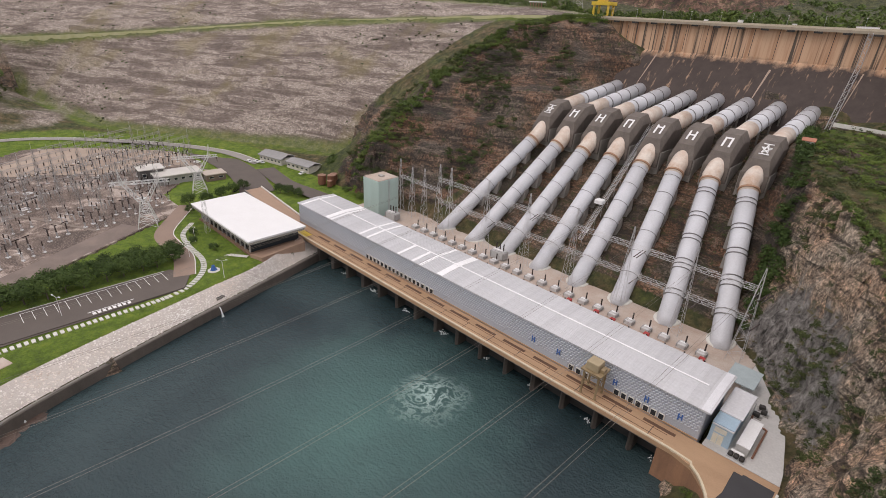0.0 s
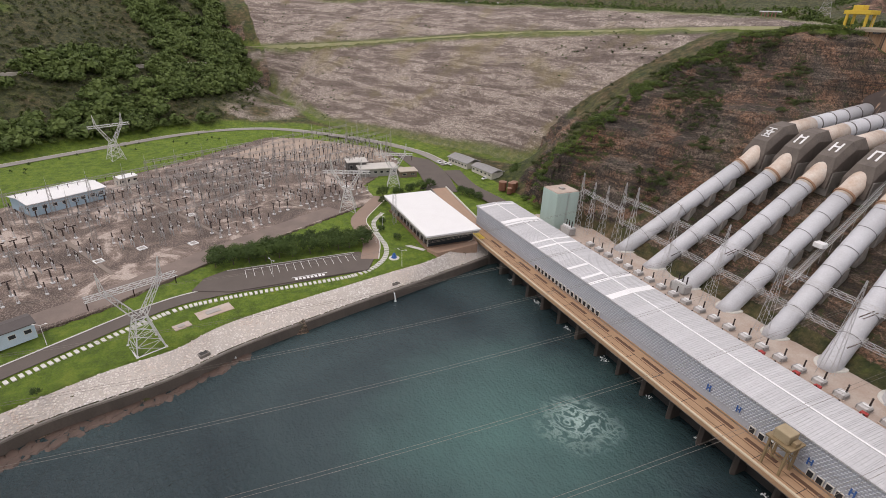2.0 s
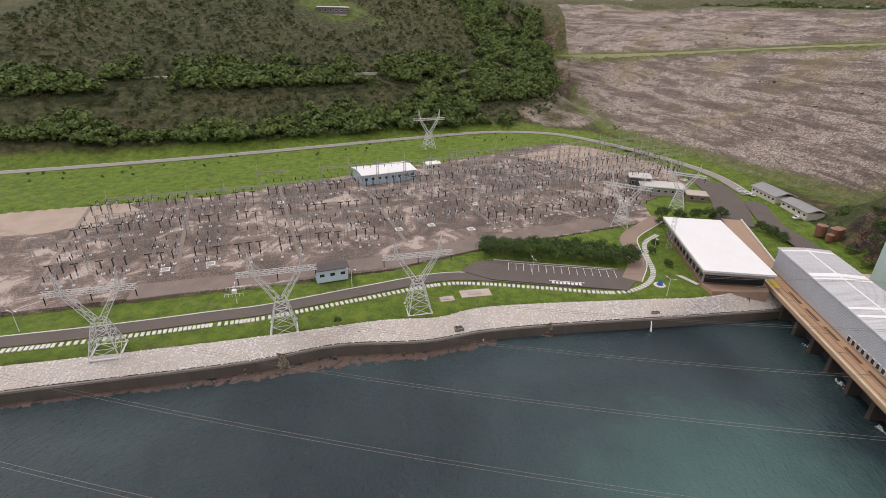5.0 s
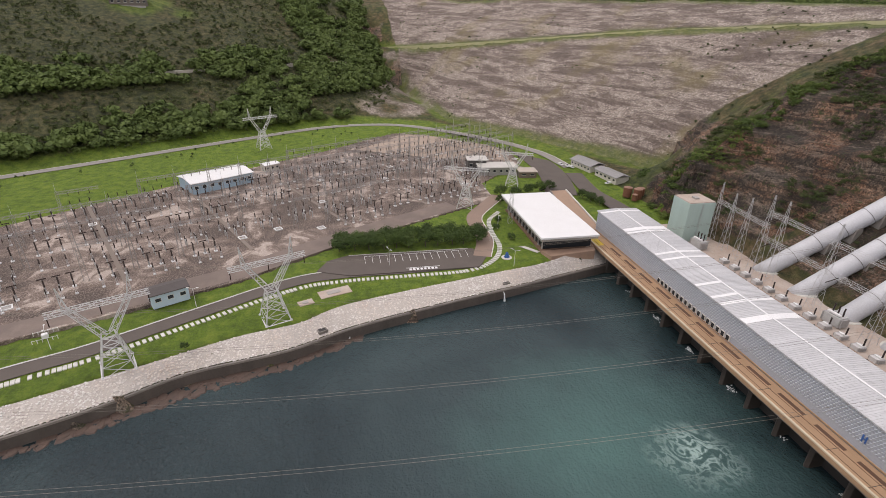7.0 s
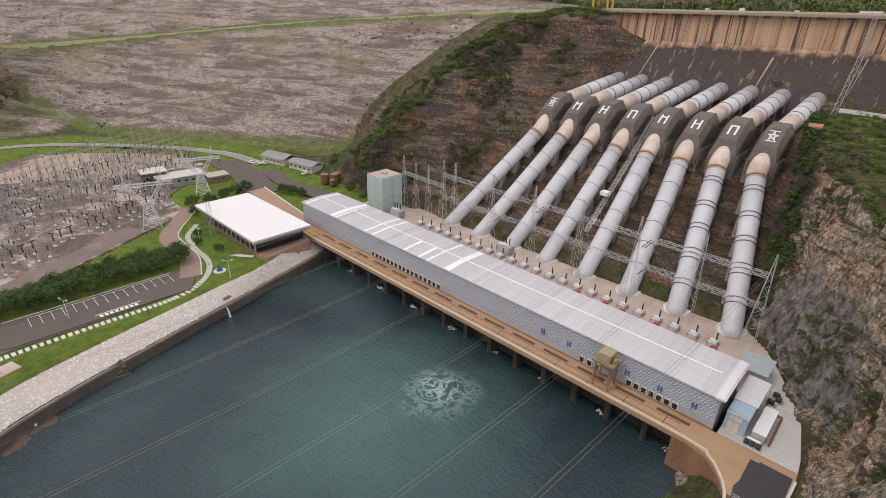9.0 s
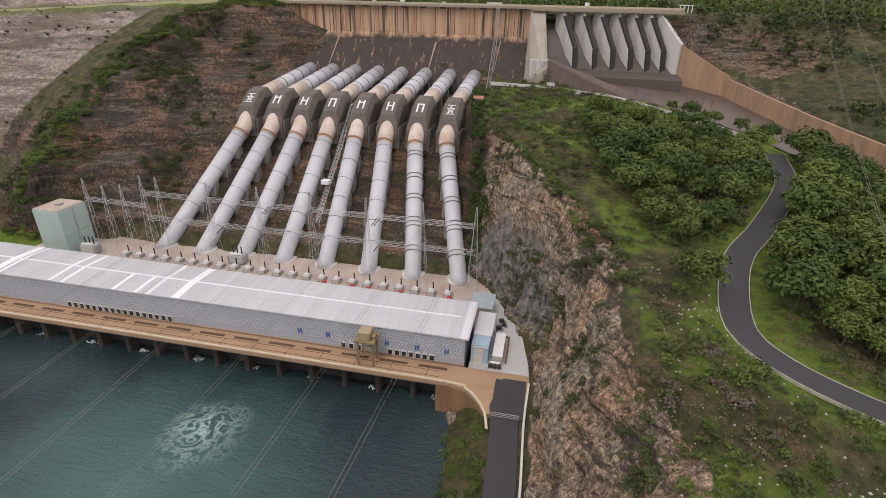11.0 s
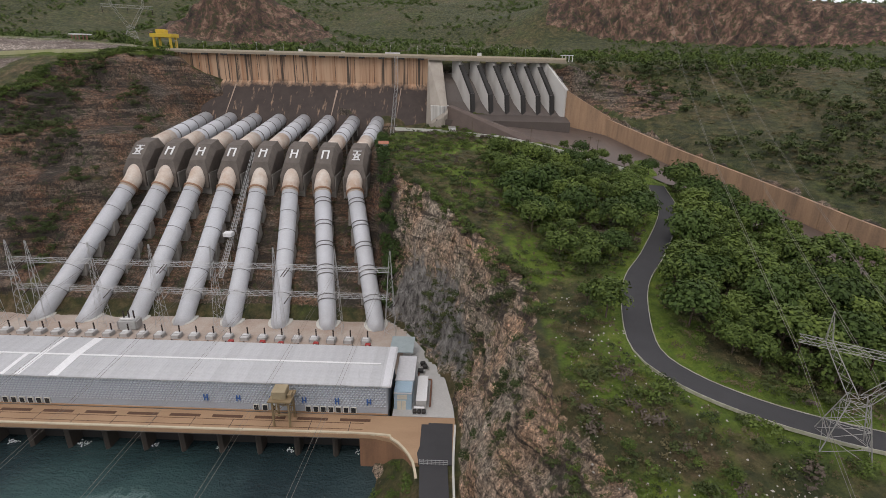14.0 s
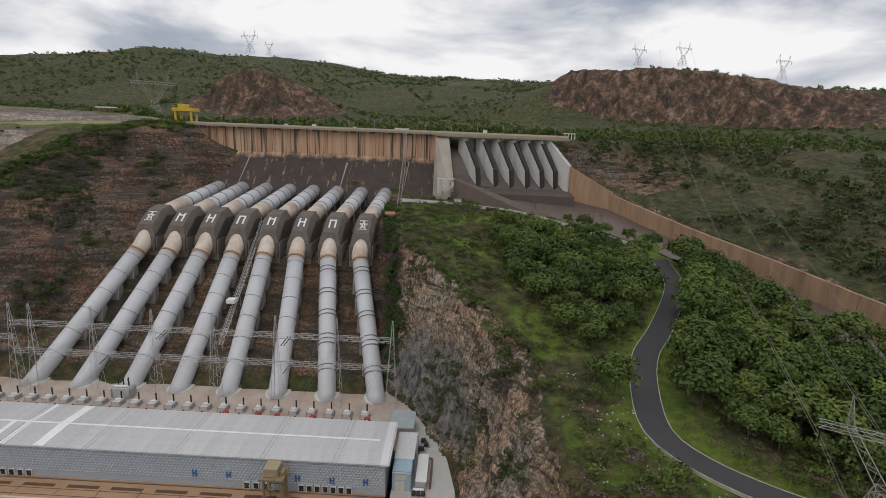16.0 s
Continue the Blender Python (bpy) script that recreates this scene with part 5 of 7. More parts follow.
for (x, y), z0, z1 in (((59.2, 273.4), 60, 83.5), ((67, 270.5), 58, 76.5), ((80.5, 265.3), 56, 71.2)):
    for d in (0, 1.3):
        for z in (z0, z1):
            bm.verts.new((x + 0.4 * d, y + d, z))
bmesh.ops.convex_hull(bm, input=bm.verts)
part("wall_panel", bm, CHUTEWALL, spill, "tall orange-brown stained wall panel")
part("side_wall", prism(bmesh.new(), [(-13.5, 290), (-6.2, 290), (-1.5, 268), (-4, 262), (-10.5, 264)], 58, 75), PIER, spill)
bm = bmesh.new()
for (x, y), z in (((-13.5, 292), 97), ((-6.2, 292), 97), ((-6.2, 287), 97), ((-13.5, 286.5), 97), ((-2, 264), 72), ((-4, 260.5), 70), ((-10.5, 263), 66), ((-13.2, 268), 66), ((-1.5, 268), 58), ((-4, 261), 58), ((-10.5, 263), 58), ((-13.5, 290), 58), ((-6.2, 290), 58)):
    bm.verts.new((x, y, z))
bmesh.ops.convex_hull(bm, input=bm.verts)
part("abutment", bm, worn("weathered abutment concrete", (0.37, 0.33, 0.28), (0.20, 0.165, 0.135), 0.2, 3, amount=0.8, stretch=(1, 1, 0.3)), spill, "pale concrete abutment")
part("bridge_deck", fresh(-13, 60, 284.5, 289, 96.6, 97.6), worn("bridge concrete", (0.30, 0.26, 0.20), (0.15, 0.12, 0.09), 0.5, 4), spill)
# chute floor and its walls
cl, cr = smooth_line(CHUTE_LEFT, 5), smooth_line(CHUTE_RIGHT, 5)
n = 48
bm = bmesh.new()
rows = []
for k in range(n):
    a, b = cl[int(k / (n - 1) * (len(cl) - 1))], cr[int(k / (n - 1) * (len(cr) - 1))]
    rows.append([bm.verts.new(a.lerp(b, s) + Vector((0, 0, 0.7))) for s in (0, 0.33, 0.66, 1)])
for a, b in zip(rows, rows[1:]):
    for s in range(3):
        bm.faces.new((a[s], a[s + 1], b[s + 1], b[s]))
bmesh.ops.recalc_face_normals(bm, faces=bm.faces)
part("chute_floor", bm, worn("brown wet chute", (0.120, 0.088, 0.072), (0.062, 0.048, 0.042), 0.08, 1.5, rough=0.5, amount=0.9, stretch=(1.5, 0.3, 1)), spill, "brown water-stained chute floor")
for k in range(len(cr) - 1):
    if k % 2:
        continue
    a, b = cr[k], cr[min(k + 2, len(cr) - 1)]
    bm = bmesh.new()
    d = (b - a).normalized()
    nv = Vector((d.y, -d.x, 0)) * -1.2
    for q in (a, b):
        for w in (Vector((0, 0, 0)), nv * -1):
            for h in (-2, 8.8):
                bm.verts.new(q - d * (0.05 if q is b else -0.05) + w + Vector((0, 0, h)))
    bmesh.ops.convex_hull(bm, input=bm.verts)
    part("wall_panel", bm, CHUTEWALL, spill, "orange-brown stained wall panel")
bm = bmesh.new()
for (x, y), z in (((0, 271), 75), ((-2.5, 266), 75), ((28, 250), 66.5), ((47, 232), 61.5), ((-3, 262), 60), ((28, 244), 60), ((50, 226), 57), ((2, 270), 60), ((50, 234), 57)):
    bm.verts.new((x, y, z))
bmesh.ops.convex_hull(bm, input=bm.verts)
part("left_bank_slab", bm, worn("dark brown slab", (0.125, 0.09, 0.075), (0.065, 0.05, 0.042), 0.2, 3, amount=0.8), spill, "dark brown sloping bank slab")
part("coping", prism(bmesh.new(), [(-3.2, 265.5), (-1.6, 267.5), (29, 250.6), (48.5, 232.5), (47.3, 231.2), (28, 249)], 56, 58), CONCRETE, spill)
# crest furniture: yellow gantry, kiosks, lamp posts
yg = thing("yellow_gantry", "yellow steel gantry crane on the dam crest", "crane", (-160, 299, 98.4))
for x in (-4.5, 4.5):
    for y in (-3, 3):
        part("leg", fresh(x - 0.5, x + 0.5, y - 0.5, y + 0.5, 0, 6.5), YELLOW, yg)
part("girder", fresh(-6.2, 6.2, -3.8, 3.8, 6.5, 8.4, 0.1), YELLOW, yg)
part("trolley", fresh(-3.5, 1.2, -2.2, 2.2, 8.4, 10.6, 0.15), YELLOW, yg)
part("lower_tie", fresh(-5, 5, -3.4, -2.8, 0.4, 1.2), YELLOW, yg)
kiosk = thing("crest_kiosk", "open white kiosk with a flat roof and reddish posts", "kiosk", (-216, 312, 102.6))
part("roof", fresh(-5.5, 5.5, -2, 2, 3.0, 3.6), WHITE, kiosk)
for k in range(5):
    part("post", fresh(-4.6 + k * 2.2, -4.1 + k * 2.2, -1.4, -1.0, 0, 3.0), worn("brick red post", (0.30, 0.13, 0.10), (0.2, 0.09, 0.07), 1, 5), kiosk)
hutr = thing("crest_hut", "small open-sided hut at the spillway's end", "kiosk", (62, 296, 97.6))
part("roof", fresh(-3.2, 3.2, -2, 2, 3.0, 3.4), WHITE, hutr)
for x in (-2.8, -0.9, 0.9, 2.8):
    part("post", fresh(x - 0.2, x + 0.2, -1.6, -1.2, 0, 3.0), WHITE, hutr)
for x, w, h in ((-33, 8, 1.8), (-83, 2, 2.2), (-99, 1.6, 1.8), (14, 2.2, 2.6), (-60, 1.5, 1.6)):
    cab = thing("crest_cabin", "small white cabin on the dam crest", "cabin", (x, 292.5, 98.3), group="cabins on the crest")
    part("body", fresh(-w / 2, w / 2, -1, 1, 0, h, 0.05), WHITE, cab)
    part("roof", fresh(-w / 2 - 0.15, w / 2 + 0.15, -1.15, 1.15, h, h + 0.15), CONCRETE, cab)
lamp0 = None
for k in range(15):
    m = pose(-150 + k * 14.5, 291.5, 98.3)
    if lamp0 is None:
        lamp0 = thing("street_lamp", "slim crest street lamp", "lamp", group="lamps on the crest")
        bm = bmesh.new()
        bar(bm, (0, 0, 0), (0, 0, 5), 0.14, 6, 0.09)
        part("pole", bm, STEEL, lamp0)
        part("head", fresh(-0.15, 0.15, -0.8, 0.1, 4.95, 5.1), WHITE, lamp0)
        lamp0.matrix_basis = m
    else:
        copy_thing(lamp0, m)
ribbon("road", EMB_ROAD, 3.4, 0.5, worn("pale gravel road", (0.46, 0.44, 0.27), (0.28, 0.30, 0.09), 0.15, 3, amount=0.9), "pale service road climbing the rockfill slope", "road", 6, thick=4.0)


def drape(line, step=3.0):
    """The same line laid on the land."""
    return [Vector((p.x, p.y, float(land(p.x, p.y)))) for p in smooth_line(line, step)]


# ---- left bank: wall, stone revetment, path, roads ----
bank = thing("river_wall", "dark concrete river wall with a worn coping", "wall", kind="structure")
wl3 = smooth_line([(x, y, 0) for x, y, z in WALL_TOP], 4)
bm = bmesh.new()
rows = []
for i, p in enumerate(wl3):
    d = wl3[min(i + 1, len(wl3) - 1)] - wl3[max(i - 1, 0)]
    nv = Vector((-d.y, d.x, 0)).normalized()
    rows.append([bm.verts.new(p + nv * s + Vector((0, 0, z))) for s, z in ((-0.6, -5), (-0.6, 0.2), (-0.25, 3.3), (0.8, 3.3), (0.8, -5))])
for a, b in zip(rows, rows[1:]):
    for k in range(4):
        bm.faces.new((a[k], b[k], b[k + 1], a[k + 1]))
bmesh.ops.recalc_face_normals(bm, faces=bm.faces)
part("wall_face", bm, worn("damp dark concrete", (0.115, 0.095, 0.08), (0.045, 0.04, 0.034), 0.15, 2, amount=0.9, stretch=(1, 1, 0.3)), bank)
ribbon("coping", [(x, y, 3.55) for x, y, z in WALL_TOP], 0.7, 0, OLD_CONCRETE, "", "", 4, 0.3, bank)

STONE = worn("pale revetment stone", (0.52, 0.46, 0.40), (0.36, 0.27, 0.21), 0.12, 2.5, amount=0.7)
revet = thing("stone_revetment", "pale rough stone revetment above the river wall", "revetment", kind="structure")
top, low = smooth_line(SHORE_TOP, 1.0), smooth_line(shifted(WALL_TOP, -0.5, 0, 0.0), 1.0)
n = 420
bm = bmesh.new()
rows = []
for k in range(n):
    a, b = top[int(k / (n - 1) * (len(top) - 1))], low[int(k / (n - 1) * (len(low) - 1))]
    rows.append([bm.verts.new(a.lerp(b, s) + Vector((0, 0, 0.22))) for s in (0, 0.5, 1)])
for a, b in zip(rows, rows[1:]):
    for s in range(2):
        bm.faces.new((a[s], a[s + 1], b[s + 1], b[s]))
bmesh.ops.recalc_face_normals(bm, faces=bm.faces)
part("bedding", bm, worn("stone bedding", (0.52, 0.475, 0.43), (0.30, 0.25, 0.21), 0.3, 3), revet)
rr = random.Random(5)
vs, fs = [], []
for k in range(12000):
    u, s = rr.random() ** 0.95, rr.random()
    f = u * (n - 1)
    a, b = top[int(f / (n - 1) * (len(top) - 1))], low[int(f / (n - 1) * (len(low) - 1))]
    if a.y < -190:
        continue
    c = a.lerp(b, s) + Vector((0, rr.uniform(-0.4, 0.4), 0.2))
    r, h, t = rr.uniform(0.16, 0.46), rr.uniform(0.05, 0.17), rr.uniform(0, 6.28)
    i = len(vs)
    for q in range(5):
        w = r * rr.uniform(0.75, 1.2)
        vs.append(c + Vector((w * math.cos(t + q * 1.257), w * math.sin(t + q * 1.257), -0.1)))
    for q in range(5):
        e = vs[i + q] - c
        vs.append(c + e * 0.68 + Vector((0, 0, h + rr.uniform(-0.06, 0.06))))
    fs += [(i + q, i + (q + 1) % 5, i + 5 + (q + 1) % 5, i + 5 + q) for q in range(5)] + [tuple(i + 5 + q for q in range(5))]
me = bpy.data.meshes.new("revetment_stone")
me.from_pydata(vs, [], fs)
sm, sn, sl, sb = nodes_of("revetment stones", 0.9)
geo = sn.new("ShaderNodeNewGeometry")
tone = ramp(sn, sl, geo.outputs["Random Per Island"], [(0.0, (0.40, 0.35, 0.30)), (0.25, (0.56, 0.52, 0.47)), (0.7, (0.66, 0.63, 0.58)), (1.0, (0.76, 0.74, 0.70))])
sl.new(mix(sn, sl, 0.4, tone, ramp(sn, sl, grain(sn, sl, 0.05, 4), [(0.45, (0.74, 0.72, 0.69)), (0.65, (0.58, 0.44, 0.35))])), sb.inputs["Base Color"])
me.materials.append(sm)
st = new("revetment_stone", me)
st.parent = revet
tagged(st, "pale rough stones", kind="stuff")
# dark rock shelf at the wall's foot
vs, fs = [], []
shelf = smooth_line([(-136, 2, 0), (-126, -18, 0), (-117, -36, 0), (-108, -52, 0), (-104, -66, 0), (-98, -90, 0), (-84, -125, 0)], 1.0)
for k in range(900):
    p = shelf[rr.randrange(len(shelf))]
    w = 1 - abs((p.y + 45) / 60)
    y0 = p.y + rr.uniform(-2, 2)
    c = Vector((np.interp(-y0, [-q[1] for q in WALL_TOP], [q[0] for q in WALL_TOP]) + rr.uniform(0.4, 1.6 + 5.0 * max(w, 0)), y0, rr.uniform(-0.5, 0.05)))
    r = rr.uniform(0.6, 2.4)
    i = len(vs)
    t = rr.uniform(0, 6.28)
    for q in range(6):
        g = r * rr.uniform(0.7, 1.25)
        vs.append(c + Vector((g * math.cos(t + q * 1.047), g * math.sin(t + q * 1.047), -0.6)))
    for q in range(6):
        e = vs[i + q] - c
        vs.append(c + Vector((e.x * 0.6, e.y * 0.6, rr.uniform(0.05, 0.22) * r)))
    fs += [(i + q, i + (q + 1) % 6, i + 6 + (q + 1) % 6, i + 6 + q) for q in range(6)] + [tuple(i + 6 + q for q in range(6))]
me = bpy.data.meshes.new("shore_rock")
me.from_pydata(vs, [], fs)
me.materials.append(worn("wet brown rock", (0.105, 0.068, 0.052), (0.035, 0.028, 0.024), 0.5, 3, rough=0.6, amount=0.8))
tagged(new("shore_rock", me), "dark wet boulders at the foot of the river wall", "rocks", kind="stuff")

yard_m, yn, yl, yb = nodes_of("yard gravel", 0.95)
yc = ramp(yn, yl, grain(yn, yl, 0.07, 7, 0.7, None, 0.6), [(0.38, (0.060, 0.043, 0.036)), (0.48, (0.135, 0.098, 0.081)), (0.54, (0.25, 0.19, 0.157)), (0.59, (0.55, 0.465, 0.405))])
yc = mix(yn, yl, 0.4, yc, ramp(yn, yl, grain(yn, yl, 1.8, 5, 0.7), [(0.40, (0.04, 0.03, 0.026)), (0.52, (0.14, 0.11, 0.09)), (0.60, (0.45, 0.38, 0.33))]))
yl.new(yc, yb.inputs["Base Color"])
bump(yn, yl, yb, grain(yn, yl, 2.5), 0.6, 0.1)
tagged(part("yard", prism(bmesh.new(), YARD, 6, 8.30), yard_m), "brown gravel switchyard ground with pale bare patches", "yard", kind="structure")
pale = worn("pale sandy ground", (0.38, 0.30, 0.235), (0.25, 0.18, 0.14), 0.1, 2, amount=0.8)
tagged(part("bare_ground", prism(bmesh.new(), [(-345, 10), (-388, 50), (-375, 96), (-330, 110), (-305, 108), (-318, 60)], 7, 8.33), pale), "bare sandy ground at the yard's end", "ground", kind="structure")
tagged(part("bare_ground", prism(bmesh.new(), [(-215, -184), (-150, -326), (-120, -326), (-175, -190), (-205, -165)], 7, 8.33), pale), "bare sandy ground in the switchyard", "ground", kind="structure")
tagged(part("track", prism(bmesh.new(), [(-130, -120), (-149, -80), (-170, -34), (-194, 0), (-226, 55), (-235, 50), (-203, -6), (-178, -42), (-157, -84), (-140, -124)], 7, 8.34), worn("worn earth track", (0.155, 0.118, 0.10), (0.29, 0.225, 0.18), 0.15, 2, amount=0.7)), "worn earth track along the switchyard", "track", kind="structure")

ribbon("road", [(-330, 122, 8.9), (-300, 124, 8.9), (-270, 122, 8.9), (-250, 117, 8.9), (-236, 113, 8.9)], 17, 0.1, OLD_ASPHALT, "worn grey forecourt road", "road")
ribbon("road", [(-272, 136, 9.0), (-255, 133, 9.0), (-238, 131, 9.1), (-215, 133, 9.4), (-196, 134, 9.6)], 10, 0.12, OLD_ASPHALT, "worn grey lane to the yard", "road")
ribbon("road", FAR_ROAD, 6.5, 0.18, worn("pale worn asphalt", (0.27, 0.25, 0.225), (0.19, 0.175, 0.16), 0.2, 3), "pale worn road beyond the lawn", "road")
ribbon("kerb", FAR_ROAD, 0.4, 0.30, KERB, "pale kerb", "kerb", side=3.5)
ROAD = [(-172, 49, 7.75), (-168, 36, 7.75), (-167.2, 20, 7.75), (-167, -2, 7.75), (-163.5, -20, 7.75), (-149.5, -45, 7.75), (-133.5, -72, 7.75), (-126.5, -88, 7.75), (-110, -127, 7.75), (-88, -187, 7.75), (-48, -300, 7.75)]
ROAD = drape(ROAD)
ribbon("road", ROAD, 6.0, 0.06, OLD_ASPHALT, "brownish worn riverside road", "road")
ribbon("kerb", ROAD[3:], 0.45, 0.18, KERB, "pale road kerb", "kerb", side=-3.2, thick=0.5)
tagged(part("parking_lot", prism(bmesh.new(), [(-164.6, 49), (-165, 0), (-170, -12), (-178, -8), (-182, 0), (-181, 50), (-173, 54)], 6.5, 7.86), OLD_ASPHALT), "brownish asphalt parking lot", "parking", kind="structure")
DRIVE = drape([(-240, 79, 8.9), (-230, 71, 8.4), (-214, 59.5, 8.0), (-200, 57.5, 7.7), (-187, 57, 7.5), (-173, 52, 7.4)])
ribbon("road", DRIVE, 7.0, 0.14, worn("reddish drive", (0.27, 0.19, 0.145), (0.18, 0.13, 0.10), 0.2, 3), "reddish paved drive round the lawn", "road")
ribbon("kerb", DRIVE, 0.4, 0.26, KERB, "pale drive kerb", "kerb", side=3.7)
# stepping-slab path
path = thing("slab_path", "path of pale concrete slabs set in the grass", "path", kind="structure")
pl = drape([(-217, 72, 8), (-208, 65, 8), (-196, 62.5, 7.7), (-180, 61.5, 7.75), (-169, 55.5, 7.7), (-162.8, 43.5, 7.75), (-162.2, 20, 7.75), (-161.6, -3, 7.3), (-158.4, -19, 7.3), (-144.8, -43, 7.3), (-129, -70, 7.3), (-122, -86, 7.3), (-105.6, -125, 7.3), (-83.5, -185, 7.3)], 1.55)
slab0 = None
for i in range(0, len(pl) - 1):
    d = pl[i + 1] - pl[i]
    m = pose(pl[i].x, pl[i].y, pl[i].z + 0.02, 0, 0, math.degrees(math.atan2(d.y, d.x)))
    if slab0 is None:
        slab0 = part("slab", fresh(-0.48, 0.48, -1.0, 1.0, -0.3, 0.12), KERB, path)
        slab0.matrix_basis = m
    else:
        again("slab", slab0.data, path, m)
# bay lines and the painted word, as plain bars
lot = thing("bay_marking", "white painted parking bay lines", "marking")
for k in range(15):
    part("line", fresh(-179.6, -173.6, 6 + k * 2.9, 6.16 + k * 2.9, 7.855, 7.875), WHITE, lot)
part("line", fresh(-179.9, -179.7, 6, 46.8, 7.855, 7.875), WHITE, lot)
word = thing("road_marking", "unreadable white road marking as bars", "marking")
for k in range(8):
    part("stroke", fresh(-166.9, -165.4, 22 + k * 1.4, 22.9 + k * 1.4, 7.9, 7.92), WHITE, word)
part("stroke", fresh(-167.6, -167.3, 21, 34, 7.9, 7.92), WHITE, word)
ribbon("kerb", [(-181.4, 0, 7.9), (-181.2, 25, 7.9), (-180.8, 48, 7.9)], 0.3, 0.12, KERB, "pale kerb behind the bays", "kerb")
# concrete pads in the lawn, drain boxes
for x, y, w, d, t in ((-155, -5.5, 11, 5, 108), (-149.5, -15, 5, 3.2, 112)):
    pad = thing("concrete_pad", "stained concrete pad set in the lawn", "pad", (x, y, 7.0), t, group="pads in the lawn")
    part("slab", fresh(-w / 2, w / 2, -d / 2, d / 2, -0.3, 0.25, 0.03), PAD, pad)
    part("cover", fresh(-w / 4, w / 6, -d / 5, d / 5, 0.25, 0.4), CONCRETE, pad)
for (x, y), t in (((-157, 56.5), 104), ((-116.5, -68), 116), ((-136.5, -10), 116)):
    ob = thing("drain_outlet", "dark concrete drain outlet in the revetment", "outlet", (x, y, 4.2), t, group="drain outlets")
    part("frame", fresh(-1.5, 1.5, -1.8, 1.8, -0.2, 0.8), OLD_CONCRETE, ob)
    # no hole is cut: a near-black plate paints the shade inside
    part("opening", fresh(-1.1, 1.1, -1.4, 1.4, 0.8, 0.84), DARK, ob)
foam = worn("white falling water", (0.72, 0.75, 0.75), (0.55, 0.58, 0.6), 1, 4, rough=0.4)
for x, y in ((-151.2, 55.0), (-136.8, -1.5)):
    ob = thing("water_jet", "thin white jet falling from a drain", "water", (x, y, 0))
    bm = bmesh.new()
    tube(bm, [(-1.4, 0, 3.0), (-0.6, 0, 2.6), (0.1, 0, 1.2), (0.3, 0, 0.0)], [0.14, 0.2, 0.26, 0.45], 8)
    part("jet", bm, foam, ob)


# ---- lattice towers ----
PALESTEEL = worn("pale tower steel", (0.62, 0.62, 0.60), (0.42, 0.41, 0.39), 0.6, 6, rough=0.55, metal=0.2, relief=0)

DULLSTEEL = worn("weathered tower steel", (0.34, 0.33, 0.31), (0.22, 0.21, 0.20), 0.6, 6, rough=0.6, metal=0.2, relief=0)


def pylon(x, y, z, turn, s=1.0, label="pale galvanised lattice transmission tower", base=True, thin=1.0, steel=None):
    steel = steel or PALESTEEL
    t = thing("transmission_tower", label, "tower", (x, y, z), turn, group="transmission towers")
    bm = bmesh.new()
    w0, w1 = 4.0 * s, 1.5 * s
    zs = [0, 3.2, 6.2, 8.8, 11]
    def leg(k, h):
        w = w0 + (w1 - w0) * h / 11
        return Vector(((1, 1, -1, -1)[k] * w, (1, -1, -1, 1)[k] * w, h * s))
    for k in range(4):
        bar(bm, leg(k, 0), leg(k, 11), 0.36 * s * thin, 4)
        j = (k + 1) % 4
        for a, b in zip(zs, zs[1:]):
            bar(bm, leg(k, a), leg(j, b), 0.19 * s * thin, 3)
            bar(bm, leg(j, a), leg(k, b), 0.19 * s * thin, 3)
            bar(bm, leg(k, b), leg(j, b), 0.19 * s * thin, 3)
    part("body", bm, steel, t)
    if base:
        bm = bmesh.new()
        for k in range(4):
            bar(bm, leg(k, 0.4), leg((k + 1) % 4, 0.4), 0.55 * s, 6)
            bar(bm, leg(k, -2.5), leg(k, 1.0), 0.8 * s, 6)
        part("footing", bm, WHITE, t, "white footing frame")
    for sd in (-1, 1):
        bm = bmesh.new()
        lattice(bm, (sd * 0.9 * s, 0, 11 * s), (sd * 7 * s, 0, 21 * s), 1.6 * s, 1.1 * s, 6, 0.24 * s * thin)
        lattice(bm, (sd * 7 * s, 0, 21 * s), (sd * 7.6 * s, 0, 27 * s), 1.1 * s, 0.1 * s, 4, 0.2 * s * thin)
        part("arm", bm, steel, t)
    bm = bmesh.new()
    lattice(bm, (-11.5 * s, 0, 20.4 * s), (11.5 * s, 0, 20.4 * s), 1.2 * s, 1.2 * s, 16, 0.2 * s * thin)
    part("crossbeam", bm, steel, t)
    for xx in (-11, 0, 11):
        bm = bmesh.new()
        bar(bm, (xx * s, 0, 19.8 * s), (xx * s, 0, 17.2 * s), 0.3 * s, 6)
        part("insulator", bm, INSUL, t)
    return t


for x, y, z, tn in ((-124.6, -63.3, 6.4, 114), (-142.2, -24.0, 6.4, 112), (-105.8, -108, 6.4, 112), (-80, -172, 6.4, 110)):
    pylon(x, y, z, tn)
pylon(-227, 58, 8.2, 70, 0.95, base=False)
pylon(-254, 91, 8.6, 70, 0.9, base=False)
pylon(-352, -51, 9.4, 118, 1.0, base=False)
pylon(66, 68, 38.2, -28, 0.86, "weathered lattice transmission tower on the grassy hill", False, 0.6, DULLSTEEL)


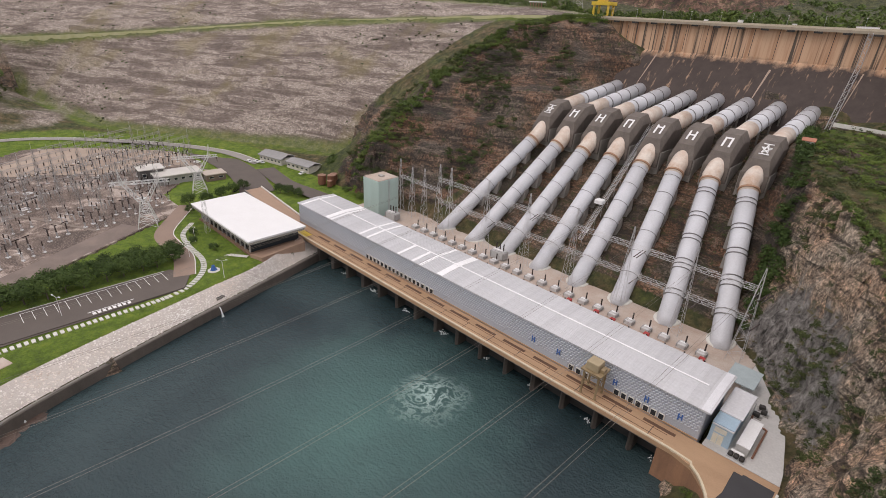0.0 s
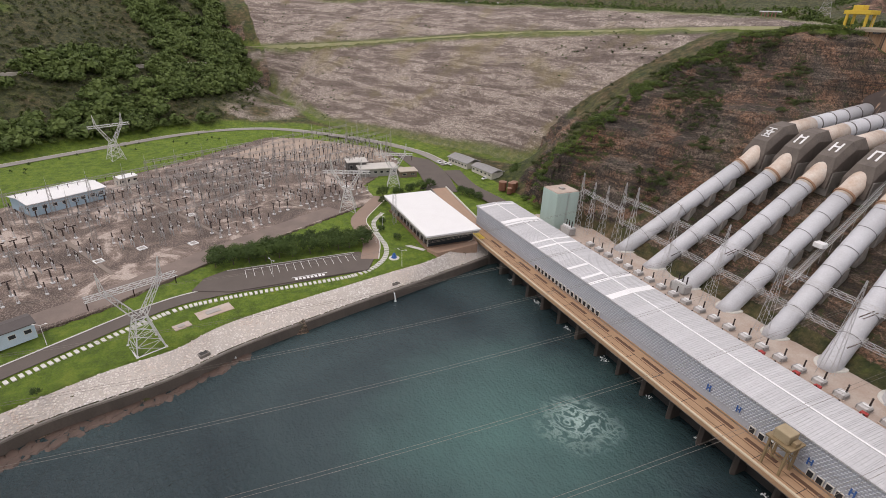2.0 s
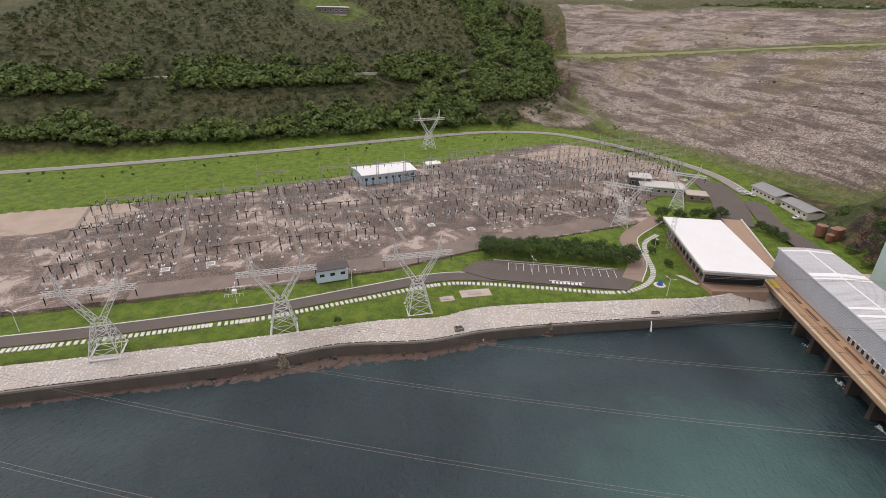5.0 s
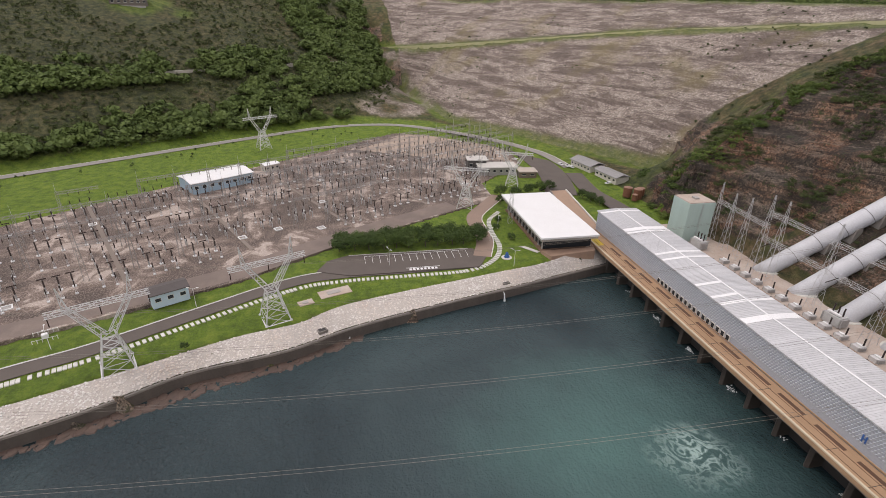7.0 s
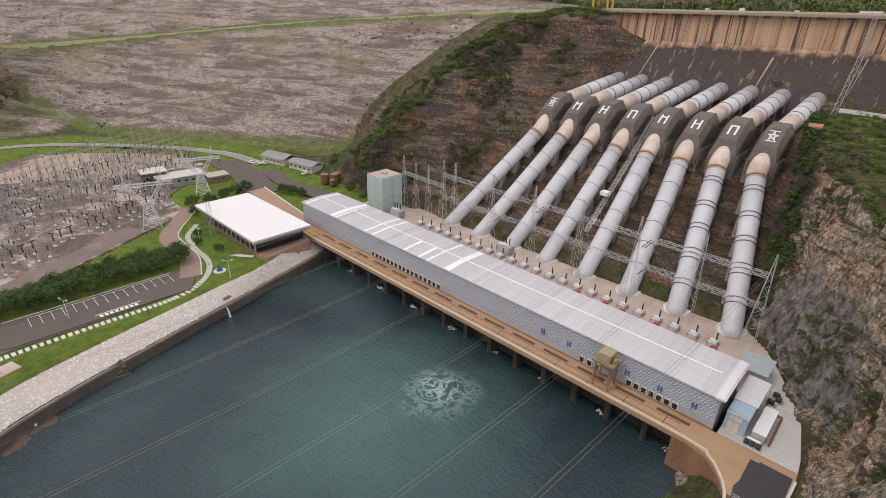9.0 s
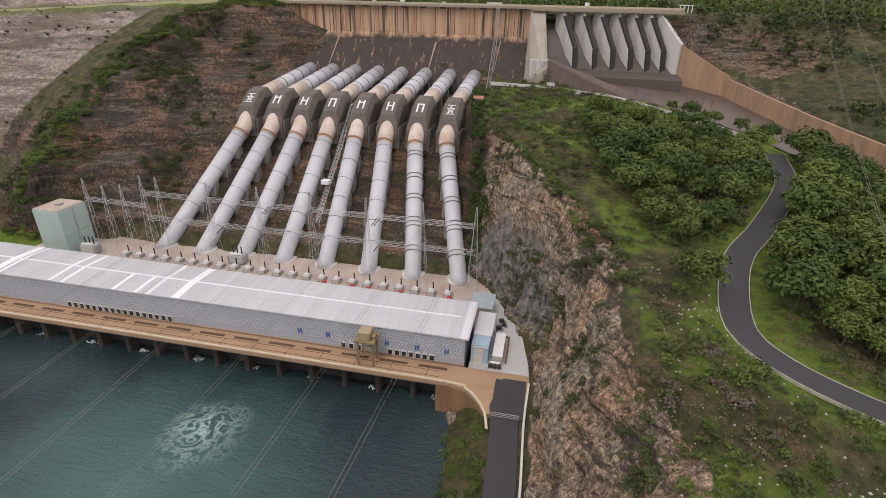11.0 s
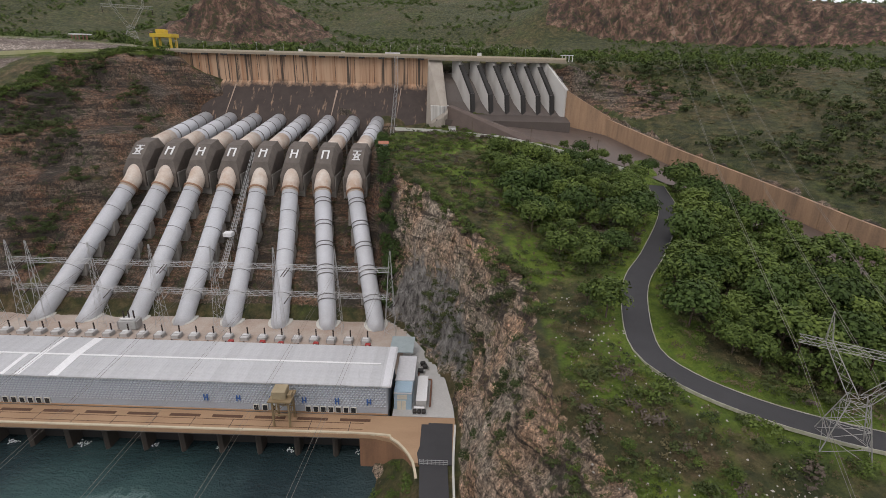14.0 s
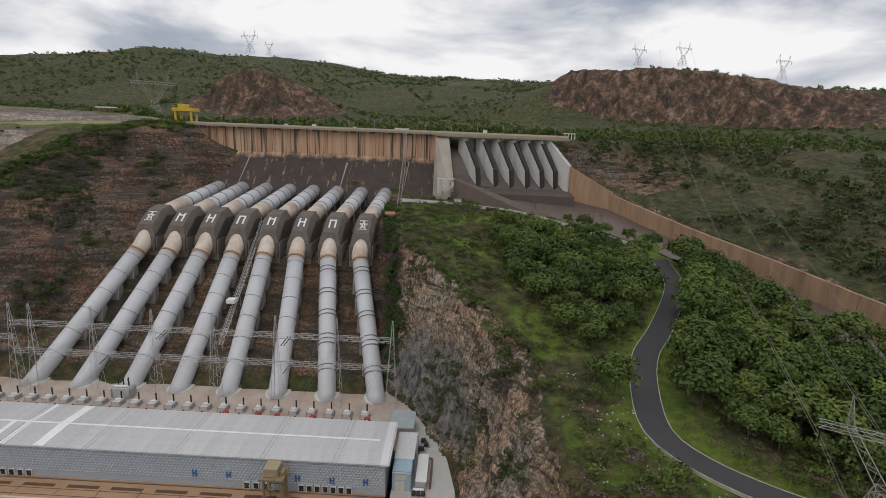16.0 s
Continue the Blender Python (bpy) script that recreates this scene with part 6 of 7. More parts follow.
# ---- buildings beyond and inside the yard ----
def block(name, label, x, y, z, turn, w, d, h, wall, roof_mat, over=0.5, pitch=0.0, bays=4, cat="building"):
    t = thing(name, label, cat, (x, y, z), turn)
    part("wall", fresh(-w / 2, w / 2, -d / 2, d / 2, -0.5, h), wall, t)
    if pitch:
        bm = profile_x(bmesh.new(), [(-d / 2 - over, h), (0, h + pitch), (d / 2 + over, h), (d / 2 + over, h + 0.25), (0, h + pitch + 0.3), (-d / 2 - over, h + 0.25)], -w / 2 - over, w / 2 + over)
        part("roof", bm, roof_mat, t)
    else:
        part("roof", fresh(-w / 2 - over, w / 2 + over, -d / 2 - over, d / 2 + over, h, h + 0.5, 0.05), roof_mat, t)
    for k in range(bays):
        x0 = -w / 2 + (k + 0.25) * w / bays
        for yy in (-d / 2, d / 2):
            q = part("window", fresh(x0, x0 + w / bays * 0.5, yy - 0.06, yy + 0.06, h * 0.38, h * 0.72), KERB, t)
            part("pane", fresh(x0 + 0.12, x0 + w / bays * 0.5 - 0.12, yy - 0.09, yy + 0.09, h * 0.42, h * 0.69), GLASS, q)
    part("door", fresh(-w / 2 - 0.06, -w / 2 + 0.06, -0.6, 0.6, 0, 2.1), worn("grey door", (0.25, 0.25, 0.25), (0.15, 0.15, 0.15), 1, 5), t)
    return t


GREYROOF = worn("grey fibre-cement roofing", (0.27, 0.265, 0.26), (0.15, 0.145, 0.14), 0.4, 3)
DARKROOF = worn("dark slate-brown roofing", (0.085, 0.072, 0.068), (0.05, 0.042, 0.04), 0.5, 3)
CREAM = worn("cream wall paint", (0.56, 0.53, 0.47), (0.38, 0.34, 0.28), 0.4, 4)
block("relay_house", "pale blue relay house with a white roof in the switchyard", -279.5, -67, 8.7, 124, 32, 18, 5.2, BLUEWALL, WHITE, 0.8, 1.2, 8)
block("small_store", "small white store beside the relay house", -303, -42, 8.7, 124, 9, 6, 3.6, CREAM, WHITE, 0.4, 0.6, 3)
block("switch_hut", "pale blue hut with a dark roof beside the road", -156.5, -58.5, 8.7, 118, 11, 6.5, 4.2, worn("pale sky-blue paint", (0.50, 0.62, 0.70), (0.36, 0.46, 0.53), 0.3, 4, rough=0.6), DARKROOF, 0.5, 0.9, 3)
ctrl = block("control_building", "low grey control building with a flat pale roof", -281, 90, 8.7, 84, 22, 11, 4.2, worn("grey panels", (0.33, 0.32, 0.30), (0.2, 0.19, 0.18), 0.5, 4), worn("pale flat roof", (0.55, 0.53, 0.49), (0.36, 0.33, 0.30), 0.2, 3), 0.8, 0, 6)
block("control_wing", "dark glazed upper wing of the control building", -290, 80, 8.7, 84, 11, 9, 6.2, worn("dark panels", (0.10, 0.095, 0.09), (0.06, 0.055, 0.05), 0.5, 4), worn("pale wing roof", (0.58, 0.56, 0.52), (0.4, 0.37, 0.34), 0.2, 3), 0.8, 0, 3)
block("canopy_store", "open brown store with a pale roof", -272, 106, 8.7, 84, 10, 8, 3.2, worn("brown store wall", (0.20, 0.15, 0.12), (0.12, 0.09, 0.07), 0.5, 4), worn("pale store roof", (0.46, 0.40, 0.34), (0.3, 0.25, 0.2), 0.2, 3), 0.6, 0, 2)
block("office_house", "white office house with a grey gabled roof", -281, 149, 9.2, 12, 19, 11, 3.6, CREAM, GREYROOF, 0.8, 2.0, 6)
block("workshop", "long grey-roofed workshop beside the lane", -258, 153, 9.2, 10, 19, 9, 3.4, CREAM, GREYROOF, 0.7, 1.4, 5)
for x, y, r, h in ((-228, 146, 2.2, 5.0), (-224, 149.5, 2.2, 5.2), (-227, 153, 2.0, 4.6), (-221.5, 146.5, 1.4, 3.2)):
    t = thing("oil_tank", "rust-brown cylindrical oil tank", "tank", (x, y, 9.2), group="rusty oil tanks")
    bm = bmesh.new()
    tube(bm, [(0, 0, 0), (0, 0, h)], [r, r], 20)
    part("shell", bm, worn("rust-brown paint", (0.20, 0.085, 0.05), (0.11, 0.05, 0.035), 0.5, 4, rough=0.6), t)
    bm = bmesh.new()
    tube(bm, [(0, 0, h), (0, 0, h + 0.5)], [r * 1.03, 0.3], 20)
    part("lid", bm, worn("rusty lid", (0.28, 0.16, 0.11), (0.15, 0.08, 0.05), 0.5, 4), t)


def car(x, y, z, turn, paint, label):
    t = thing("car", label, "car", (x, y, z), turn, group="parked cars")
    bm = profile_x(bmesh.new(), [(-2.1, 0.35), (-2.15, 0.8), (-1.2, 0.95), (-0.55, 1.45), (1.0, 1.47), (1.75, 1.0), (2.1, 0.9), (2.1, 0.35)], -0.85, 0.85)
    bmesh.ops.bevel(bm, geom=bm.edges[:], offset=0.07, segments=1, affect="EDGES")
    part("body", bm, paint, t)
    part("windscreen", profile_x(bmesh.new(), [(-1.22, 0.97), (-0.62, 1.42), (-0.58, 1.40), (-1.15, 0.95)], -0.72, 0.72), GLASS, t)
    for yy in (-1.3, 1.3):
        for xx in (-0.86, 0.7):
            bm = bmesh.new()
            tube(bm, [(xx, yy, 0.32), (xx + 0.16, yy, 0.32)], [0.32, 0.32], 12)
            part("wheel", bm, DARK, t)
    for yy in (-2.14, 2.08):
        part("lamp", fresh(-0.7, -0.4, yy, yy + 0.05, 0.62, 0.76), RED if yy > 0 else WHITE, t)


def along(p, q):
    return math.degrees(math.atan2(q[1] - p[1], q[0] - p[0])) - 90


carwhite = worn("white car paint", (0.72, 0.72, 0.71), (0.6, 0.6, 0.6), 1, 4, rough=0.25, relief=0)
for x, y, tn in ((-286, 137.5, 100), (-283, 139.5, 100), (-289.5, 135, 95)):
    car(x, y, 9.15, tn, carwhite, "white car parked by the office")
car(-249, 146.5, 9.2, 15, carwhite, "white car parked by the workshop")
car(-244, 105, 9.05, 40, worn("dark car paint", (0.04, 0.045, 0.05), (0.03, 0.03, 0.03), 1, 4, rough=0.25, relief=0), "dark car beside the trees")
for x, y in ((-470, 241), (-437, 256)):
    car(x, y, 107.0, 60, carwhite, "white car on the embankment road")

# lamps, small garden things
for x, y, z in ((-171, 15, 7.5), (-198, 66, 7.9), (-163, 62, 7.5), (-110, -140, 7.3), (-135, -84, 7.3), (-152, -49.5, 7.3), (-186, 59, 7.6)):
    t = thing("street_lamp", "white post lamp with paired arms", "lamp", (x, y, z), rr.uniform(0, 90), group="post lamps on the bank")
    bm = bmesh.new()
    bar(bm, (0, 0, 0), (0, 0, 7), 0.2, 6, 0.12)
    part("post", bm, WHITE, t)
    for s in (-1, 1):
        bm = bmesh.new()
        bar(bm, (0, 0, 6.8), (s * 1.3, 0, 7.3), 0.1)
        box(bm, s * 1.2, s * 1.9, -0.16, 0.16, 7.22, 7.4) if s > 0 else box(bm, -1.9, -1.2, -0.16, 0.16, 7.22, 7.4)
        part("arm", bm, WHITE, t)
ornament = thing("garden_ornament", "blue garden ornament on a round white base", "ornament", (-170.5, 61.5, 7.6))
bm = bmesh.new()
tube(bm, [(0, 0, 0), (0, 0, 0.35)], [2.2, 2.1], 24)
part("base", bm, KERB, ornament)
bm = bmesh.new()
for a in range(7):
    bar(bm, (math.cos(a * 0.9) * 0.9, math.sin(a * 0.9) * 0.9, 0.3), (math.cos(a * 0.9 + 1.5) * 0.4, math.sin(a * 0.9 + 1.5) * 0.4, 2.3), 0.75, 6, 0.3)
part("rock", bm, BLUE, ornament)
fence = thing("pump_enclosure", "small white-fenced enclosure with a pump", "enclosure", (-141, -88, 7.6), 112)
for k in range(6):
    for s in (-2.4, 2.4):
        part("post", fresh(-3 + k * 1.2, -2.86 + k * 1.2, s, s + 0.14, 0, 1.2), WHITE, fence)
for s in (-2.4, 2.4):
    part("rail", fresh(-3, 3.1, s, s + 0.1, 1.0, 1.1), WHITE, fence)
part("pump", fresh(-0.8, 0.8, -0.7, 0.7, 0, 1.4, 0.15), WHITE, fence)
mast = thing("lattice_mast", "slim galvanised lattice mast beside the hall", "mast", (-203, 73.3, 8.2))
part("mast", lattice(bmesh.new(), (0, 0, 0), (0, 0, 15), 1.7, 1.2, 9, 0.13), STEEL, mast)
ribbon("path", [(-190, 63, 7.8), (-185, 66.5, 7.8), (-180, 70, 7.9), (-172, 75.5, 8.2)], 1.8, 0.25, KERB, "pale garden path to the hall", "path")

ribbon("road", [(-330, -330, 48.5), (-372, -250, 48.5), (-421, -165, 48.5), (-469, -85, 48.5), (-521, -10, 48.5), (-572, 36, 43)], 4.0, 0.6, worn("pale hill track", (0.40, 0.37, 0.32), (0.3, 0.27, 0.22), 0.3, 3), "pale track through the hillside woods", "road", thick=2.5)
zz = float(land(-545, -178))
hh = block("hill_house", "low hilltop house with a wide pale roof", -552, -180, zz + 0.5, 108, 30, 14, 6.0, worn("dark house wall", (0.14, 0.12, 0.10), (0.09, 0.08, 0.07), 0.5, 4), worn("pale house roof", (0.50, 0.48, 0.45), (0.36, 0.33, 0.3), 0.3, 3), 1.2, 0.8, 6)
part("terrace", fresh(-13, 13, -9, 9, -5, 0.05), CONCRETE, hh)


# ---- plants ----
def leaf_material(name, dark, mid, light):
    m, n, l, b = nodes_of(name, 0.75)
    g, o = n.new("ShaderNodeNewGeometry"), n.new("ShaderNodeObjectInfo")
    c = ramp(n, l, g.outputs["Random Per Island"], [(0.0, dark), (0.55, mid), (1.0, light)])
    c = mix(n, l, 0.45, c, ramp(n, l, o.outputs["Random"], [(0, dark), (0.6, mid), (1, light)]))
    patch = grain(n, l, 0.06, 3)
    c = mix(n, l, ramp(n, l, patch, [(0.4, (0, 0, 0)), (0.65, (0.55, 0.55, 0.55))]), c, light)
    l.new(c, b.inputs["Base Color"])
    b.inputs["Specular IOR Level"].default_value = 0.25
    return m


LEAF = leaf_material("tree leaves", (0.021, 0.038, 0.009), (0.064, 0.102, 0.022), (0.155, 0.205, 0.042))
DARKLEAF = leaf_material("dark tree leaves", (0.018, 0.034, 0.009), (0.040, 0.072, 0.016), (0.080, 0.122, 0.026))
FARLEAF = leaf_material("far tree leaves", (0.022, 0.038, 0.012), (0.060, 0.096, 0.024), (0.135, 0.180, 0.048))
SCRUB = leaf_material("scrub leaves", (0.020, 0.032, 0.010), (0.048, 0.072, 0.020), (0.105, 0.120, 0.040))
BARK = worn("bark", (0.12, 0.09, 0.065), (0.06, 0.045, 0.035), 1, 6, relief=0.03)
TUFT = leaf_material("dry tufts", (0.06, 0.055, 0.022), (0.13, 0.115, 0.05), (0.24, 0.20, 0.11))
NR = np.random.RandomState(11)


def crown(r, h, clumps, per, leaf, squash=0.75):
    """Leaf quads of one crown: uneven clumps round a hollow centre, as an array of corners."""
    d = NR.normal(size=(clumps, 3))
    d /= np.linalg.norm(d, axis=1)[:, None]
    d[:, 2] = np.where(d[:, 2] < -0.35, -d[:, 2], d[:, 2])
    c = d * (r * NR.uniform(0.45, 0.98, (clumps, 1))) * np.array([1, 1, squash]) + np.array([0, 0, h])
    cr = r * NR.uniform(0.22, 0.42, clumps)
    k = np.repeat(np.arange(clumps), per)
    e = NR.normal(size=(len(k), 3))
    e /= np.linalg.norm(e, axis=1)[:, None]
    p = c[k] + e * cr[k][:, None] * NR.uniform(0.55, 1.05, (len(k), 1)) * np.array([1, 1, 0.8])
    nrm = e * 0.8 + d[k] * 0.4 + np.array([0, 0, 0.45]) + NR.normal(size=e.shape) * 0.45
    return leaves(p, nrm, leaf * NR.uniform(0.6, 1.35, len(k)))


def leaves(p, nrm, size):
    nrm = nrm / np.linalg.norm(nrm, axis=1)[:, None]
    t = np.cross(nrm, NR.normal(size=nrm.shape))
    t /= np.linalg.norm(t, axis=1)[:, None] + 1e-9
    b = np.cross(nrm, t)
    s = size[:, None] * 0.5
    return np.stack([p - t * s, p - b * s * 0.62, p + t * s, p + b * s * 0.62], 1)


def quad_mesh(name, q, material):
    q = q.reshape(-1, 4, 3)
    me = bpy.data.meshes.new(name)
    me.vertices.add(len(q) * 4)
    me.vertices.foreach_set("co", q.astype(np.float32).ravel())
    me.loops.add(len(q) * 4)
    me.loops.foreach_set("vertex_index", np.arange(len(q) * 4, dtype=np.int32))
    me.polygons.add(len(q))
    me.polygons.foreach_set("loop_start", np.arange(0, len(q) * 4, 4, dtype=np.int32))
    me.update(calc_edges=True)
    me.materials.append(material)
    return me


def scatter(name, spots, kinds, label, category, material, smin=0.7, smax=1.3):
    """Many plants joined into one object: spots as x, y, z rows; kinds as arrays of leaf corners."""
    out = []
    for k, kind in enumerate(kinds):
        s = spots[k::len(kinds)]
        if len(s) == 0:
            continue
        a, g = NR.uniform(0, 6.28, len(s)), NR.uniform(smin, smax, len(s))
        ca, sa = (np.cos(a) * g)[:, None, None], (np.sin(a) * g)[:, None, None]
        x, y, z = kind[None, ..., 0], kind[None, ..., 1], kind[None, ..., 2]
        out.append(np.stack([x * ca - y * sa + s[:, 0, None, None], x * sa + y * ca + s[:, 1, None, None], z * g[:, None, None] + s[:, 2, None, None]], -1).reshape(-1, 4, 3))
    ob = new(name, quad_mesh(name, np.concatenate(out), material))
    return tagged(ob, label, category, kind="stuff")


def sow(poly, count, keep=None, gap=0.0):
    """Random spots in a plan outline, on the ground."""
    p = np.array([q[:2] for q in poly])
    lo, hi = p.min(0), p.max(0)
    got = np.zeros((0, 2))
    for _ in range(12):
        c = NR.uniform(lo, hi, (count * 3, 2))
        c = c[inside(poly, c[:, 0], c[:, 1])]
        if keep is not None:
            c = c[keep(c[:, 0], c[:, 1])]
        if gap:
            for q in c:
                if len(got) < count and (len(got) == 0 or np.min(np.hypot(*(got - q).T)) > gap):
                    got = np.vstack([got, q])
        else:
            got = np.vstack([got, c])
        if len(got) >= count:
            break
    got = got[:count]
    h = relief(got[:, 0], got[:, 1])[0]
    return np.column_stack([got, h])


def tree_thing(r, h, clumps, per, leaf, mat, label, squash=0.75):
    t = thing("tree", label, "tree", group="trees")
    bm = bmesh.new()
    bar(bm, (0, 0, -0.6), (0.1, 0, h * 0.75), 0.5, 7, 0.24)
    for k in range(5):
        a = k * 1.3
        bar(bm, (0.05, 0, h * (0.4 + 0.07 * k)), (math.cos(a) * r * 0.6, math.sin(a) * r * 0.6, h * (0.8 + 0.06 * k)), 0.22, 5, 0.07)
    part("trunk", bm, BARK, t)
    c = new("crown", quad_mesh("crown", crown(r, h, clumps, per, leaf, squash), mat))
    c.parent = t
    return t


BROAD = "broad-crowned green tree on the hillside"
big = [tree_thing(4.6, 5.4, 46, 34, 0.85, LEAF, BROAD), tree_thing(3.8, 4.6, 40, 34, 0.75, LEAF, BROAD, 0.85), tree_thing(5.4, 5.6, 52, 36, 0.9, DARKLEAF, "wide dark green tree on the hillside", 0.62), tree_thing(3.0, 3.8, 30, 30, 0.65, LEAF, "small bright green tree on the hillside", 0.9)]
used = [False] * 4


def plant(k, x, y, z, s=1.0):
    m = pose(x, y, z, 0, 0, NR.uniform(0, 360)) @ Matrix.Diagonal((s, s, s * NR.uniform(0.9, 1.1), 1))
    if not used[k]:
        used[k] = True
        big[k].matrix_basis = m
    else:
        copy_thing(big[k], Matrix()).matrix_basis = m


GROVE_1 = [(14, 205), (18, 172), (25, 142), (33, 118), (40, 120), (53, 138), (66, 160), (70, 182), (62, 200), (44, 212), (25, 218)]
GROVE_2 = [(84, 190), (81, 166), (68, 140), (58, 122), (53, 108), (54, 96), (62, 87), (76, 80), (96, 74), (122, 80), (116, 110), (106, 140), (94, 168), (90, 186)]
for poly, count, gap, smin, smax in ((GROVE_1, 92, 4.4, 0.65, 1.15), (GROVE_2, 120, 4.6, 0.7, 1.25)):
    for x, y, z in sow(poly, count, None, gap):
        plant(int(NR.choice(4, p=(0.36, 0.26, 0.2, 0.18))), x, y, z, NR.uniform(smin, smax))
for x, y, s, k in ((36, 102, 1.0, 0), (33, 107, 0.8, 1), (31, 99, 0.7, 3), (22, 222, 0.5, 3), (50, 226, 0.6, 1), (56, 221, 0.7, 2), (64, 214, 0.7, 0), (72, 209, 0.8, 1), (80, 203, 0.7, 2), (-22, 232, 0.5, 3), (-26, 262, 0.6, 1), (30, 66, 0.45, 3), (44, 60, 0.5, 3), (37, 52, 0.5, 1)):
    plant(k, x, y, float(relief(np.array([x]), np.array([y]))[0][0]), s)
# clipped canopy beside the parking lot
round_tree = tree_thing(4.3, 3.9, 48, 34, 0.6, DARKLEAF, "round dense dark tree beside the parking lot", 0.72)
n0 = 0
for k in range(11):
    for row in (0, 1):
        x, y = -185.5 - row * 5.5 + NR.uniform(-0.8, 0.8), -3.5 + k * 5.7 + row * 2 + NR.uniform(-0.7, 0.7)
        m = pose(x, y, 7.7, 0, 0, NR.uniform(0, 360)) @ Matrix.Diagonal((1, 1, NR.uniform(0.85, 1.1), 1))
        if n0 == 0:
            round_tree.matrix_basis = m
        else:
            copy_thing(round_tree, Matrix()).matrix_basis = m
        n0 += 1
for x, y, s in ((-240, 80, 0.9), (-238, 88, 0.8), (-241, 96, 0.85), (-243, 103, 0.9), (-246, 110, 0.8), (-229, 77, 0.7), (-230, 122, 0.75), (-225, 124, 0.8), (-219, 126, 0.7), (-246, 166, 1.2), (-250, 170, 1.3), (-242, 170, 1.0), (-197, 65, 0.45), (-205, 68, 0.5), (-186, 68.5, 0.45), (-128, -47, 0.3)):
    copy_thing(round_tree, Matrix()).matrix_basis = pose(x, y, 8.0, 0, 0, NR.uniform(0, 360)) @ Matrix.Diagonal((s, s, s, 1))

# woods on the far hill, as one mass
far_kinds = [crown(4.6, 4.2, 16, 11, 2.0), crown(3.8, 3.6, 14, 11, 1.7, 0.9), crown(5.2, 4.6, 18, 11, 2.2, 0.65)]


def woods(x, y):
    z = land(x, y)
    k = (x + 400) * -0.35 + y
    clear = np.hypot(x + 545, y + 178) > 48
    dense = (z < np.clip(34 + (y + 60) * 0.12, 22, 46) + rough(x, y, 45) * 14) | ((k > 20) & (z < 110) & (rough(x, y, 45, 3) > -0.25)) | ((z > 40) & (z < 56) & (rough(x, y, 20, 2) > -0.1))
    return clear & dense & (z > 11.5) & ~((z > 15) & (z < 26) & (y > -25))


scatter("woods", sow(HILL, 2900, woods), far_kinds, "dense green woods on the hill across the yard", "woods", FARLEAF, 0.35, 1.3)
shrub_kinds = [crown(1.3, 0.7, 10, 15, 0.38, 0.7), crown(1.7, 0.8, 12, 16, 0.40, 0.6), crown(0.9, 0.5, 8, 13, 0.32, 0.8)]
tuft_kinds = [crown(0.8, 0.2, 7, 10, 0.30, 0.5), crown(1.1, 0.25, 8, 11, 0.32, 0.45)]
scatter("scrub", sow(HILL, 6500, lambda x, y: (land(x, y) > 12) & (np.hypot(x + 545, y + 178) > 40)), [crown(1.8, 1.0, 7, 7, 1.0, 0.7), crown(1.3, 0.7, 6, 6, 0.9, 0.7)], "sparse scrub on the brown hillside", "scrub", SCRUB, 0.5, 1.5)
# near hill: shrubs, tufts, growth in the cliffs
NEARHILL = [(-34, 228), (-34, 268), (0, 262), (46, 228), (74, 206), (84, 195), (118, 80), (120, 30), (40, 20), (26, 20), (20, 60), (15, 95), (20, 112), (10, 134), (-2, 160), (-22, 198)]
off_road = lambda x, y: np.min([np.hypot(x - a[0], y - a[1]) for a in smooth_line(HILL_ROAD, 2)], axis=0) > 5.0
scatter("scrub", sow(NEARHILL, 1100, lambda x, y: off_road(x, y) & (rough(x, y, 16, 3) > -0.12)), shrub_kinds, "low scrub bushes on the near hill", "scrub", SCRUB, 0.4, 1.35)
scatter("scrub", sow(NEARHILL, 900, lambda x, y: off_road(x, y) & (rough(x + 40, y, 14, 3) > 0.0)), shrub_kinds, "fresh green bushes on the near hill", "scrub", LEAF, 0.4, 1.3)
scatter("dry_scrub", sow(NEARHILL, 260, lambda x, y: off_road(x, y) & (rough(x, y + 70, 18, 3) > 0.05)), shrub_kinds, "leafless grey-brown bushes on the near hill", "scrub", leaf_material("bare twigs", (0.06, 0.045, 0.034), (0.115, 0.09, 0.07), (0.17, 0.14, 0.11)), 0.5, 1.5)
scatter("dry_grass", sow(NEARHILL, 4000, off_road), tuft_kinds, "dry grass tufts on the near hill", "grass", TUFT, 0.4, 1.1)
CLIFF = [(-18, 158), (-10, 147), (-1, 131), (4, 117), (5.5, 98), (5, 68), (4, 20), (26, 20), (22, 63), (18, 80), (17, 95), (22, 113), (13, 133), (2, 158), (-12, 180), (-26, 212), (-32, 212)]
scatter("scrub", sow(CLIFF, 520, lambda x, y: rough(x, y, 12, 3) > 0.05), shrub_kinds, "bushes growing in the rock cut", "scrub", SCRUB, 0.35, 1.3)
GULLY = [(-12, 166), (-4, 160), (4, 146), (10, 130), (13, 118), (17, 122), (12, 138), (4, 154), (-6, 170)]
scatter("scrub", sow(GULLY, 60), shrub_kinds, "green bushes in the gully behind the grey buttress", "scrub", LEAF, 0.5, 1.5)
scatter("dry_grass", sow(CLIFF, 800), tuft_kinds, "dry tufts growing in the rock cut", "grass", TUFT, 0.35, 1.0)
EDGE = [(-22, 162), (-16, 164), (-28, 214), (-33, 250), (-38, 262), (-32, 225)]
scatter("scrub", sow(EDGE, 260), shrub_kinds, "dark bushes beside the last penstock", "scrub", DARKLEAF, 0.8, 1.9)
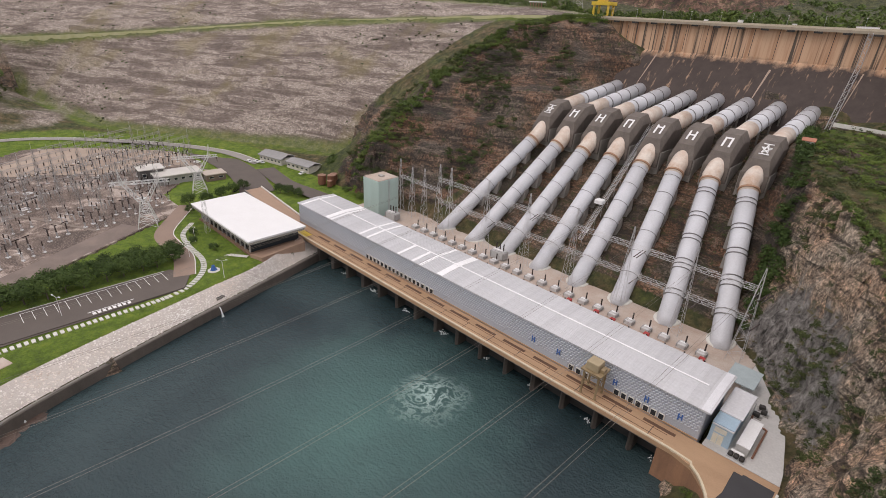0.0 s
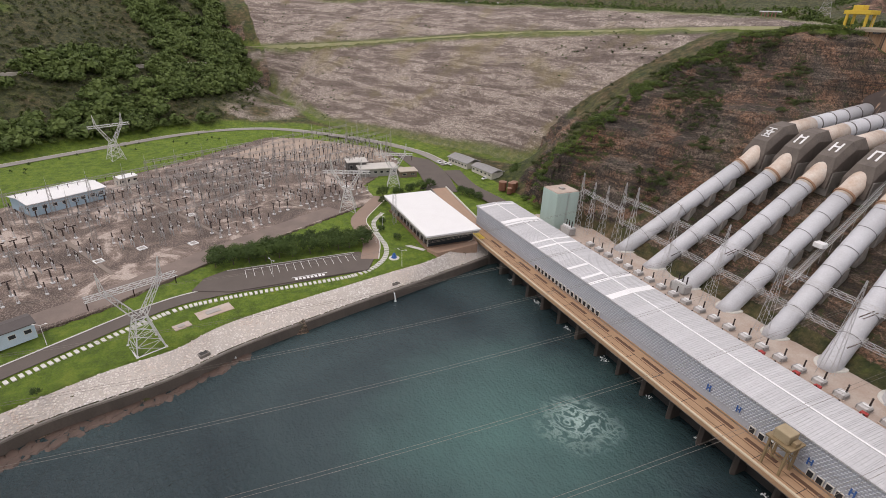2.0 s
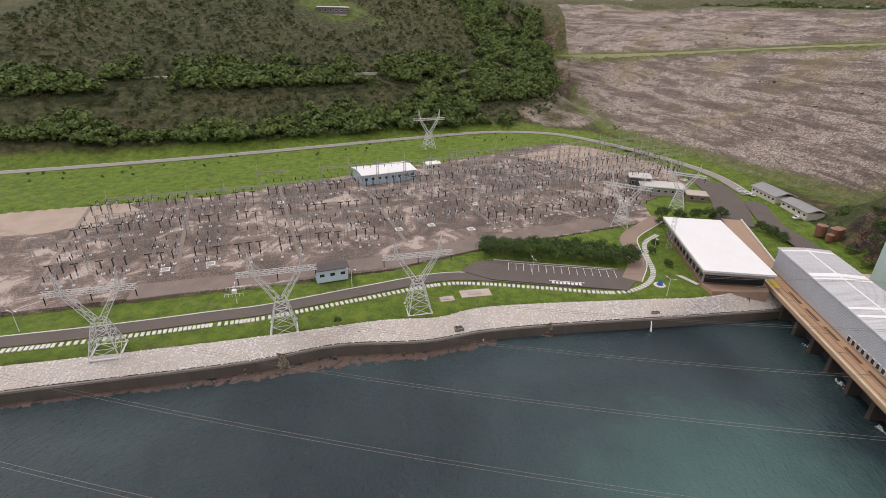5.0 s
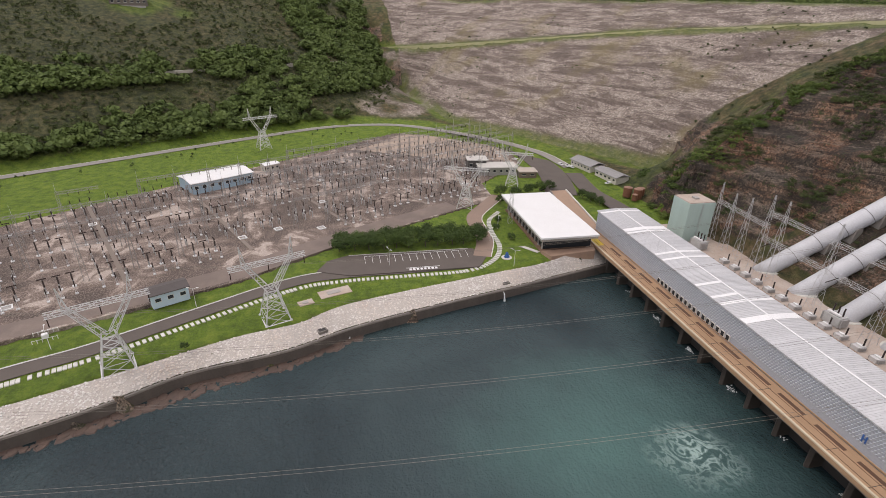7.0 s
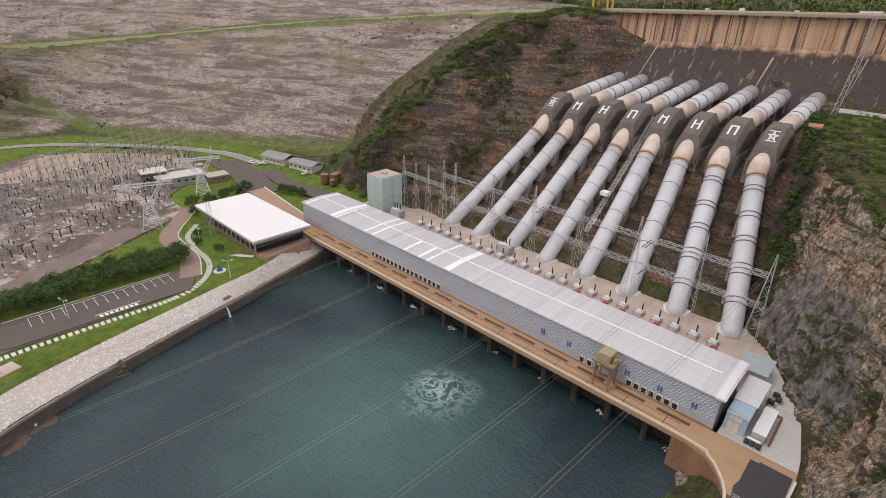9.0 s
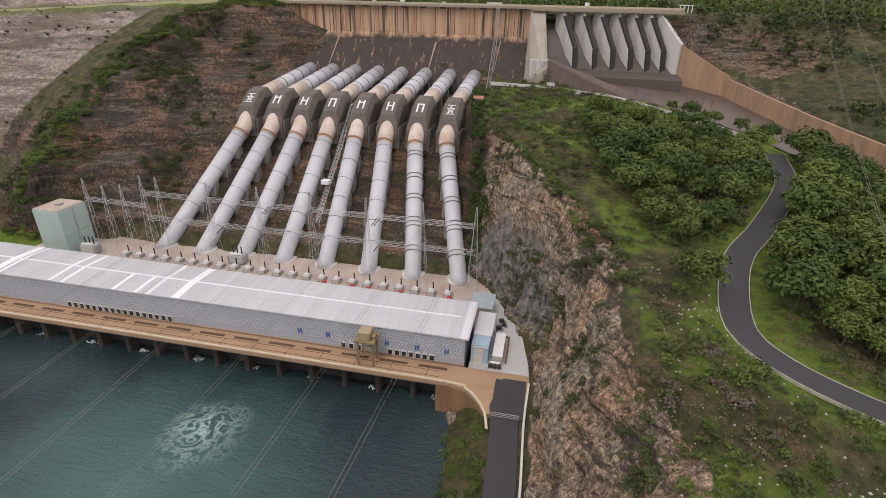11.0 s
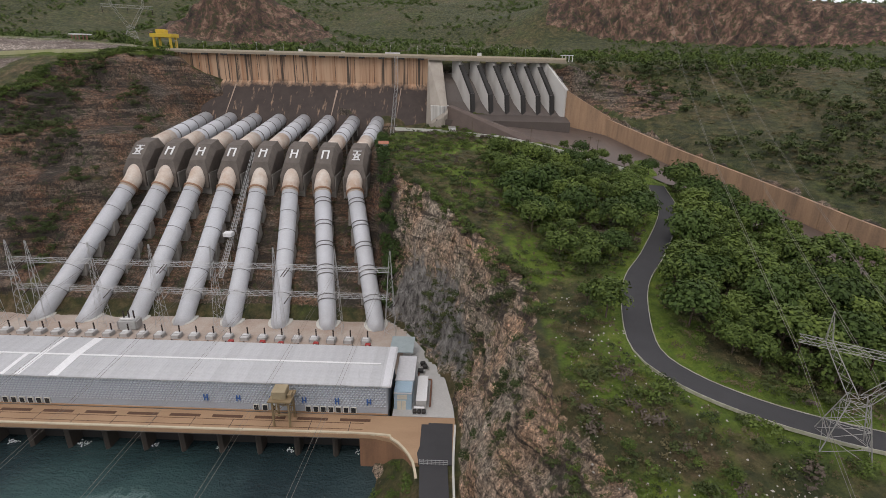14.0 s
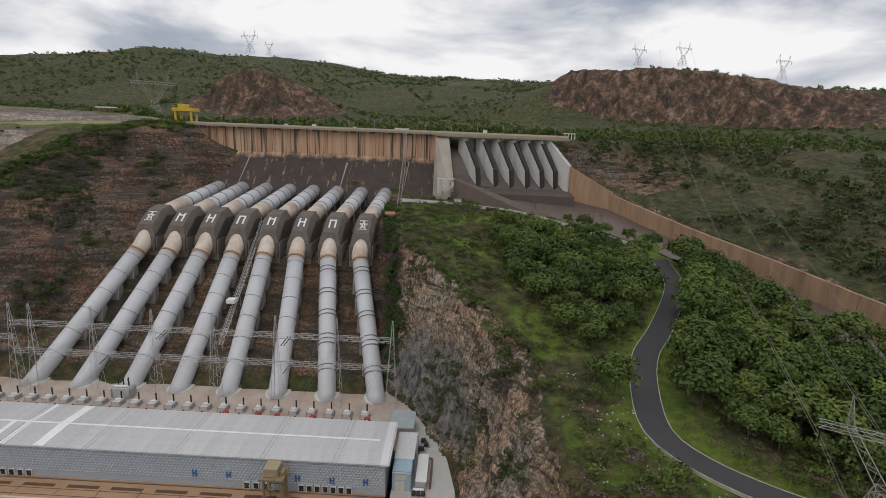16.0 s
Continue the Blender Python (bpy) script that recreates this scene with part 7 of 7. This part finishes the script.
LEFTCUT = [(-152, 165), (-200, 150), (-240, 172), (-232, 215), (-205, 262), (-160, 295), (-138, 285), (-140, 240), (-146, 200)]
scatter("scrub", sow(LEFTCUT, 1000, lambda x, y: rough(x, y, 18, 3) > 0.08), shrub_kinds, "scrub on the rock shoulder by the dam", "scrub", SCRUB, 0.5, 1.5)
BEDS = [(-150, 162), (-24, 162), (-36, 262), (-136, 268)]
RIDGESIDE = [(p[0] + 5, p[1]) for p in RIDGE] + [(p[0] - 13, p[1] + 3) for p in RIDGE[::-1]]
scatter("scrub", sow(RIDGESIDE, 560), shrub_kinds, "thick green bushes along the crest of the rock shoulder", "scrub", LEAF, 0.7, 1.9)
scatter("scrub", sow(BEDS, 200), shrub_kinds, "low scrub between the penstocks", "scrub", SCRUB, 0.3, 0.8)
RIVERSIDE = [(-18, 96), (-9, 94), (-6, 88), (-5, 60), (-6, 10), (-18, 10), (-17, 60)]
scatter("scrub", sow(RIVERSIDE, 260), shrub_kinds, "bushes on the bank below the road", "scrub", LEAF, 0.4, 1.2)
# slope beyond the chute and the distant hills
SLOPE = [(70, 292), (95, 268), (112, 225), (124, 195), (135, 172), (148, 143), (180, 82), (330, 60), (460, 130), (330, 245), (170, 330), (70, 320)]
scatter("scrub", sow(SLOPE, 2600, lambda x, y: rough(x, y, 40, 3) > -0.2), [crown(2.6, 1.7, 11, 9, 0.95, 0.8), crown(1.6, 0.9, 8, 8, 0.7, 0.7), crown(1.2, 0.6, 7, 7, 0.6, 0.7)], "scrub and small trees on the slope beyond the chute", "scrub", SCRUB, 0.5, 1.6)
scatter("dry_grass", sow(SLOPE, 2200), tuft_kinds, "dry grass on the slope beyond the chute", "grass", TUFT, 0.7, 1.6)
FARHILL = [(-900, 420), (-740, 860), (-450, 1040), (-130, 1110), (200, 1100), (420, 1000), (420, 520), (560, 430), (470, 160), (260, 335), (60, 345), (-150, 345), (-500, 330), (-800, 200)]
scatter("woods", sow(FARHILL, 8000, lambda x, y: (rough(x, y, 110, 4) > -0.2) & (relief(x, y)[1] < 0.4)), [crown(3.0, 1.6, 9, 5, 1.7, 0.6), crown(2.2, 1.0, 8, 5, 1.5, 0.6), crown(1.6, 0.6, 6, 5, 1.2, 0.6)], "scattered trees and scrub on the distant hills", "woods", FARLEAF, 0.4, 1.35)
scatter("scrub", sow([(-152, 306), (-250, 330), (-160, 420), (200, 420), (330, 330), (230, 305), (60, 310)], 700, lambda x, y: (y > 318) | (x > 66)), [crown(2.6, 2.2, 10, 8, 1.2, 0.9), crown(1.6, 1.2, 8, 8, 0.9, 0.8)], "trees and bushes behind the dam crest", "scrub", LEAF, 0.6, 1.5)
EMB = [(-560, 72), (-425, 92), (-345, 146), (-260, 190), (-215, 282), (-330, 300), (-470, 240), (-700, 80)]
scatter("scrub", sow(EMB, 260, lambda x, y: rough(x, y, 50, 3) > 0.05), [crown(0.9, 0.5, 6, 6, 0.9, 0.7)], "sparse weeds on the rockfill slope", "scrub", SCRUB, 0.4, 1.2)
# small round bushes planted on the far lawn
bush0 = None
for k in range(44):
    s = NR.uniform(0, 1)
    q = smooth_line(FAR_ROAD[:6], 3)
    p0 = q[int(s * (len(q) - 1))]
    x, y = p0.x + NR.uniform(8, 34), p0.y - NR.uniform(2, 10)
    m = pose(x, y, 9.0, 0, 0, NR.uniform(0, 360)) @ Matrix.Diagonal((1, 1, 1, 1))
    if bush0 is None:
        bush0 = thing("lawn_bush", "small dark bush planted on the lawn", "bush", group="bushes on the lawn")
        bar(bm := bmesh.new(), (0, 0, -0.2), (0, 0, 1.0), 0.14, 5)
        part("stem", bm, BARK, bush0)
        cc = new("crown", quad_mesh("crown", crown(1.0, 1.2, 10, 14, 0.4, 0.9), DARKLEAF))
        cc.parent = bush0
        bush0.matrix_basis = m
    else:
        copy_thing(bush0, Matrix()).matrix_basis = m

# pale stones lying on the near slope
spots = sow([(22, 60), (24, 112), (36, 108), (46, 84), (60, 68), (52, 40), (30, 40)], 420)
vs, fs = [], []
for x, y, z in spots:
    r, i, t = NR.uniform(0.08, 0.34), len(vs), NR.uniform(0, 6.28)
    for q in range(4):
        vs.append((x + r * math.cos(t + q * 1.571) * NR.uniform(0.7, 1.2), y + r * math.sin(t + q * 1.571) * NR.uniform(0.7, 1.2), z - 0.05))
    vs.append((x, y, z + r * 0.8))
    fs += [(i + q, i + (q + 1) % 4, i + 4) for q in range(4)]
me = bpy.data.meshes.new("loose_stone")
me.from_pydata(vs, [], fs)
me.materials.append(worn("pale loose stone", (0.50, 0.46, 0.41), (0.34, 0.29, 0.25), 0.5, 3))
tagged(new("loose_stone", me), "pale loose stones scattered on the slope", "stones", kind="stuff")


# ---- switchyard ----
UX, UY = Vector((-0.47, 0.883, 0)), Vector((-0.883, -0.47, 0))
ORIGIN = Vector((-118, -150, 8.31))


def yard_at(u, v):
    return ORIGIN + UX * u + UY * v


YTURN = math.degrees(math.atan2(UX.y, UX.x))
GREYPOST = worn("grey apparatus paint", (0.33, 0.32, 0.31), (0.2, 0.19, 0.18), 1, 5, relief=0)


def sheds(bm, x, y, z0, z1, r, n):
    """A stack of porcelain sheds."""
    path, rad = [], []
    for k in range(n):
        z = z0 + (z1 - z0) * k / n
        path += [(x, y, z), (x, y, z + (z1 - z0) / n * 0.5)]
        rad += [r, r * 0.62]
    tube(bm, path, rad, 7)


def breaker():
    t = thing("circuit_breaker", "switchyard circuit breaker with a dark porcelain head", "switchgear", group="switchyard apparatus")
    part("plinth", fresh(-0.6, 0.6, -0.6, 0.6, 0, 0.4), WHITE, t)
    part("stand", fresh(-0.22, 0.22, -0.22, 0.22, 0.4, 2.4), GREYPOST, t)
    sheds(bm := bmesh.new(), 0, 0, 2.4, 5.2, 0.32, 7)
    part("insulator", bm, INSUL, t)
    sheds(bm := bmesh.new(), 0, 0, -1.4, 1.4, 0.26, 6)
    bmesh.ops.transform(bm, matrix=Matrix.Translation((0, 0, 5.4)) @ Matrix.Rotation(radians(90), 4, "X"), verts=bm.verts)
    part("chamber", bm, INSUL, t)
    return t


def post_insulator():
    t = thing("post_insulator", "switchyard post insulator on a grey steel stand", "switchgear", group="switchyard apparatus")
    part("plinth", fresh(-0.45, 0.45, -0.45, 0.45, 0, 0.35), WHITE, t)
    part("stand", lattice(bmesh.new(), (0, 0, 0.35), (0, 0, 2.8), 0.55, 0.45, 3, 0.09), STEEL, t)
    sheds(bm := bmesh.new(), 0, 0, 2.8, 4.9, 0.25, 6)
    part("insulator", bm, INSUL, t)
    return t


def disconnector():
    t = thing("disconnector", "switchyard disconnector with two dark posts and an arm", "switchgear", group="switchyard apparatus")
    for y in (-1.3, 1.3):
        part("stand", fresh(-0.16, 0.16, y - 0.16, y + 0.16, 0, 2.6), STEEL, t)
        sheds(bm := bmesh.new(), 0, y, 2.7, 4.4, 0.24, 5)
        part("insulator", bm, INSUL, t)
    part("frame", fresh(-0.2, 0.2, -1.6, 1.6, 2.55, 2.72), STEEL, t)
    bar(bm := bmesh.new(), (0, -1.3, 4.4), (0, 1.3, 4.5), 0.12)
    part("arm", bm, STEEL, t)
    return t


makers = [breaker(), post_insulator(), disconnector()]
first_done = [False] * 3
rs = random.Random(3)


def put(k, u, v):
    p = yard_at(u, v)
    if not inside(YARD, np.array([p.x]), np.array([p.y]))[0]:
        return
    m = pose(p.x, p.y, p.z, 0, 0, YTURN + (0 if k == 2 else rs.choice((0, 90))))
    if first_done[k]:
        copy_thing(makers[k], m)
    else:
        makers[k].matrix_basis = m
        first_done[k] = True


for bay in range(22):
    u0 = 6 + bay * 15.5
    for v, k in ((13, 1), (20, 0), (31, 2), (39, 1), (55, 0), (63, 2), (72, 1), (84, 0), (95, 2), (104, 1)):
        if rs.random() < 0.10 or (v < 22 and 120 < u0 < 168):
            continue
        for j in range(3):
            put(k, u0 + j * 3.9, v + rs.uniform(-0.6, 0.6))
    if rs.random() < 0.7:
        p = yard_at(u0 + 5, rs.choice((16, 26, 46, 60, 78)))
        if inside(YARD, np.array([p.x]), np.array([p.y]))[0]:
            pit = thing("cable_pit", "white-edged concrete cable pit", "pit", p, YTURN, group="cable pits")
            for x0, x1, y0, y1 in ((-1.6, 1.6, -1.6, -1.2), (-1.6, 1.6, 1.2, 1.6), (-1.6, -1.2, -1.2, 1.2), (1.2, 1.6, -1.2, 1.2)):
                part("kerb", fresh(x0, x1, y0, y1, 0, 0.35), WHITE, pit)
            part("cover", fresh(-1.15, 1.15, -1.15, 1.15, 0, 0.12), CONCRETE, pit)
for bay in range(8):
    a = yard_at(2 + bay * 44, 58)
    tr = thing("cable_trench", "long pale cable trench cover across the yard", "trench", a, YTURN, group="cable trenches")
    part("cover", fresh(-0.8, 0.8, -46, 46, 0.0, 0.14), worn("pale trench concrete", (0.21, 0.17, 0.14), (0.2, 0.16, 0.13), 0.4, 3), tr)
# portals: lattice columns and beams
YARDSTEEL = worn("weathered yard steel", (0.30, 0.28, 0.265), (0.18, 0.165, 0.15), 0.6, 5, rough=0.6, relief=0)
col = thing("yard_column", "tall galvanised lattice column in the switchyard", "gantry", group="switchyard gantries")
part("column", lattice(bmesh.new(), (0, 0, 0), (0, 0, 14), 1.7, 0.8, 8, 0.15), YARDSTEEL, col)
bar(bm := bmesh.new(), (0, 0, 14), (0, 0, 18), 0.2, 4, 0.06)
part("spike", bm, STEEL, col)
beam = thing("yard_beam", "galvanised lattice beam spanning two yard columns", "gantry", group="switchyard gantries")
part("beam", lattice(bmesh.new(), (0, 0, 0), (15.5, 0, 0), 1.0, 1.0, 9, 0.12), YARDSTEEL, beam)
for j in range(3):
    bar(bm := bmesh.new(), (3.9 + j * 3.9, 0, -0.4), (3.9 + j * 3.9, 0, -2.0), 0.26, 6)
    part("insulator", bm, INSUL, beam)
cdone = bdone = False
for v in (22, 34, 45, 56, 66, 77, 88, 99):
    for bay in range(22):
        u = 2 + bay * 15.5
        if (v in (34, 56, 77, 99) and bay < 12) or (bay + v) % 7 == 3 or (v == 22 and bay % 5 > 2) or (v == 88 and bay < 5):
            continue
        p = yard_at(u, v)
        if not inside(YARD, np.array([p.x]), np.array([p.y]))[0]:
            continue
        m = pose(p.x, p.y, p.z, 0, 0, YTURN)
        if cdone:
            copy_thing(col, m)
        else:
            col.matrix_basis, cdone = m, True
        q = yard_at(u + 15.5, v)
        if inside(YARD, np.array([q.x]), np.array([q.y]))[0]:
            m = pose(p.x, p.y, p.z + 13.3, 0, 0, YTURN)
            if bdone:
                copy_thing(beam, m)
            else:
                beam.matrix_basis, bdone = m, True

# ---- gantry line and transformers behind the powerhouse ----
masts = []
for k, x in enumerate((-141, -134.5, -114.5, -95, -75.5, -55.5, -36, -18.5)):
    t = thing("gantry_mast", "tall galvanised lattice mast before the penstocks", "gantry", (x, 148, 10), group="masts before the penstocks")
    part("mast", lattice(bmesh.new(), (0, 0, 0), (0.2, 0, 30), 3.2 if k != 7 else 3.8, 0.25, 13, 0.15), STEEL, t)
for z in (33.5, 24.0):
    for x0, x1 in zip((-141, -114.5, -95, -75.5, -55.5, -36), (-114.5, -95, -75.5, -55.5, -36, -18.5)):
        t = thing("gantry_beam", "galvanised lattice beam between the masts", "gantry", (0, 0, 0), group="beams before the penstocks")
        part("beam", lattice(bmesh.new(), (x0 + 0.2, 148, z), (x1 - 0.2, 148, z), 1.3, 1.3, 12, 0.12), STEEL, t)
for x, h in ((-168, 26), (-160, 24), (-152, 25)):
    t = thing("gantry_mast", "tall galvanised lattice mast beside the green block", "gantry", (x, 150, 10), group="masts before the penstocks")
    part("mast", lattice(bmesh.new(), (0, 0, 0), (0, 0, h), 2.6, 0.25, 11, 0.15), STEEL, t)
t = thing("gantry_beam", "galvanised lattice beam beside the green block", "gantry", group="beams before the penstocks")
part("beam", lattice(bmesh.new(), (-168, 150, 28), (-141, 149, 28), 1.2, 1.2, 14, 0.12), STEEL, t)
unit = None
for row, (y, off) in enumerate(((142.3, 0.0), (133.5, 2.4))):
    for k in range(23):
        x = -149 + k * 5.6 + off
        if x > -20:
            continue
        m = pose(x, y, 10.02)
        if unit is None:
            unit = thing("transformer_unit", "grey-white transformer with a dark bushing", "transformer", group="transformers behind the hall")
            part("tank", fresh(-1.4, 1.4, -1.9, 1.9, 0, 1.7, 0.12), worn("grey-white transformer paint", (0.56, 0.55, 0.54), (0.33, 0.31, 0.30), 0.8, 4), unit)
            part("radiator", fresh(-1.9, -1.45, -1.5, 1.5, 0.2, 1.5), GREYPOST, unit)
            part("radiator", fresh(1.45, 1.9, -1.5, 1.5, 0.2, 1.5), GREYPOST, unit)
            part("conservator", fresh(-1.1, 1.1, -0.5, 0.3, 1.7, 2.2, 0.15), WHITE, unit)
            sheds(bm := bmesh.new(), 0.6, 1.3, 1.7, 4.7, 0.36, 7)
            part("bushing", bm, INSUL, unit)
            part("plinth", fresh(-2.1, 2.1, -2.3, 2.3, 0, 0.18), PAD, unit)
            unit.scale = (0.78, 0.78, 0.85)
            unit.location = m.translation
        else:
            copy_thing(unit, m)
for x, y in ((-24.5, 138.5), (-41, 138.5), (-52, 138.0), (-58, 138.5), (-68, 138.2)):
    t = thing("fire_cabinet", "red fire cabinet between the transformers", "cabinet", (x, y, 10.02), group="red fire cabinets")
    part("body", fresh(-0.8, 0.8, -0.6, 0.6, 0, 1.9, 0.05), RED, t)
    part("door", fresh(-0.35, 0.35, -0.65, -0.6, 0.2, 1.7), WHITE, t)
for x, y in ((-105.5, 147), (-163, 141)):
    t = thing("power_transformer", "large grey-white power transformer with bushings", "transformer", (x, y, 10.02), 6, group="large transformers")
    part("tank", fresh(-2.6, 2.6, -1.8, 1.8, 0.3, 3.6, 0.15), worn("transformer grey", (0.50, 0.50, 0.49), (0.3, 0.29, 0.28), 0.6, 4), t)
    for s in (-3.2, 2.7):
        part("radiator", fresh(s, s + 0.5, -1.6, 1.6, 0.5, 3.2), GREYPOST, t)
    for dx in (-1.6, 0, 1.6):
        sheds(bm := bmesh.new(), dx, 0.4, 3.6, 6.6, 0.3, 7)
        part("bushing", bm, INSUL, t)
    part("conservator", fresh(-2.2, 2.2, -1.5, -0.8, 3.7, 4.5, 0.2), WHITE, t)

# ---- wires ----
WIRE = worn("dull wire", (0.20, 0.18, 0.15), (0.12, 0.11, 0.10), 1, 4, rough=0.6, relief=0)


def wire(a, b, sag, r=0.055, label="slack overhead power line"):
    a, b = Vector(a), Vector(b)
    pts = [a.lerp(b, k / 22) - Vector((0, 0, sag * 4 * (k / 22) * (1 - k / 22))) for k in range(23)]
    t = thing("power_line", label, "wire", group="overhead lines")
    tube(bm := bmesh.new(), pts, [r] * 23, 4)
    part("conductor", bm, WIRE, t)


for x in (-141, -114.5, -95, -75.5, -55.5, -36, -20):
    for d in (0, 0.9):
        wire((x + d, 148, 33), (x * 0.95 - 34 + d, -235, 36), 14, 0.035, "paired power line over the tailrace")
for x in (-141, -114.5, -95, -75.5, -55.5, -36, -20):
    for d, z in ((0, 32.6), (0.9, 32.6), (0.4, 23.2)):
        a = Vector((x + d + 4.2, 147.2, z))
        b = a + Vector((-1.6, -1.6, -1.6))
        t = thing("insulator_string", "dark porcelain insulator string below the gantry beam", "insulator", group="insulator strings")
        bar(bm := bmesh.new(), a + Vector((0, 0.8, 0.6)), b, 0.34, 6)
        part("string", bm, INSUL, t)
P = Vector((66, 68, 38.2))
for k, (dx, tx) in enumerate(((-9.4, 215), (0, 232), (9.4, 250))):
    c, s = math.cos(radians(-28)), math.sin(radians(-28))
    q = P + Vector((dx * c, dx * s, 14.8))
    for d in (0, 0.5):
        wire(q + Vector((d, 0, 0)), (tx + d, 598, 200), 18, 0.04, "power line from the hill tower to the ridge")
        wire(q + Vector((d, 0, 0)), (10 + dx * 0.6 + d, -120, 20), 6, 0.035, "power line from the hill tower down to the river")
for x, y, z, s, tn in ((243, 600, 184, 0.95, 20), (200, 618, 185, 0.9, 20), (330, 560, 168, 0.95, 20), (-404, 1000, 236, 1.6, -15), (-372, 1012, 236, 1.0, -15)):
    pylon(x, y, z - 1.5, tn, s, "distant lattice tower on the ridge", False, 0.7, DULLSTEEL)
pylon(-250, 420, 99, 30, 1.5, "dark lattice tower behind the dam crest", False, 0.45, DULLSTEEL)
for x, y, z, h in ((10, 246, 62.5, 10), (36, 232, 60.5, 10), (58, 214, 58, 11), (62, 216, 57.5, 10), (4, 168, 52, 9), (7, 167, 52, 9)):
    t = thing("utility_pole", "weathered wooden utility pole on the hill", "pole", (x, y, z - 0.5), group="poles on the hill")
    bar(bm := bmesh.new(), (0, 0, 0), (0, 0, h), 0.3, 6, 0.2)
    part("pole", bm, BARK, t)
    part("crossarm", fresh(-1.0, 1.0, -0.08, 0.08, h - 0.7, h - 0.5), BARK, t)
ribbon("fence_wall", [(-28, 254, 64), (-12, 254, 63.6), (0, 252.5, 63.3), (14, 247, 62.8), (28, 241, 62.2), (48, 222, 60.2), (66, 206, 57.4), (74, 199, 56)], 0.35, 1.2, KERB, "low pale wall below the spillway", "wall", thick=1.6)
hut = thing("gate_hut", "small white hut by the low wall", "hut", (0.3, 254.5, 63.2), 10)
part("body", fresh(-1.6, 1.6, -1.3, 1.3, 0, 2.6), WHITE, hut)
part("roof", fresh(-1.8, 1.8, -1.5, 1.5, 2.6, 2.8), CONCRETE, hut)
hut = thing("pump_hut", "small white hut with a terracotta roof", "hut", (-29.5, 222, 59.4), 8)
part("body", fresh(-1.9, 1.9, -1.6, 1.6, -0.6, 2.6), WHITE, hut)
part("roof", profile_x(bmesh.new(), [(-2.1, 2.6), (0, 3.5), (2.1, 2.6), (2.1, 2.8), (0, 3.7), (-2.1, 2.8)], -2.2, 2.2), worn("terracotta", (0.38, 0.15, 0.09), (0.25, 0.1, 0.06), 0.8, 5), hut)
